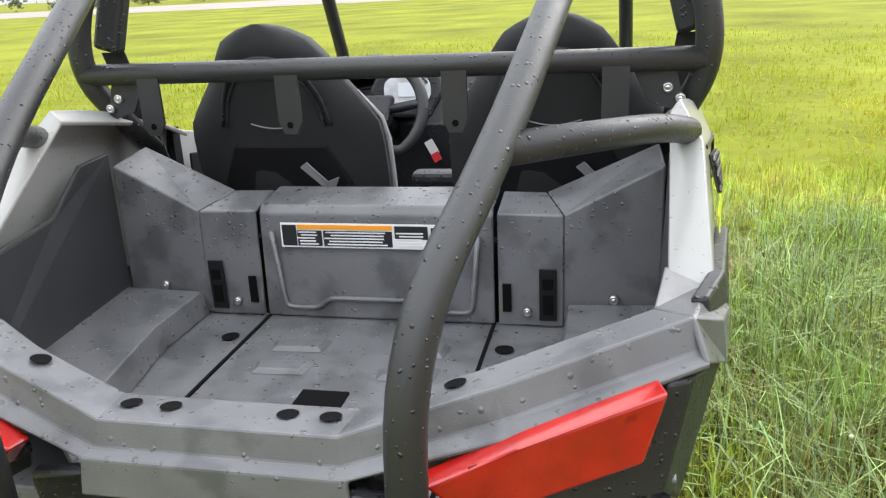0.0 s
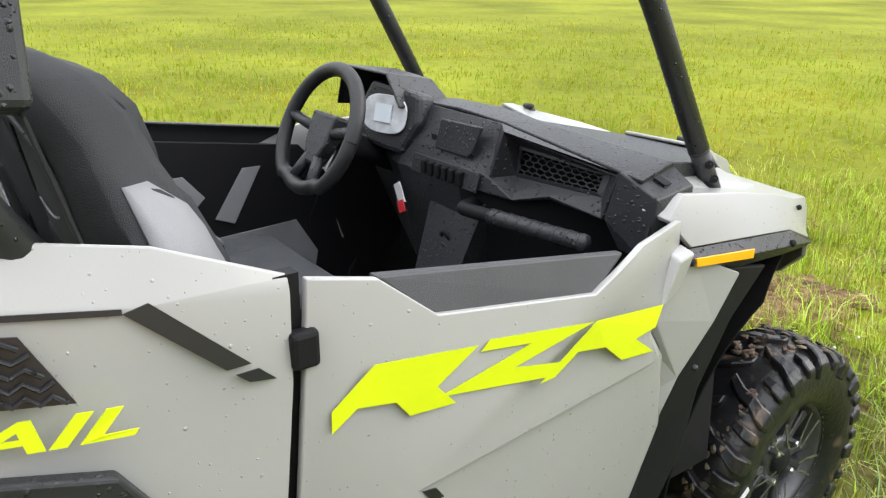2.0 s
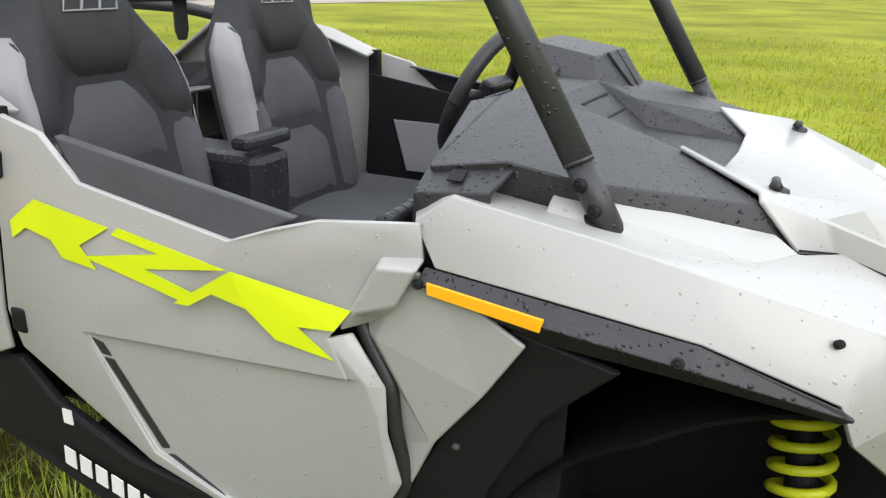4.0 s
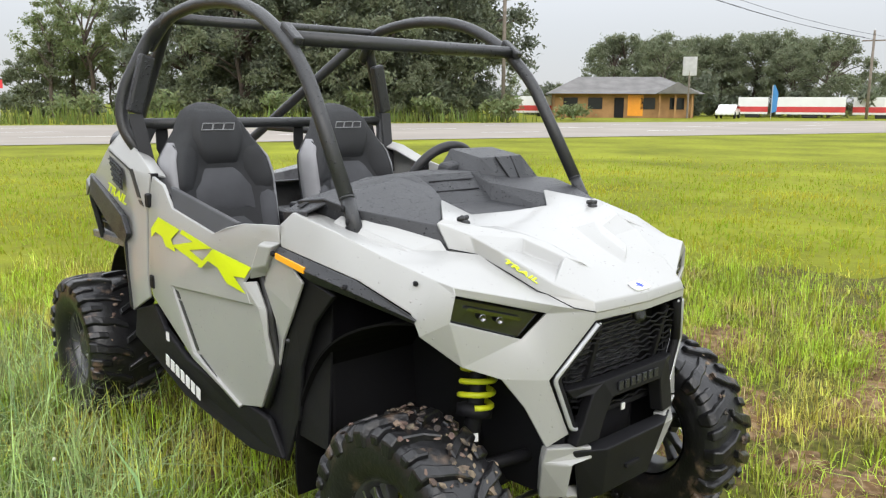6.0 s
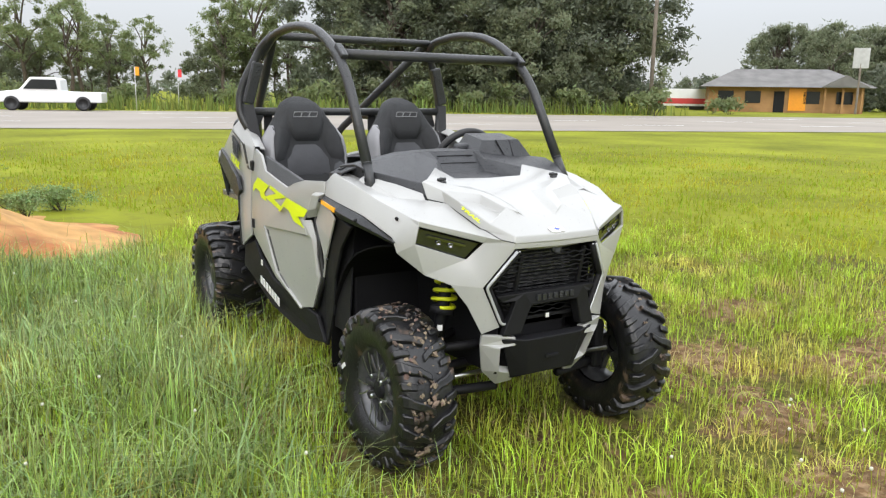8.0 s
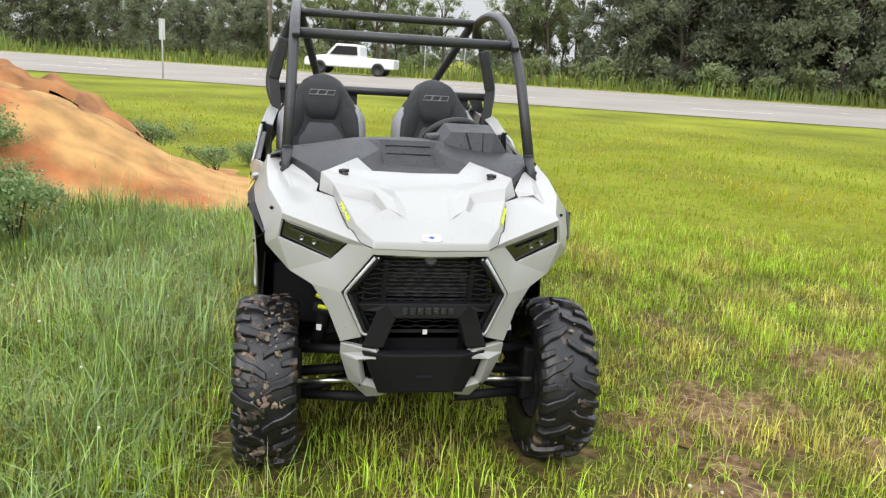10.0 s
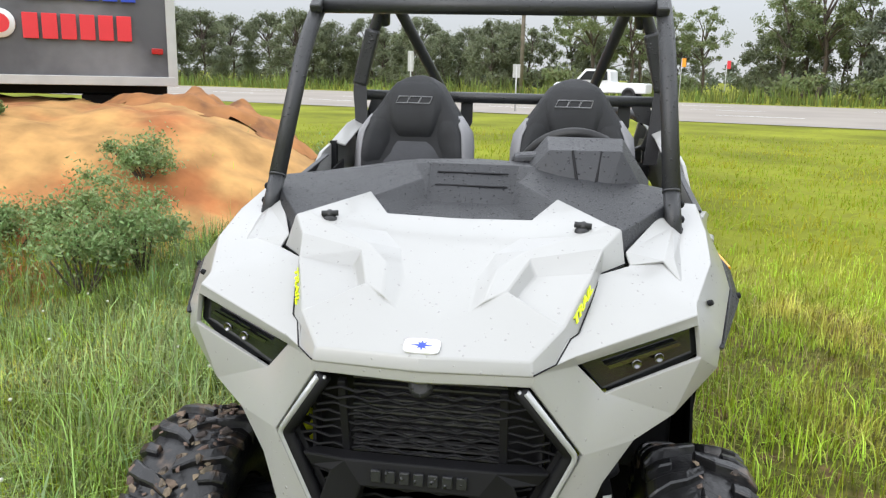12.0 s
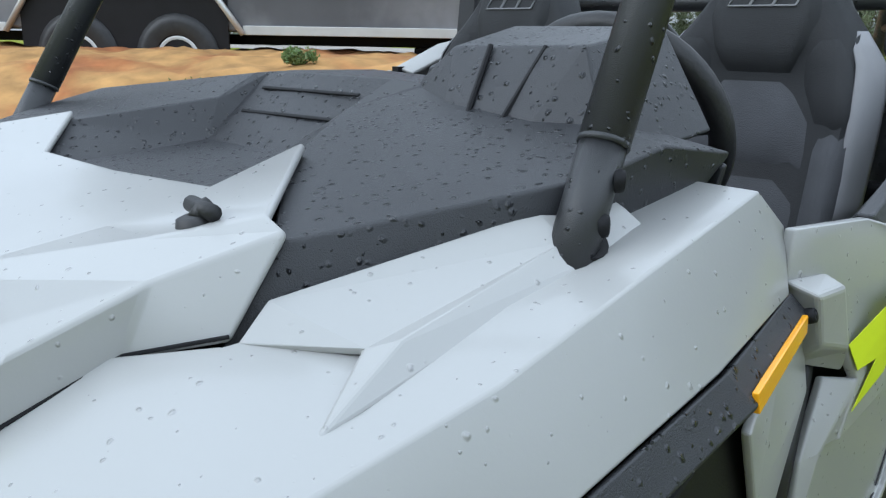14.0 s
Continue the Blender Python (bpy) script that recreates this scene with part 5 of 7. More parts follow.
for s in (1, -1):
    part("floor_seam", box(s * 0.213, -0.82, 0.7445, 0.006, 0.54, 0.003), SHADEBLACK, car)
    part("floor_hole_shade", lathe([(0.016, 0.0015), (0.0001, 0.0015)], 16, pose(s * 0.245, -0.655, 0.7445)), SHADEBLACK, car)
    part("bed_step", sheet([(0.335, -0.56, 0.745), (0.345, -0.56, 0.790), (0.50, -0.56, 0.795), (0.49, -1.05, 0.795), (0.29, -1.05, 0.790), (0.275, -1.05, 0.745), (0.345, -0.72, 0.790), (0.335, -0.72, 0.745)],
         [(0, 1, 6, 7), (7, 6, 4, 5), (1, 2, 3, 4, 6)], (0, 0, 1), s), BEDPLASTIC, car, "grey raised side of the cargo bed", thick=0.006, bevel=0.005)
    part("bed_side", sheet([(0.500, -0.55, 0.75), (0.500, -0.545, 1.055), (0.494, -0.637, 1.052), (0.490, -0.733, 0.985), (0.485, -0.85, 0.977), (0.462, -1.00, 0.965), (0.455, -1.05, 0.75)], ring_faces(7), (-1, 0, 0), s), BEDSIDE, car, "black cargo-bed side wall", thick=0.008, bevel=0.004)
    part("bed_wing", sheet([(0.335, -0.552, 0.745), (0.335, -0.545, 0.944), (0.495, -0.548, 1.030), (0.495, -0.555, 0.745), (0.30, -0.455, 0.961), (0.49, -0.44, 1.045)], [(0, 1, 2, 3), (1, 4, 5, 2)], (0, -1, 0.2), s), BEDPLASTIC, car, "grey plastic wing of the cargo bed", thick=0.008, bevel=0.006)
    part("bed_pier", sheet([(0.222, -0.556, 0.745), (0.222, -0.545, 0.946), (0.335, -0.545, 0.944), (0.335, -0.556, 0.745), (0.222, -0.45, 0.961), (0.30, -0.455, 0.961)], [(0, 1, 2, 3), (1, 4, 5, 2)], (0, -1, 0.2), s), BEDPLASTIC, car, thick=0.008, bevel=0.006)
    part("tie_plate", box(s * 0.309, -0.559, 0.805, 0.030, 0.004, 0.095), DARK, car, bevel=0.001)
    # no cut openings here: black plates stand for the shade inside holes and slot
    for z, h in ((0.826, 0.020), (0.788, 0.036)):
        part("tie_hole_shade", box(s * 0.309, -0.5625, z, 0.018, 0.003, h), SHADEBLACK, car, bevel=0.008)
    part("slot", box(s * 0.238, -0.5595, 0.798, 0.015, 0.003, 0.052), SHADEBLACK, car)
    bolt((s * 0.273, -0.559, 0.773), (0, -1, 0), car, 0.008, STEEL)
    bolt((s * 0.420, -0.558, 0.800), (0, -1, 0), car, 0.009, STEEL)
front = part("bed_front", sheet([(-0.215, -0.556, 0.745), (0.215, -0.556, 0.745), (0.215, -0.545, 0.941), (-0.215, -0.545, 0.941), (0.215, -0.535, 0.956), (-0.215, -0.535, 0.956), (0.215, -0.44, 0.966), (-0.215, -0.44, 0.966)], [(0, 1, 2, 3), (3, 2, 4, 5), (5, 4, 6, 7)], (0, -1, 0.2)),
             BEDPLASTIC, car, "grey plastic front wall of the cargo bed", thick=0.008, bevel=0.004)
groove = rounded([(-0.190, -0.556, 0.91), (-0.175, -0.559, 0.765), (-0.11, -0.559, 0.765), (-0.09, -0.559, 0.785), (0.09, -0.559, 0.785), (0.11, -0.559, 0.765), (0.175, -0.559, 0.765), (0.190, -0.556, 0.91)], 0.015, 3)
part("panel_groove", tube(groove, 0.005, 6), BEDPLASTIC, front, smooth=True)
# warning sticker: plain bars stand for the small print
st = part("warning_sticker", sheet([(-0.172, -0.5535, 0.927), (0.160, -0.5535, 0.927), (0.160, -0.556, 0.882), (-0.172, -0.556, 0.882)], [(0, 1, 2, 3)], (0, -1, 0)), WHITEDECAL, front, "white warning sticker with an orange band", thick=0.001)


def sticker(x0, x1, z0, z1, mat):
    y = -0.5565 + (z0 - 0.862) * 0.055
    x0, x1, z0, z1 = x0 * 0.965 - 0.006, x1 * 0.965 - 0.006, z0 + 0.020, z1 + 0.020
    part("sticker_bar", box((x0 + x1) / 2, y, (z0 + z1) / 2, x1 - x0, 0.0012, z1 - z0), mat, st)


sticker(-0.168, -0.140, 0.865, 0.904, BLACKDECAL)
sticker(-0.163, -0.145, 0.870, 0.900, material("pink_mark", (0.75, 0.30, 0.32), 0.5, vary=0.1))
sticker(-0.138, 0.045, 0.896, 0.904, ORANGE)
sticker(-0.138, -0.090, 0.865, 0.894, BLACKDECAL)
sticker(-0.087, 0.045, 0.865, 0.894, BLACKDECAL)
sticker(0.050, 0.112, 0.880, 0.904, BLACKDECAL)
sticker(0.118, 0.168, 0.866, 0.902, BLACKDECAL)
for i in range(5):
    y = -0.5578 + i * 0.0003
    for a, c in ((-0.134, -0.096), (-0.083, 0.040), (0.054, 0.108)):
        part("sticker_line", box((a + c) / 2 * 0.965 - 0.006 - 0.003 * (i % 3), y, 0.889 + i * 0.0055, (c - a) * (0.9 - 0.1 * (i % 2)), 0.0012, 0.0022), WHITEDECAL, st)
for i in range(3):
    for j in range(2):
        part("sticker_cell", box(0.1165 + i * 0.0155, -0.5572 + j * 0.001, 0.895 + j * 0.018, 0.011, 0.0012, 0.009), WHITEDECAL, st)

# rear rim of the bed, tail lights, lower rear panel
RIMV = [(0.0, -1.150, 0.884), (0.140, -1.150, 0.884), (0.300, -1.112, 0.930), (0.500, -1.030, 0.982), (0.0, -1.086, 0.880), (0.147, -1.086, 0.881), (0.275, -1.060, 0.922), (0.462, -0.975, 0.966),
        (0.0, -1.158, 0.852), (0.145, -1.158, 0.852), (0.310, -1.122, 0.898), (0.512, -1.040, 0.950), (0.0, -1.172, 0.846), (0.155, -1.172, 0.846), (0.320, -1.140, 0.890), (0.516, -1.060, 0.944), (0.0, -1.176, 0.80), (0.160, -1.176, 0.80), (0.0, -1.075, 0.745), (0.150, -1.075, 0.745), (0.275, -1.050, 0.79), (0.455, -0.97, 0.85)]
RF = [(0, 1, 5, 4), (1, 2, 6, 5), (2, 3, 7, 6), (0, 8, 9, 1), (1, 9, 10, 2), (2, 10, 11, 3), (8, 12, 13, 9), (9, 13, 14, 10), (10, 14, 15, 11), (12, 16, 17, 13), (4, 5, 19, 18), (5, 6, 20, 19), (6, 7, 21, 20)]
k = len(RIMV)
rim_ob = part("tailgate_rim", sheet(RIMV + [(-x, y, z) for x, y, z in RIMV], RF + [tuple(i + k for i in f[::-1]) for f in RF], (0, -0.6, 1)), BEDPLASTIC, car, "grey plastic rear rim of the bed with tie-down holes", thick=0.008, bevel=0.006)
for s in (1, -1):
    # each tie-down hole is a flat black disc in place of its shaded depth
    for x, y, z in ((0.071, -1.112, 0.8815), (0.121, -1.112, 0.882), (0.255, -1.084, 0.9165)):
        part("tie_down_hole_shade", lathe([(0.0125, 0.0015), (0.0001, 0.0015)], 18, pose(s * x, y, z + 0.0005, -6, 0 if x < 0.2 else -s * 15)), SHADEBLACK, rim_ob)
    part("rear_corner", sheet([(0.462, -0.975, 0.966), (0.500, -1.030, 0.982), (0.535, -0.990, 0.962), (0.555, -0.905, 0.940), (0.530, -0.905, 0.972), (0.478, -0.885, 0.985), (0.516, -1.060, 0.944), (0.545, -0.97, 0.90)],
                  [(0, 1, 4, 5), (1, 2, 3, 4), (1, 6, 7, 2), (2, 7, 3)], (0.3, -0.5, 1), s), BEDPLASTIC, car, "grey rear corner of the bed", thick=0.008, bevel=0.006)
    light = part("tail_light", sheet([(0.240, -1.180, 0.852), (0.330, -1.160, 0.890), (0.474, -1.105, 0.932), (0.452, -1.110, 0.852), (0.284, -1.168, 0.806)], ring_faces(5), (0.2, -1, 0), s), REDLENS, car, "faceted red tail light", thick=0.03, bevel=0.004)
    for i in range(6):
        t = 0.2 + 0.13 * i
        part("reflex_spot", sheet([Vector((0.236, -1.1825, 0.852)).lerp(Vector((0.466, -1.1085, 0.912)), t + a) + Vector((0, 0, b)) for a, b in ((0, 0), (0.05, 0), (0.05, 0.008), (0, 0.008))], [(0, 1, 2, 3)], (0, -1, 0), s), material("dark_red_spot", (0.25, 0.006, 0.005), 0.3, vary=0.1), light, thick=0.002)
    part("tail_frame", sheet([(0.474, -1.080, 0.928), (0.500, -1.068, 0.930), (0.474, -1.085, 0.80), (0.285, -1.140, 0.785), (0.272, -1.145, 0.822), (0.458, -1.086, 0.862)], ring_faces(6), (0.2, -1, 0), s), PLASTIC, car, thick=0.03, bevel=0.004)
    part("rear_side_post", sheet([(0.500, -1.066, 0.930), (0.540, -0.96, 0.90), (0.500, -0.98, 0.72), (0.474, -1.080, 0.80)], ring_faces(4), (1, -0.5, 0), s), PLASTIC, car, thick=0.02, bevel=0.004)
part("rear_lower_panel", sheet([(-0.16, -1.174, 0.825), (0.16, -1.174, 0.825), (0.25, -1.150, 0.80), (0.26, -1.12, 0.64), (-0.26, -1.12, 0.64), (-0.25, -1.150, 0.80)], ring_faces(6), (0, -1, 0)), PLASTIC, car, "grey lower rear panel", thick=0.02, bevel=0.006)

# ---- roll cage
for s in (1, -1):
    hoop = rounded([(s * 0.4445, 0.690, 1.032), (s * 0.432, 0.47, 1.395), (s * 0.428, 0.20, 1.545), (s * 0.428, -0.10, 1.575), (s * 0.430, -0.36, 1.545), (s * 0.455, -0.47, 1.45)], 0.16, 8)
    part("roof_tube", tube(hoop, 0.0198, 16), TUBE, car, "black roll-cage side tube", smooth=True)
    part("pillar_clamp", tube([Vector((s * 0.4492, 0.745, 0.940)), Vector((s * 0.4445, 0.690, 1.032))], 0.0183, 16), TUBE, car, smooth=True)
    part("pillar_ring", tube([Vector((s * 0.4446, 0.691, 1.030)), Vector((s * 0.4444, 0.689, 1.034))], 0.0201, 16), TUBE, car, smooth=True)
    for q in (0.3, 0.7):
        bolt((s * (0.447 + 0.016), 0.735 - 0.05 * q, 0.955 + 0.075 * q), (s, -0.6, 0), car, 0.009)
    pillar = rounded([(s * 0.430, -0.36, 1.545), (s * 0.462, -0.440, 1.49), (s * 0.548, -0.495, 1.30), (s * 0.562, -0.492, 1.185), (s * 0.497, -0.400, 1.03)], 0.09, 8)
    part("rear_pillar", tube(pillar, 0.0215, 16), TUBE, car, "black roll-cage rear pillar", smooth=True)
    stay = rounded([(s * 0.415, -0.40, 1.54), (s * 0.300, -1.03, 1.162), (s * 0.238, -1.215, 1.03), (s * 0.225, -1.220, 0.66)], 0.14, 8)
    part("rear_stay", tube(stay, 0.0208, 16), TUBE, car, "black roll-cage rear stay", smooth=True)
    part("stay_link", tube(rounded([(s * 0.297, -1.03, 1.158), (s * 0.47, -0.80, 1.138), (s * 0.514, -0.70, 1.114)], 0.06, 5), 0.0185, 16), TUBE, car, smooth=True)
    gusset = part("pillar_gusset", sheet([(0.50, -0.485, 1.205), (0.43, -0.485, 1.195), (0.47, -0.485, 1.12), (0.53, -0.485, 1.10)], ring_faces(4), (0, -1, 0), s), TUBE, car, thick=0.006, bevel=0.001)
    for x, z in ((0.497, 1.145), (0.517, 1.127)):
        bolt((s * x, -0.487, z), (0, -1, 0), gusset, 0.009, STEEL)
    part("roof_bracket", box(s * 0.424, 0.42, 1.445, 0.030, 0.085, 0.024, pose(s * 0.43, 0.42, 1.447, -35) @ pose(-s * 0.43, -0.42, -1.447)), TUBE, car, bevel=0.006)
    # seat belt: shoulder guide on the pillar and webbing
    part("belt_guide", box(0, 0, 0, 0.052, 0.034, 0.20, pose(s * 0.512, -0.425, 1.325, -4, -s * 15)), PLASTIC, car, "black belt guide on the pillar", bevel=0.008)
    part("belt_webbing", sheet([(0.560, -0.425, 1.225), (0.512, -0.423, 1.225), (0.486, -0.360, 0.98), (0.532, -0.362, 0.98)], [(0, 1, 2, 3)], (0, -1, 0), s), BELT, car, "black seat-belt webbing", thick=0.003)
    part("belt_reel", box(s * 0.485, -0.425, 0.93, 0.06, 0.05, 0.10), DARK, car, bevel=0.012)
part("front_cross_tube", tube([Vector((-0.415, 0.415, 1.435)), Vector((0.415, 0.415, 1.435))], 0.0198, 16), TUBE, car, "black roll-cage front cross tube", smooth=True)
part("rear_cross_tube", tube([Vector((-0.42, -0.38, 1.545)), Vector((0.42, -0.38, 1.545))], 0.0185, 16), TUBE, car, "black roll-cage rear cross tube", smooth=True)
bar = part("belt_bar", tube([Vector((-0.556, -0.49, 1.190)), Vector((0.556, -0.49, 1.190))], 0.0195, 16), TUBE, car, "black tube behind the seats with four brackets", smooth=True)
for x in (-0.42, -0.15, 0.15, 0.415):
    br = part("bar_bracket", sheet([(x - 0.022, -0.508, 1.19), (x + 0.022, -0.508, 1.19), (x + 0.022, -0.508, 1.10), (x + 0.012, -0.508, 1.078), (x - 0.012, -0.508, 1.078), (x - 0.022, -0.508, 1.10)], ring_faces(6), (0, -1, 0)), TUBE, bar, thick=0.006, bevel=0.001)
    # flat black disc drawn as the shade inside the bracket's hole
    part("bracket_hole_shade", lathe([(0.006, 0.001), (0.0001, 0.001)], 12, pose(x, -0.508, 1.095, 90)), SHADEBLACK, bar)

# ---------------------------------------------------------------- ground, roads and bare patches
def mound_height(x, y):
    """The bank of dug clay: a flat-topped heap under the trailer that runs out towards the field."""
    d = (x - 3.1) * 0.518 + (y + 3.9) * -0.855      # away from the vehicle
    a = (x - 3.1) * 0.855 + (y + 3.9) * 0.518       # along the trailer
    along = 1 / (1 + math.exp(-(a + 0.55) * 3.0)) / (1 + math.exp((a - 9.5) * 1.5))
    rise = 1 / (1 + math.exp(-(d + 1.35) * 2.2)) / (1 + math.exp((d - 3.6) * 2.5))
    low = 0.30 * math.exp(-((a + 0.9) / 1.2) ** 2 - ((d + 0.5) / 1.1) ** 2) + 0.35 * math.exp(-((a + 0.9) / 0.7) ** 2 - ((d - 0.8) / 1.2) ** 2)
    return 0.98 * along * rise + low


def grid_mesh(name, x0, x1, y0, y1, step, height, mat, skip=None):
    nx, ny = int((x1 - x0) / step) + 1, int((y1 - y0) / step) + 1
    v = [(x0 + i * step, y0 + j * step, height(x0 + i * step, y0 + j * step)) for j in range(ny) for i in range(nx)]
    f = [(j * nx + i, j * nx + i + 1, (j + 1) * nx + i + 1, (j + 1) * nx + i) for j in range(ny - 1) for i in range(nx - 1)]
    if skip:
        f = [q for q in f if not skip(v[q[0]])]
    data = bpy.data.meshes.new(name)
    data.from_pydata(v, [], f)
    data.polygons.foreach_set("use_smooth", [True] * len(f))
    data.materials.append(mat)
    return new(name, data)


bm = bmesh.new()
bmesh.ops.create_grid(bm, x_segments=40, y_segments=40, size=1500)
ground = part("ground", bm, TURF)
tagged(ground, "wide mown field of yellow-green grass", "ground", kind="structure")


def strip(name, pts, mat, label, category):
    bm = bmesh.new()
    bm.faces.new([bm.verts.new(p) for p in pts])
    ob = part(name, bm, mat)
    return tagged(ob, label, category, kind="structure")


def road_edge(x, base):
    return base - 0.31 * x


strip("road", [(260, road_edge(260, -25), 0.02), (260, road_edge(260, -49), 0.02), (-420, road_edge(-420, -49), 0.02), (-420, road_edge(-420, -25), 0.02)], ASPHALT, "pale worn highway across the field", "road")
for off in (-31.0, -37.0, -43.0):
    for i in range(-14, 12):
        x = i * 9.0
        strip("lane_mark", [(x, road_edge(x, off), 0.026), (x + 3, road_edge(x + 3, off), 0.026), (x + 3, road_edge(x + 3, off - 0.15), 0.026), (x, road_edge(x, off - 0.15), 0.026)], WHITEDECAL, "pale painted lane mark on the highway", "lane mark")
strip("road_far", [(90, 56, 0.02), (90, 95, 0.02), (-220, 112, 0.02), (-220, 74, 0.02)], ASPHALT, "pale side road beyond the field", "road")

heap = grid_mesh("clay_bank", -1.5, 15.0, -11.0, 5.0, 0.11, lambda x, y: -0.05 + mound_height(x, y) * 1.04 + 0.035 * noise.noise((x * 1.7, y * 1.7, 0)) + min(1.0, 4 * mound_height(x, y)) * (0.055 * noise.noise((x * 3.1, y * 3.1, 5)) + 0.030 * noise.noise((x * 7, y * 7, 3))), CLAY)
tagged(heap, "dug bank of orange clay beside the field", "dirt mound", kind="structure")


spill = grid_mesh("red_soil_spill", 1.6, 4.3, -5.6, -3.6, 0.06, lambda x, y: -0.05 + mound_height(x, y) * 1.04 + 0.035 * noise.noise((x * 1.7, y * 1.7, 0)) + 0.17 * max(0.0, 1 - ((x - 2.95) / 1.2) ** 2 - ((y + 4.55) / 0.62) ** 2) * (1 + 1.3 * noise.noise((x * 4, y * 4, 1))) - 0.015, REDCLAY,
                  skip=lambda p: (p[0] - 2.95) ** 2 / 1.44 + (p[1] + 4.55) ** 2 / 0.38 > 1.0 + 0.5 * noise.noise((p[0] * 3, p[1] * 3, 7)))
tagged(spill, "heap of fresh red-brown soil on the clay bank", "dirt mound", kind="structure")


def patch(name, cx, cy, r, seed, mat, label, z=0.006):
    """An irregular bare patch lying on the ground."""
    def edge(a, f):
        near, fine = (math.cos(a) * 2.6 + seed, math.sin(a) * 2.6, f), (math.cos(a) * 11 + seed, math.sin(a) * 11, 3.0)
        return 1 + 0.6 * noise.noise(near) + 0.22 * f * f * noise.noise(fine)

    bm = bmesh.new()
    c = bm.verts.new((cx, cy, z + 0.012))
    rings = []
    for k_, f in enumerate((0.4, 0.75, 1.0)):
        rings.append([bm.verts.new((cx + r * f * edge(a, f) * math.cos(a), cy + 0.7 * r * f * edge(a, f) * math.sin(a), z + (0.010, 0.004, -0.010)[k_] * (1 + noise.noise((a * 3, seed, f)))))
                      for a in [2 * math.pi * i / 120 for i in range(120)]])
    for i in range(120):
        j = (i + 1) % 120
        bm.faces.new((c, rings[0][i], rings[0][j]))
        for a, b_ in zip(rings, rings[1:]):
            bm.faces.new((a[i], b_[i], b_[j], a[j]))
    return tagged(part(name, bm, mat, smooth=True), label, "bare soil", "bare soil patches", kind="structure")


patch("thatch", 0.0, 0.4, 4.6, 1.3, THATCH, "trodden ground of dead grass and soil round the vehicle", 0.0)
SOILS = [(-1.7, 2.1, 0.5), (-2.7, 1.1, 0.6), (-1.05, 1.45, 0.35), (-1.35, 0.75, 0.55), (-0.75, 2.05, 0.55), (-1.9, 1.2, 0.4), (0.95, 1.75, 0.22), (-0.25, 2.6, 0.35), (-2.3, 0.2, 0.45), (0.75, 2.55, 0.2), (1.25, -1.35, 0.3), (1.35, -0.35, 0.25), (-1.0, 3.1, 0.3)]
spots = random.Random(31)
SOILS += [(spots.uniform(-3.4, 0.1), spots.uniform(0.6, 3.3), spots.uniform(0.10, 0.30)) for i in range(26)] + [(spots.uniform(0.8, 2.2), spots.uniform(-2.0, 2.2), spots.uniform(0.06, 0.16)) for i in range(12)]
SOILS = [(q[0], q[1], q[2] if q[2] < 0.25 else 0.25 + 0.4 * (q[2] - 0.25)) for q in SOILS if not (abs(q[0]) < 0.75 and q[1] < 1.45)]
for i, (x, y, r) in enumerate(SOILS):
    patch("bare_patch", x, y, r, i * 3.7, SOIL, "bare brown soil showing through the grass", 0.018)


# ---------------------------------------------------------------- grass
def field(x, y, size, seed):
    """Smooth uneven values from 0 to 1 over the plan, in patches of about that size."""
    table = np.random.default_rng(900 + seed).random((64, 64))
    i, j = np.floor(x / size).astype(int), np.floor(y / size).astype(int)
    u, v = x / size - i, y / size - j
    u, v = u * u * (3 - 2 * u), v * v * (3 - 2 * v)
    a = table[i % 64, j % 64] * (1 - u) + table[(i + 1) % 64, j % 64] * u
    b_ = table[i % 64, (j + 1) % 64] * (1 - u) + table[(i + 1) % 64, (j + 1) % 64] * u
    return a * (1 - v) + b_ * v


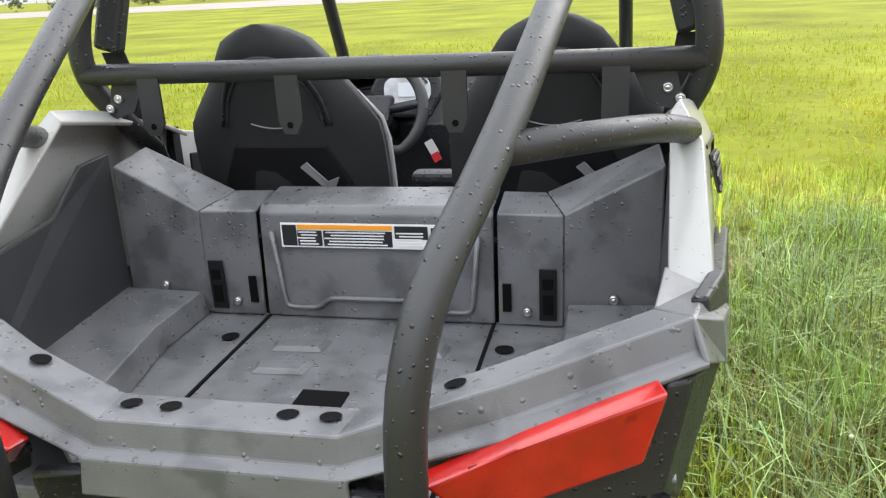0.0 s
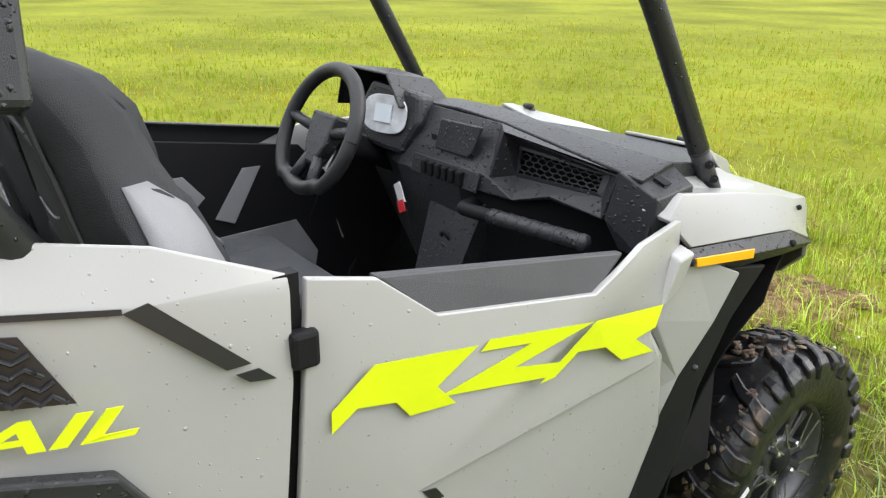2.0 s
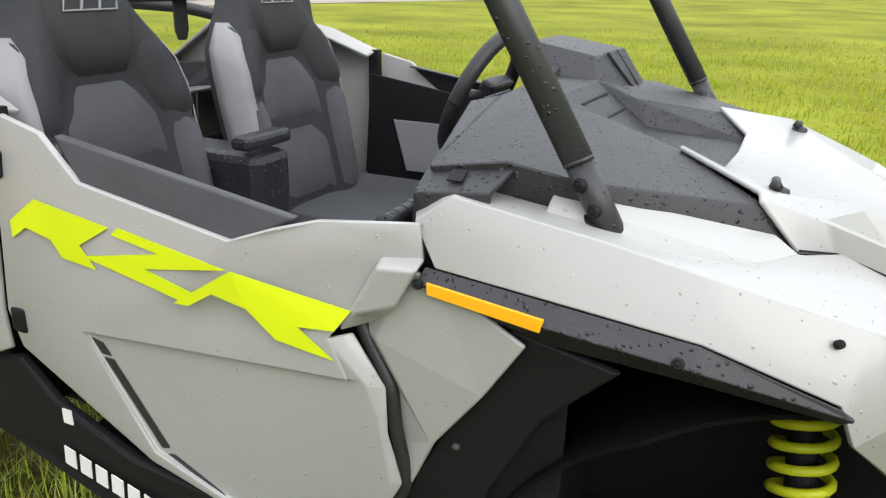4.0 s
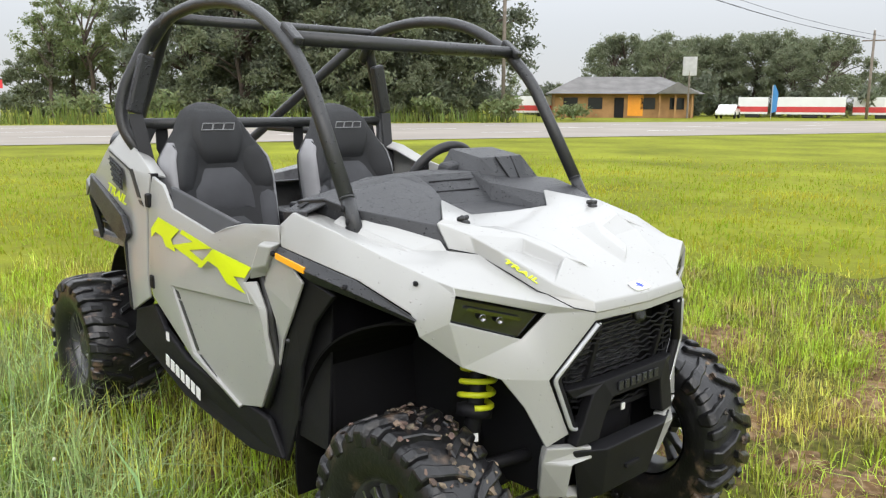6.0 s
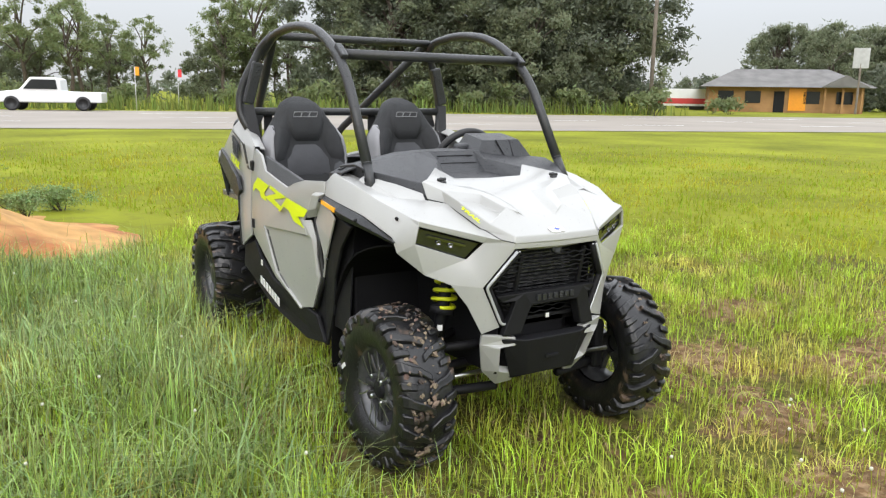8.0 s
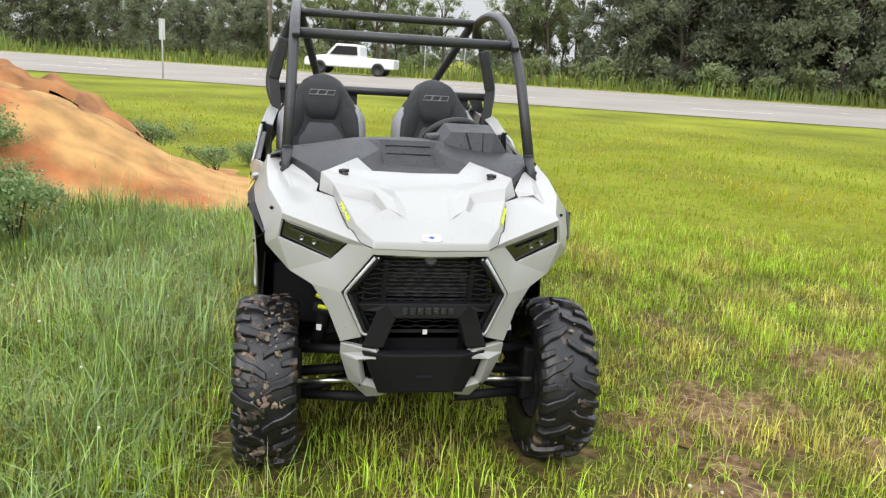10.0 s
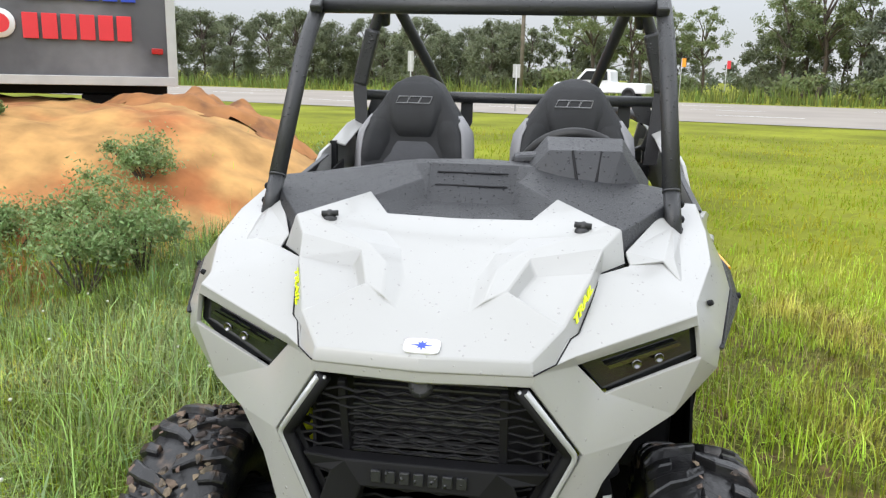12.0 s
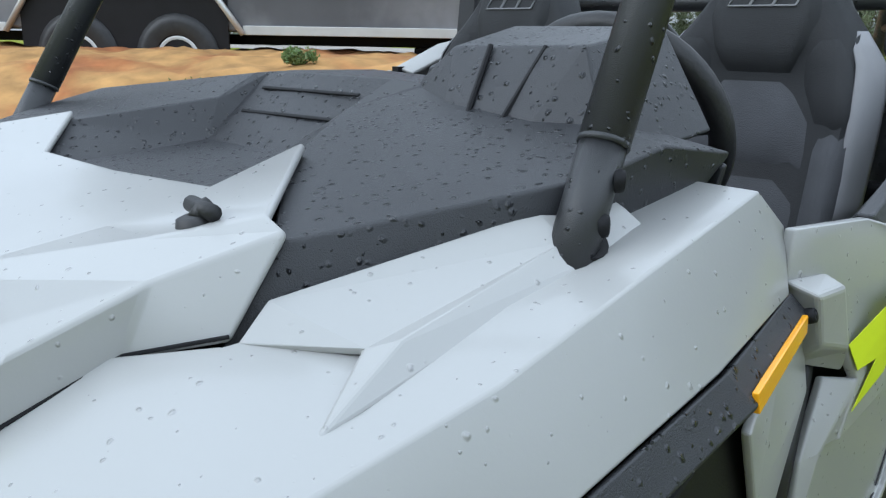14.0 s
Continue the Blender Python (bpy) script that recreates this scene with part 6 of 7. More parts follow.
def grass(name, count, x0, x1, y0, y1, height, width, seed, mat, keep, label, lean=0.5, clump=0.0):
    """Tapered blades as one mesh; keep(x, y) gives the chance that a blade stands there."""
    g = np.random.default_rng(seed)
    x, y = g.uniform(x0, x1, count), g.uniform(y0, y1, count)
    if clump:
        seeds = g.uniform((x0, y0), (x1, y1), (int(count / 14), 2))
        pick = g.integers(0, len(seeds), count)
        on = g.random(count) < 0.75
        ox, oy = g.normal(0, clump, count), g.normal(0, clump, count)
        x = np.where(on, seeds[pick, 0] + ox, x)
        y = np.where(on, seeds[pick, 1] + oy, y)
        outward = np.where(on, np.arctan2(oy, ox) + g.normal(0, 0.7, count), g.uniform(0, 2 * np.pi, count))
        tuft = np.where(on, g.uniform(0.6, 1.35, len(seeds))[pick], 0.7)
    else:
        outward, tuft = g.uniform(0, 2 * np.pi, count), np.ones(count)
    ok = g.random(count) < keep(x, y)
    x, y, outward, tuft = x[ok], y[ok], outward[ok], tuft[ok]
    n_ = len(x)
    z = np.array([max(0.0, mound_height(a, b_) - 0.03) if -1.5 < a < 15 and -11 < b_ < 5 else 0.0 for a, b_ in zip(x, y)])
    h = height * tuft * g.uniform(0.45, 1.25, n_) * (0.30 + 0.75 * field(x, y, 0.55, 3) + 0.65 * field(x, y, 0.16, 4))
    a, bend = outward, np.abs(g.normal(0, lean, n_)) * h
    wx, wy = np.cos(a + np.pi / 2) * width * g.uniform(0.6, 1.4, n_) / 2, np.sin(a + np.pi / 2) * width / 2
    dx, dy = np.cos(a) * bend, np.sin(a) * bend
    P = np.empty((n_, 5, 3))
    for i, (up, out, wide) in enumerate(((0, 0, 1), (0, 0, -1), (0.55, 0.3, 0.8), (0.55, 0.3, -0.8), (1.0, 1.0, 0))):
        P[:, i, 0], P[:, i, 1], P[:, i, 2] = x + dx * out + wx * wide, y + dy * out + wy * wide, z + (h * up - (0.25 * bend if i == 4 else 0)) - (0.01 if up == 0 else 0)
    base = 5 * np.arange(n_)[:, None]
    tris = (base[:, :, None] + np.array([[0, 1, 3], [0, 3, 2], [2, 3, 4]])[None]).reshape(-1, 3)
    data = bpy.data.meshes.new(name)
    data.vertices.add(5 * n_)
    data.vertices.foreach_set("co", P.reshape(-1))
    data.loops.add(tris.size)
    data.loops.foreach_set("vertex_index", tris.reshape(-1))
    data.polygons.add(len(tris))
    data.polygons.foreach_set("loop_start", np.arange(0, tris.size, 3))
    data.materials.append(mat)
    data.update()
    return tagged(new(name, data), label, "grass", kind="stuff")


def under_wheels(x, y):
    hit = np.zeros(len(x), bool)
    for wx, wy in ((0.52, 1.0), (-0.52, 1.0), (0.5, -1.0), (-0.5, -1.0)):
        hit |= (np.abs(x - wx) < 0.16) & (np.abs(y - wy) < 0.20)
    return hit


def clay(x, y):
    d, a = (x - 3.1) * 0.518 - (y + 3.9) * 0.855, (x - 3.1) * 0.855 + (y + 3.9) * 0.518
    return (a > -3.2) & (a < 10.5) & (d > -1.9) & (d < 4.5) & (d > -1.9 + 0.5 * np.maximum(0, -a - 1.5))


def bare(x, y):
    k_ = np.ones(len(x))
    for cx, cy, r in SOILS:
        k_ = np.minimum(k_, 0.42 + np.clip(np.hypot(x - cx, (y - cy) / 0.75) / r, 0, 1.6) ** 2)
    return np.clip(k_, 0, 1)


def near_keep(x, y):
    return bare(x, y) * ~under_wheels(x, y) * np.where(clay(x, y), 0.003, 1.0) * np.clip((4.7 + 0.5 * np.sin(4 * np.arctan2(y, x)) - np.hypot(x, y)) / 1.8, 0, 1)


def lush(x, y):
    """Taller growth along the vehicle's right side."""
    return near_keep(x, y) * np.clip((x - 0.35) * 1.6, 0, 1) * np.clip((3.0 - y) * 0.6, 0, 1)


def worn(x, y):
    """Thin, clumped growth on the trodden ground before the vehicle."""
    patchy = np.clip(2.4 * (0.6 * field(x, y, 0.42, 1) + 0.4 * field(x, y, 0.13, 2)) - 0.45, 0.34, 1)
    trodden = np.clip((-0.25 - x) * 1.6, 0.25, 1) * np.clip((y + 0.6) * 1.2, 0.35, 1)
    return near_keep(x, y) * (1 - trodden * (1 - patchy))


def dry(x, y):
    return near_keep(x, y) / np.maximum(bare(x, y), 0.05) * (0.42 + 0.58 * (1 - bare(x, y)))


grass("short_grass", 300000, -4.9, 4.9, -4.9, 4.9, 0.105, 0.0042, 1, BLADE, worn, "short yellow-green field grass in tufts", 0.65, 0.045)
grass("tall_grass", 95000, 0.2, 4.6, -4.2, 3.4, 0.215, 0.0036, 2, TALLBLADE, lambda x, y: lush(x, y) * (0.35 + 0.9 * field(x, y, 0.3, 6)), "tall seeding grass beside the vehicle", 0.85, 0.06)
grass("weed_leaves", 34000, 0.8, 4.2, -2.6, 3.0, 0.16, 0.008, 7, WEED, lambda x, y: lush(x, y) * (0.5 + 0.5 * np.sin(x * 2.1 + 1.0) * np.cos(y * 1.7)), "blue-green leafy weeds in the tall grass", 0.9, 0.09)
grass("dry_grass", 46000, -4.5, 5.0, -4.5, 5.0, 0.10, 0.0034, 3, STRAW, dry, "dry straw-coloured grass stems", 1.0, 0.05)
grass("field_grass", 240000, -18, 18, -18, 18, 0.085, 0.012, 4, FIELDBLADE, lambda x, y: np.where(clay(x, y), 0.0, 1.0) * np.clip((np.hypot(x, y) - 2.6) / 1.8, 0, 1) * np.clip(1.7 - np.hypot(x, y) / 11, 0, 1), "mown field grass", 1.1, 0.16)


# ---------------------------------------------------------------- trees
def leaves(centres, size, count, g):
    """Small leaf sprays scattered round centres with their radii, thinning outwards."""
    c = g.integers(0, len(centres), count)
    cen = np.array([q[:3] for q in centres])[c]
    rad = np.array([q[3] for q in centres])[c]
    d = g.normal(0, 1, (count, 3))
    d /= np.linalg.norm(d, axis=1)[:, None]
    p = cen + d * (rad * np.minimum(1.5, np.abs(g.normal(0.55, 0.38, count))))[:, None] * np.array([1, 1, 0.8])
    u = g.normal(0, 1, (count, 3))
    u /= np.linalg.norm(u, axis=1)[:, None]
    w = np.cross(u, g.normal(0, 1, (count, 3)))
    w /= np.linalg.norm(w, axis=1)[:, None]
    s = (size * g.uniform(0.5, 1.3, count))[:, None]
    v = np.stack([p - u * s, p + w * s * 0.8, p + u * s], 1).reshape(-1, 3)
    return v, np.arange(3 * count).reshape(-1, 3)


def tree(name, height, spread, seed, mat, label, count, size=0.16, low=0.1, clumps=70, fine=0.2):
    """A tapered trunk, limbs and a crown of leaf sprays in many clumps over an uneven dome."""
    g = np.random.default_rng(seed)
    ob = thing(name, label, "tree", "trees behind the highway")
    bm = bmesh.new()
    trunk = [Vector((0.25 * math.sin(i * 0.9 + seed), 0.25 * math.cos(i * 1.1 + seed), height * 0.8 * i / 6)) - Vector((0.25 * math.sin(seed), 0.25 * math.cos(seed), 0)) for i in range(7)]
    tube(trunk, 0.1, 8, bm, radii=[height * 0.022 * (1 - 0.13 * i) for i in range(7)])
    centres = []
    lobes = [(g.uniform(0, 2 * math.pi), g.uniform(0.75, 1.1)) for i in range(5)]
    for i in range(clumps):
        up, a = g.random() ** 0.8, g.uniform(0, 2 * math.pi)
        lobe = 0.72 + 0.28 * max(math.cos(a - la) * lw for la, lw in lobes)
        out = spread * math.sqrt(max(0.0, 1 - (2 * up - 0.85) ** 2 / 1.4)) * lobe * g.uniform(0.45, 1.0) ** 0.6
        p1 = Vector((math.cos(a) * out, math.sin(a) * out, height * (low + (0.97 - low) * up) * g.uniform(0.94, 1.03)))
        centres.append((p1.x, p1.y, p1.z, spread * fine * g.uniform(0.7, 1.4)))
        if i % 4 == 0:
            p0 = Vector((0, 0, p1.z * 0.7))
            tube([p0, p0.lerp(p1, 0.5) + Vector((0, 0, 0.03 * height)), p1], 0.05, 5, bm, radii=[height * 0.009, height * 0.006, height * 0.003])
    part("trunk", bm, BARK, ob)
    v, f = leaves(centres, size, count, g)
    v[:, 2] = np.maximum(v[:, 2], 0.05)
    data = bpy.data.meshes.new("crown")
    data.from_pydata(v.tolist(), [], f.tolist())
    data.materials.append(mat)
    crown = new("crown", data)
    crown.parent = ob
    return ob


def polar(yaw, dist):
    """A place as seen from the vehicle: degrees to the left of ahead, metres."""
    return -math.sin(radians(yaw)) * dist, math.cos(radians(yaw)) * dist


KINDS = [tree("tree", 14, 4.4, 11, LEAF, "tall dense dark green tree behind the highway", 24000, 0.17, 0.04, 90, 0.20),
         tree("tree", 9, 4.4, 12, LEAFMID, "broad dark green tree behind the highway", 17000, 0.16, 0.05, 90, 0.17),
         tree("tree", 11, 3.4, 13, LEAFLIGHT, "thin-crowned green tree behind the highway", 6500, 0.15, 0.35, 40, 0.17),
         tree("tree", 7, 3.4, 14, LEAFMID, "low rounded green tree behind the highway", 10000, 0.16, 0.04, 60, 0.18)]
PLACES = [(3, 161.2, 77, 0.95), (2, 163.6, 75, 1.05), (3, 164.2, 76, 1.0), (3, 166.4, 78, 0.85), (3, 158.9, 80, 0.7), (2, 162.8, 72, 1.0), (2, 160.2, 74, 0.85), (2, 165.0, 73, 0.85), (2, 170.3, 74, 0.7)]
g = random.Random(5)
# kind, yaw range, distance, count
for kind, y0, y1, dist, count, scale in ((0, 135.5, 156.5, 66, 12, 1.25), (1, 136, 157, 62, 8, 1.1), (2, 171.5, 180, 76, 5, 0.85), (3, 171, 180, 82, 4, 0.8), (3, 181, 199, 80, 10, 0.85), (1, 183, 198, 84, 5, 0.75),
                                     (1, 111, 126.5, 106, 13, 1.05), (3, 97, 112, 124, 8, 0.9), (1, 198, 216, 88, 8, 0.9), (3, 128, 133, 100, 2, 0.6), (3, 40, 90, 150, 5, 0.9), (3, -30, 40, 150, 5, 0.9)):
    for i in range(count):
        yaw = y0 + (y1 - y0) * (i + g.uniform(0.2, 0.8)) / count
        PLACES.append((kind, yaw, dist * g.uniform(0.93, 1.07), scale * g.uniform(0.85, 1.15)))
used = set()
for kind, yaw, dist, sc in PLACES:
    x, y = polar(yaw, dist)
    m = Matrix.Translation((x, y, 0)) @ Matrix.Rotation(g.uniform(0, 6.28), 4, "Z")
    ob = KINDS[kind]
    if kind in used:
        ob = copy_thing(ob, m)
    else:
        used.add(kind)
        ob.matrix_basis = m
    ob.scale = (sc, sc, sc)


def bush(name, x, y, r, h, seed, mat, label, count=900, size=0.10, z=0.0, category="bush"):
    g_ = np.random.default_rng(seed)
    ob = thing(name, label, category)
    ob.location = (x, y, z)
    cs = [(g_.normal(0, r * 0.4), g_.normal(0, r * 0.4), h * g_.uniform(0.3, 0.8), r * g_.uniform(0.25, 0.5)) for _ in range(14)]
    for c in cs[:7]:
        bm = bmesh.new()
        tube([Vector((c[0] * 0.2, c[1] * 0.2, -0.03)), Vector(c[:3])], 0.02, 5, bm, radii=[0.012 * r + 0.004, 0.003])
        part("stem", bm, BARK, ob)
    v, f = leaves(cs, size, count, g_)
    v[:, 2] = np.maximum(v[:, 2], 0.0)
    data = bpy.data.meshes.new("foliage")
    data.from_pydata(v.tolist(), [], f.tolist())
    data.materials.append(mat)
    fo = new("foliage", data)
    fo.parent = ob
    return ob


for i, (yaw, dist, r, h) in enumerate(((133, 55, 1.6, 2.2), (139, 56, 1.5, 2.0), (150, 54, 1.8, 2.2), (159, 55, 1.7, 2.3), (164, 58, 2.0, 2.0), (172, 62, 1.6, 1.8), (128, 66, 1.5, 1.6), (180, 62, 1.8, 2.2), (147, 55, 1.2, 1.5), (144, 58, 1.9, 2.6))):
    x, y = polar(yaw, dist)
    bush("roadside_bush", x, y, r, h, 40 + i, LEAFLIGHT, "light green bush on the far verge", 700, 0.22)
g2 = np.random.default_rng(9)
cs = []
for i in range(420):
    yaw = g2.uniform(92, 236)
    x, y = polar(yaw, g2.uniform(96, 125))
    h = (2.2 + 2.6 * abs(math.sin(yaw * 0.31)) + 1.5 * abs(math.sin(yaw * 0.83))) * (0.55 if 157 < yaw < 200 else 0.8)
    cs.append((x, y, g2.uniform(0.2, 1.0) * h, g2.uniform(0.9, 1.8)))
for i in range(330):
    yaw = g2.uniform(-48, 96)
    x, y = polar(yaw, g2.uniform(135, 165))
    cs.append((x, y, g2.uniform(0.1, 1.0) * (3.6 + 2.4 * abs(math.sin(yaw * 0.27)) + 1.6 * abs(math.sin(yaw * 0.71))), g2.uniform(1.4, 2.4)))
v, f = leaves(cs, 0.42, 80000, g2)
data = bpy.data.meshes.new("far_woods")
data.from_pydata(v.tolist(), [], f.tolist())
data.materials.append(LEAF)
tagged(new("far_woods", data), "dark belt of woods far beyond the highway", "woods", kind="stuff")
grass("verge_weeds", 42000, -44, 40, -75, -18, 1.05, 0.08, 6, VERGE, lambda x, y: np.where((y < road_edge(x, -50.5)) & (y > road_edge(x, -57)), 0.3 + 0.7 * field(x, y, 2.5, 8), 0.0), "rough uncut weeds on the far verge", 0.5)

# weeds on the clay bank
for i, (x, y, r, h) in enumerate(((2.55, -2.0, 0.42, 0.52), (2.2, -1.75, 0.34, 0.45), (3.0, -1.75, 0.34, 0.26), (3.35, -1.75, 0.2, 0.16), (2.65, -2.65, 0.30, 0.28), (2.35, -1.4, 0.36, 0.42), (4.2, -2.0, 0.16, 0.13), (4.1, -2.9, 0.14, 0.12), (1.3, -5.0, 0.28, 0.22), (0.9, -5.9, 0.35, 0.25), (2.9, -1.1, 0.34, 0.26), (1.95, -5.0, 0.40, 0.25))):
    bush("weed_clump", x, y, r, h, 70 + i, WEED, "leafy green weed clump on the clay bank", 3600, 0.016, mound_height(x, y), "weed")

# ---------------------------------------------------------------- enclosed trailer on the bank
TR = Matrix.Translation((3.46, -4.745, 0.0)) @ Matrix.Rotation(math.atan2(0.518, 0.855), 4, "Z") @ Matrix.Scale(1.2, 4)   # x along its side, y towards the vehicle
trailer = thing("enclosed_trailer", "grey enclosed trailer with pale metal trim, parked on the clay bank", "trailer")
trailer.matrix_basis = TR
TZ = 0.93
part("body", box(3.0, -1.1, TZ + 1.12, 6.0, 2.2, 2.2), TRAILERSKIN, trailer, "grey printed trailer wall", bevel=0.02)
part("bottom_rail", box(1.0, 0.012, TZ + 0.03, 2.0, 0.03, 0.07), TRAILERTRIM, trailer, bevel=0.004)
part("bottom_rail", box(5.0, 0.012, TZ + 0.03, 2.0, 0.03, 0.07), TRAILERTRIM, trailer, bevel=0.004)
part("corner_post", box(0.02, 0.0, TZ + 1.12, 0.07, 0.05, 2.24), TRAILERTRIM, trailer, bevel=0.006)
part("roof_rail", box(3.0, 0.0, TZ + 2.22, 6.0, 0.05, 0.08), TRAILERTRIM, trailer, bevel=0.006)
part("marker_lamp", box(0.13, 0.022, TZ + 0.26, 0.085, 0.02, 0.045), REDLENS, trailer, "red trailer marker lamp", bevel=0.006)
part("chassis", box(3.0, -1.1, TZ - 0.04, 5.9, 1.6, 0.08), DARK, trailer, bevel=0.01)
part("rear_jack", box(0.55, -0.30, TZ - 0.22, 0.30, 0.12, 0.28), DARK, trailer, bevel=0.01)
arch = rounded([(2.0, 0.03, TZ + 0.0), (2.25, 0.03, TZ + 0.34), (3.75, 0.03, TZ + 0.34), (4.0, 0.03, TZ + 0.0)], 0.12, 4)
part("wheel_arch_trim", tube(arch, 0.025, 8), TRAILERTRIM, trailer, smooth=True)
part("wheel_well", box(3.0, 0.0, TZ + 0.10, 1.75, 0.02, 0.44), DARK, trailer)
for x in (2.55, 3.40):
    tw = part("wheel", lathe([(0.19, -0.08), (0.28, -0.10), (0.35, -0.08), (0.355, 0), (0.35, 0.08), (0.28, 0.10), (0.19, 0.08)], 28, pose(x, -0.06, TZ - 0.20, 90)), RUBBER, trailer, "black trailer tyre with a pale rim", smooth=True)
    part("rim", lathe([(0.19, -0.06), (0.17, -0.085), (0.12, -0.04), (0.05, -0.06), (0.0001, -0.06)], 24, pose(x, -0.06, TZ - 0.20, 90)), TRAILERTRIM, tw, smooth=True)
# dealer marks on the side as plain coloured blocks
for i in range(6):
    part("sign_block", box(0.36 + i * 0.128, 0.022, TZ + 0.42, 0.104, 0.016, 0.185), REDINK, trailer, "red raised sign block", bevel=0.004)
part("sign_disc", lathe([(0.0001, 0.02), (0.10, 0.02), (0.105, 0.012), (0.105, 0.0)], 24, pose(1.20, 0.012, TZ + 0.43, -90)), WHITEDECAL, trailer, "white sign disc", smooth=True)
part("sign_disc_mark", lathe([(0.0001, 0.024), (0.068, 0.024), (0.068, 0.015)], 20, pose(1.20, 0.012, TZ + 0.43, -90)), REDINK, trailer)
for i in range(6):
    part("sign_block", box(0.32 + i * 0.128, 0.022, TZ + 0.70, 0.104, 0.016, 0.17), BLUEINK, trailer, "blue raised sign block", bevel=0.004)
for x, w in ((1.95, 0.45), (1.58, 0.18)):
    part("graphic_panel", box(x, 0.012, TZ + 0.62, w, 0.004, 0.42), material("pale_graphic", (0.28, 0.28, 0.29), 0.4, vary=0.1), trailer)

# ---------------------------------------------------------------- beyond the highway
hx, hy = polar(125.2, 88)
house = thing("house", "low tan house with a grey hipped roof beyond the highway", "house")
house.matrix_basis = Matrix.Translation((hx, hy, 0)) @ Matrix.Rotation(radians(125.2 - 180 + 8), 4, "Z")
part("wall", box(0, 0, 1.3, 14.5, 8, 2.6), BRICKTAN, house, "tan house wall")
part("roof", sheet([(-8.2, -5, 2.5), (8.2, -5, 2.5), (8.2, 5, 2.5), (-8.2, 5, 2.5), (-4.5, 0, 4.4), (4.5, 0, 4.4)], [(0, 1, 5, 4), (1, 2, 5), (2, 3, 4, 5), (3, 0, 4), (3, 2, 1, 0)], (0, 0, 1)), ROOF, house, "grey hipped roof")
for x in (-6.9, -5.2, -3.6):
    part("porch_post", box(x, 4.7, 1.25, 0.18, 0.18, 2.5), BRICKTAN, house)
part("porch_gable", sheet([(-7.4, 5.3, 2.6), (-3.2, 5.3, 2.6), (-5.3, 5.3, 3.7), (-7.4, 2.0, 2.6), (-3.2, 2.0, 2.6), (-5.3, 2.0, 3.7)], [(0, 1, 2), (0, 2, 5, 3), (2, 1, 4, 5)], (0, 0.5, 1)), ROOF, house, "grey gable over the porch", thick=0.12)
for sgn in (1, -1):
    for x in (-5.5, -2.5, 3.0, 5.6):
        part("window", box(x, sgn * 4.02, 1.5, 1.5, 0.08, 1.2), GLASSDARK, house)
    part("door", box(0.5, sgn * 4.02, 1.05, 1.0, 0.08, 2.1), DARK, house)
    part("porch_panel", box(-1.2, sgn * 4.03, 1.3, 1.6, 0.06, 2.2), ORANGE, house, "orange porch wall")


def pole(name, yaw, dist, h, r, mat, label, category):
    x, y = polar(yaw, dist)
    ob = thing(name, label, category)
    ob.location = (x, y, 0)
    part("post", tube([Vector((0, 0, -0.2)), Vector((0, 0, h * 0.5)), Vector((0, 0, h))], r, 10, radii=[r, r * 0.9, r * 0.75]), mat, ob, smooth=True)
    return ob


for yaw, dist, h in ((133.4, 58, 16), (109.2, 92, 9), (183.0, 60, 14)):
    p = pole("utility_pole", yaw, dist, h, 0.16, WOODPOLE, "tall weathered utility pole by the highway", "utility pole")
    part("cross_arm", box(0, 0, h - 1.0, 2.2, 0.12, 0.14, Matrix.Rotation(radians(yaw), 4, "Z")), WOODPOLE, p, bevel=0.01)
    part("insulator", lathe([(0.05, 0), (0.08, 0.08), (0.04, 0.16), (0.0001, 0.18)], 10, pose(0, 0, h)), SIGNGREY, p, smooth=True)
ends = [Vector((*polar(109.2, 92), 8.1)), Vector((*polar(133.4, 58), 15.1)), Vector((*polar(183.0, 60), 13.1)), Vector((*polar(215.0, 85), 14.0))]
for a, b_ in zip(ends, ends[1:]):
    wire = thing("power_line", "thin dark power lines strung between the poles", "power line")
    for off in (-0.9, 0.0, 0.9):
        part("wire", tube([a.lerp(b_, t / 10) + Vector((0, off, -4 * 1.2 * (t / 10) * (1 - t / 10) + 0.3 * abs(off))) for t in range(11)], 0.018, 5), DARK, wire)
for yaw, dist, h, hh, ww in ((191.5, 28, 2.15, 0.75, 0.22), (183.3, 28, 1.75, 0.5, 0.28)):
    p = pole("road_sign", yaw, dist, h, 0.03, SIGNGREY, "grey backs of a road sign on a post", "road sign")
    part("sign_plate", box(0, 0, h - hh / 2, ww, 0.02, hh, Matrix.Rotation(radians(yaw), 4, "Z")), SIGNGREY, p, "plain sign back", bevel=0.006)
for yaw, dist, col in ((171.5, 48, ORANGE), (168.5, 52, REDINK)):
    p = pole("flag_pole", yaw, dist, 2.6, 0.03, SIGNGREY, "small bright flag on a thin pole", "flag")
    part("flag", box(0.12, 0, 2.35, 0.26, 0.02, 0.5, Matrix.Rotation(radians(yaw), 4, "Z")), col, p)
x, y = polar(120.4, 84)
board = thing("roadside_sign", "pale square sign board on a tall pole beside the house", "sign")
board.location = (x, y, 0)
part("post", tube([Vector((0, 0, -0.2)), Vector((0, 0, 4.8))], 0.11, 8), WOODPOLE, board)
part("sign_plate", box(0, 0, 5.3, 1.4, 0.2, 1.9, Matrix.Rotation(radians(120.4), 4, "Z")), SIGNGREY, board, "pale sign board", bevel=0.02)
x, y = polar(114.9, 84)
ban = thing("feather_banner", "tall blue feather banner beyond the highway", "banner")
ban.location = (x, y, 0)
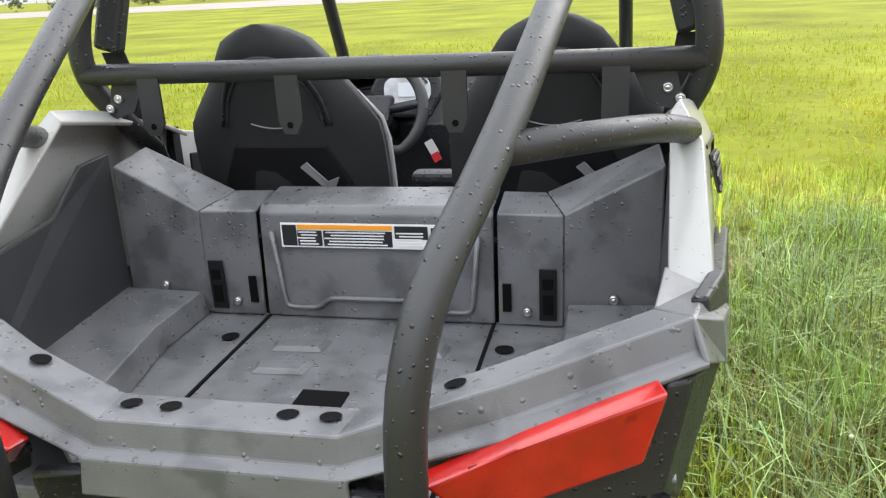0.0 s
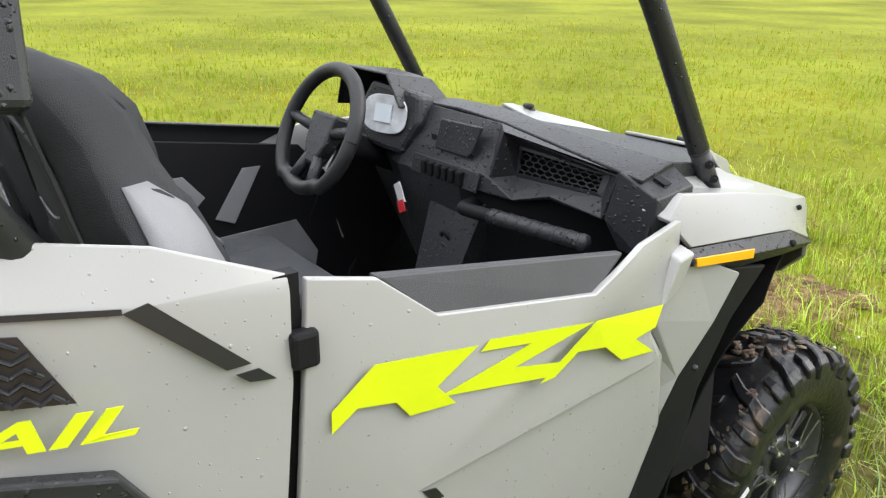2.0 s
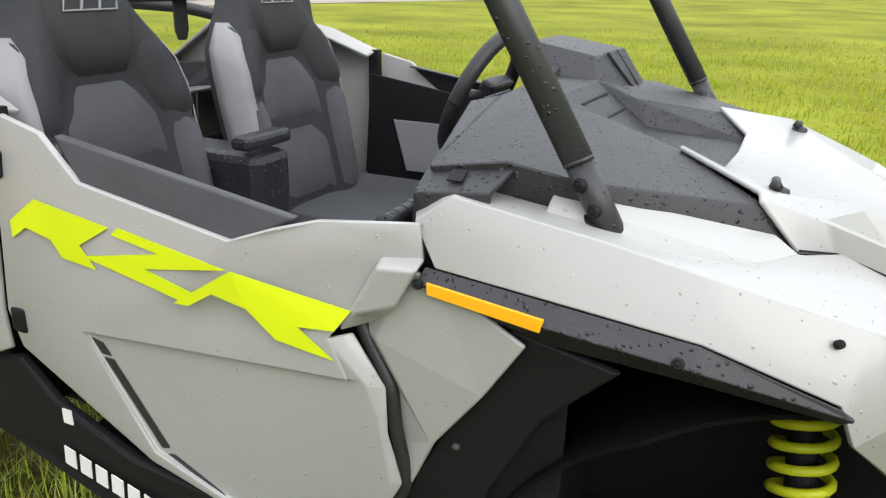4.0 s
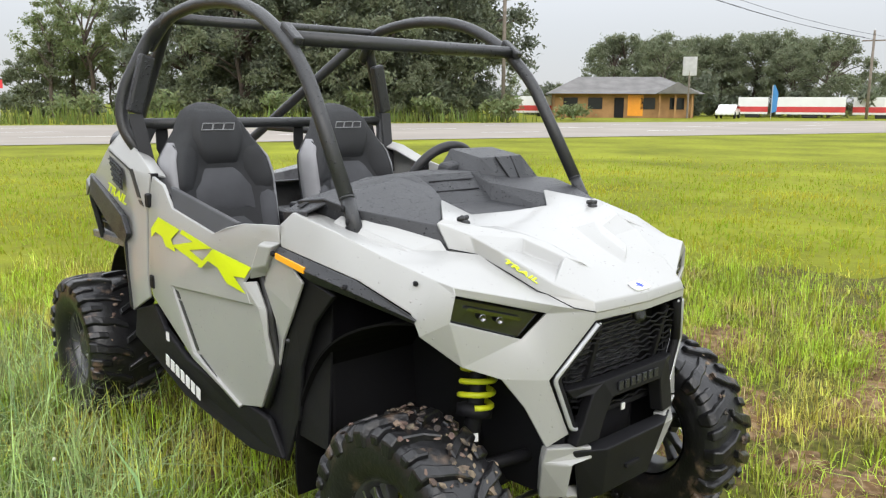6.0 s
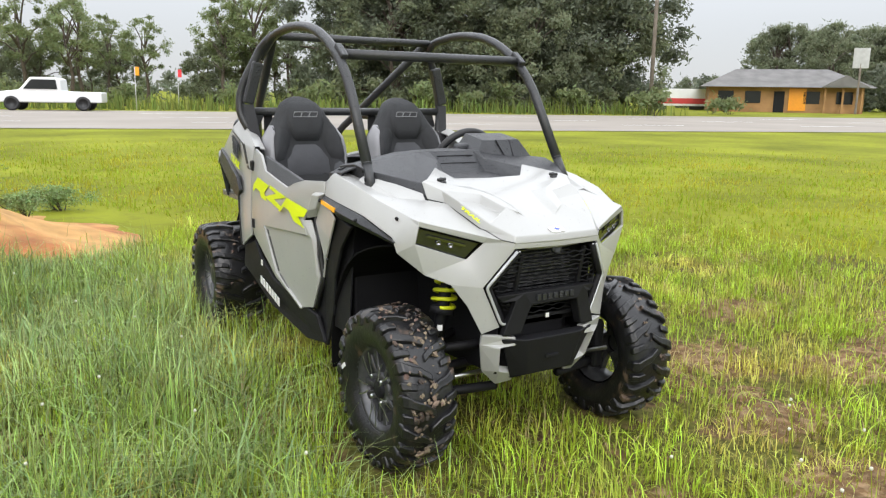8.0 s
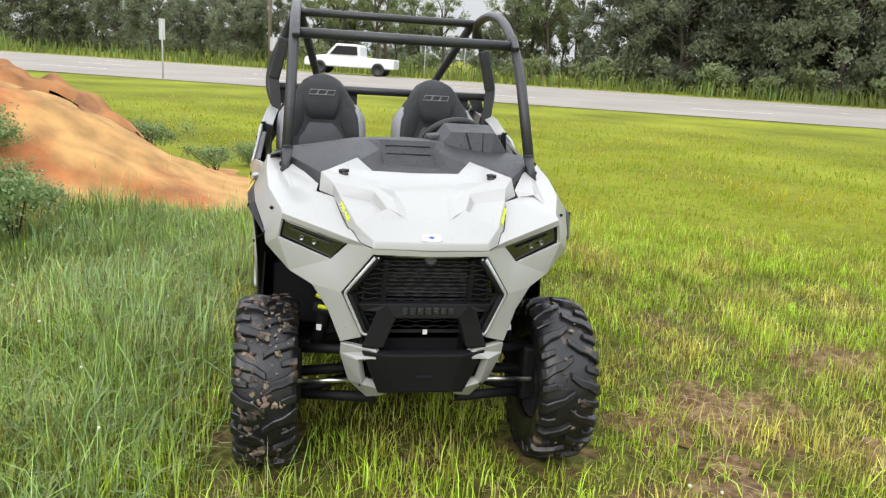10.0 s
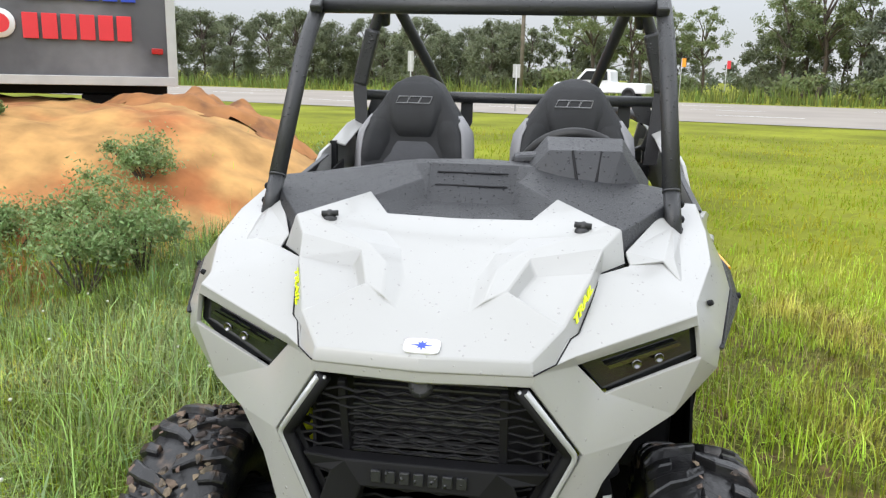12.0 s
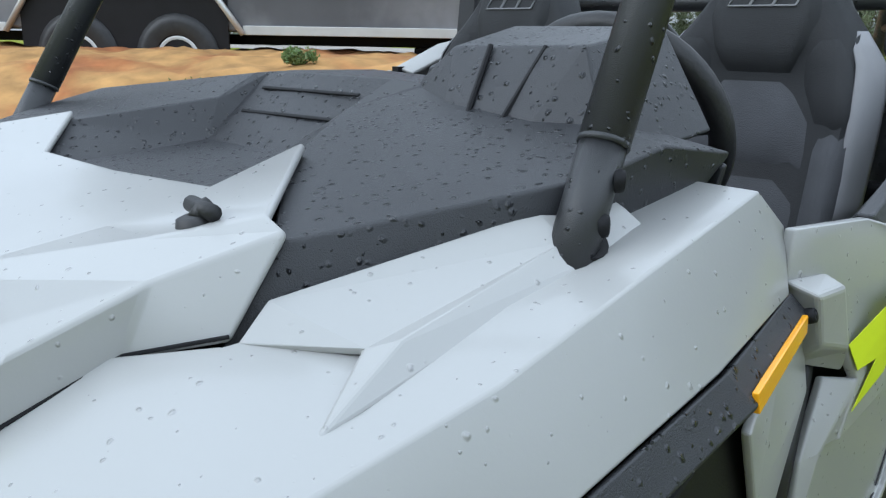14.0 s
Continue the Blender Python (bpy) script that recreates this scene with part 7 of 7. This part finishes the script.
part("post", tube([Vector((0, 0, 0)), Vector((0, 0, 3.4))], 0.04, 8), SIGNGREY, ban)
part("banner", prism([(-0.05, 0.6), (0.5, 0.8), (0.55, 2.6), (0.2, 3.4), (-0.05, 3.3)], 0.03, pose(0, 0, 0, 90, 0, 117)), material("blue_banner", (0.05, 0.22, 0.5), 0.7, vary=0.1), ban)
for yaw, dist, w in ((133.2, 92, 4.6), (130.6, 92, 3.8), (116.2, 97, 3.2), (112.6, 96, 7.0), (108.3, 98, 6.0)):
    x, y = polar(yaw, dist)
    tr = thing("rental_trailer", "red and white box trailer parked beyond the highway", "trailer", "red and white trailers")
    tr.matrix_basis = Matrix.Translation((x, y, 0)) @ Matrix.Rotation(radians(yaw), 4, "Z")
    part("body", box(0, 0, 1.35, w, 2.2, 1.9), WHITEPAINT, tr, "white trailer box", bevel=0.03)
    part("stripe", box(0, 0, 0.95, w + 0.02, 2.24, 0.6), REDWHITE, tr, "red stripe")
    part("axle", box(0, 0, 0.3, 1.6, 2.0, 0.6), RUBBER, tr, bevel=0.1)


def vehicle(kind, yaw, dist, heading, paint, label):
    x, y = polar(yaw, dist)
    ob = thing("pickup_truck" if kind == "pickup" else "car", label, "pickup" if kind == "pickup" else "car")
    ob.matrix_basis = Matrix.Translation((x, y, 0.02)) @ Matrix.Rotation(heading, 4, "Z")
    if kind == "pickup":
        side = [(-2.85, 0.45), (-2.85, 1.05), (-0.75, 1.08), (-0.70, 1.75), (-0.45, 1.85), (0.85, 1.85), (1.45, 1.15), (2.65, 1.02), (2.85, 0.85), (2.85, 0.45)]
        glass = [(-0.55, 1.2), (-0.5, 1.72), (0.75, 1.72), (1.2, 1.2)]
        wheels, wr = (-1.85, 1.85), 0.40
    else:
        side = [(-2.35, 0.35), (-2.35, 0.85), (-1.7, 0.98), (-0.95, 1.40), (0.35, 1.43), (1.15, 1.0), (2.1, 0.85), (2.35, 0.65), (2.35, 0.35)]
        glass = [(-1.35, 1.02), (-0.85, 1.35), (0.3, 1.37), (0.9, 1.02)]
        wheels, wr = (-1.4, 1.45), 0.33
    part("body", prism(side, 1.84, pose(0, -0.92, 0, 90)), paint, ob, "painted body", bevel=0.09, segments=3)
    for sgn in (1, -1):
        part("window", prism(glass, 0.02, pose(0, -0.935 if sgn > 0 else 0.955, 0, 90)), GLASSDARK, ob)
        for wx in wheels:
            part("wheel", lathe([(0.0001, 0.05), (wr * 0.6, 0.06), (wr * 0.62, 0.10), (wr, 0.08), (wr, -0.12), (0.0001, -0.12)], 22, pose(wx, -sgn * 0.90, wr, 90 * sgn)), RUBBER, ob, smooth=True)
    return ob


ROADWAY = math.atan2(-0.31, 1)
vehicle("pickup", 177.0, 47.5, ROADWAY, WHITEPAINT, "white crew-cab pickup on the highway")
vehicle("car", 117.7, 86, radians(20), WHITEPAINT, "white car parked beside the tan house")

# white clover heads in the tall grass
g3 = np.random.default_rng(31)
for i in range(38):
    x, y = (g3.uniform(0.9, 2.4), g3.uniform(-1.6, 1.9)) if i < 26 else (g3.uniform(-0.9, 0.3), g3.uniform(1.5, 2.3))
    h = g3.uniform(0.16, 0.30)
    cl = thing("clover_flower", "small white clover head on a thin stem in the grass", "flower", "clover flowers")
    cl.location = (x, y, 0)
    part("stem", tube([Vector((0, 0, -0.01)), Vector((0.01, 0.01, h * 0.6)), Vector((0.02, 0.0, h))], 0.0012, 4), BLADE, cl)
    part("head", lathe([(0.0001, h - 0.006), (0.004, h - 0.003), (0.0055, h + 0.001), (0.004, h + 0.005), (0.0001, h + 0.006)], 8, pose(0.02, 0, 0)), CLOVER, cl, smooth=True)
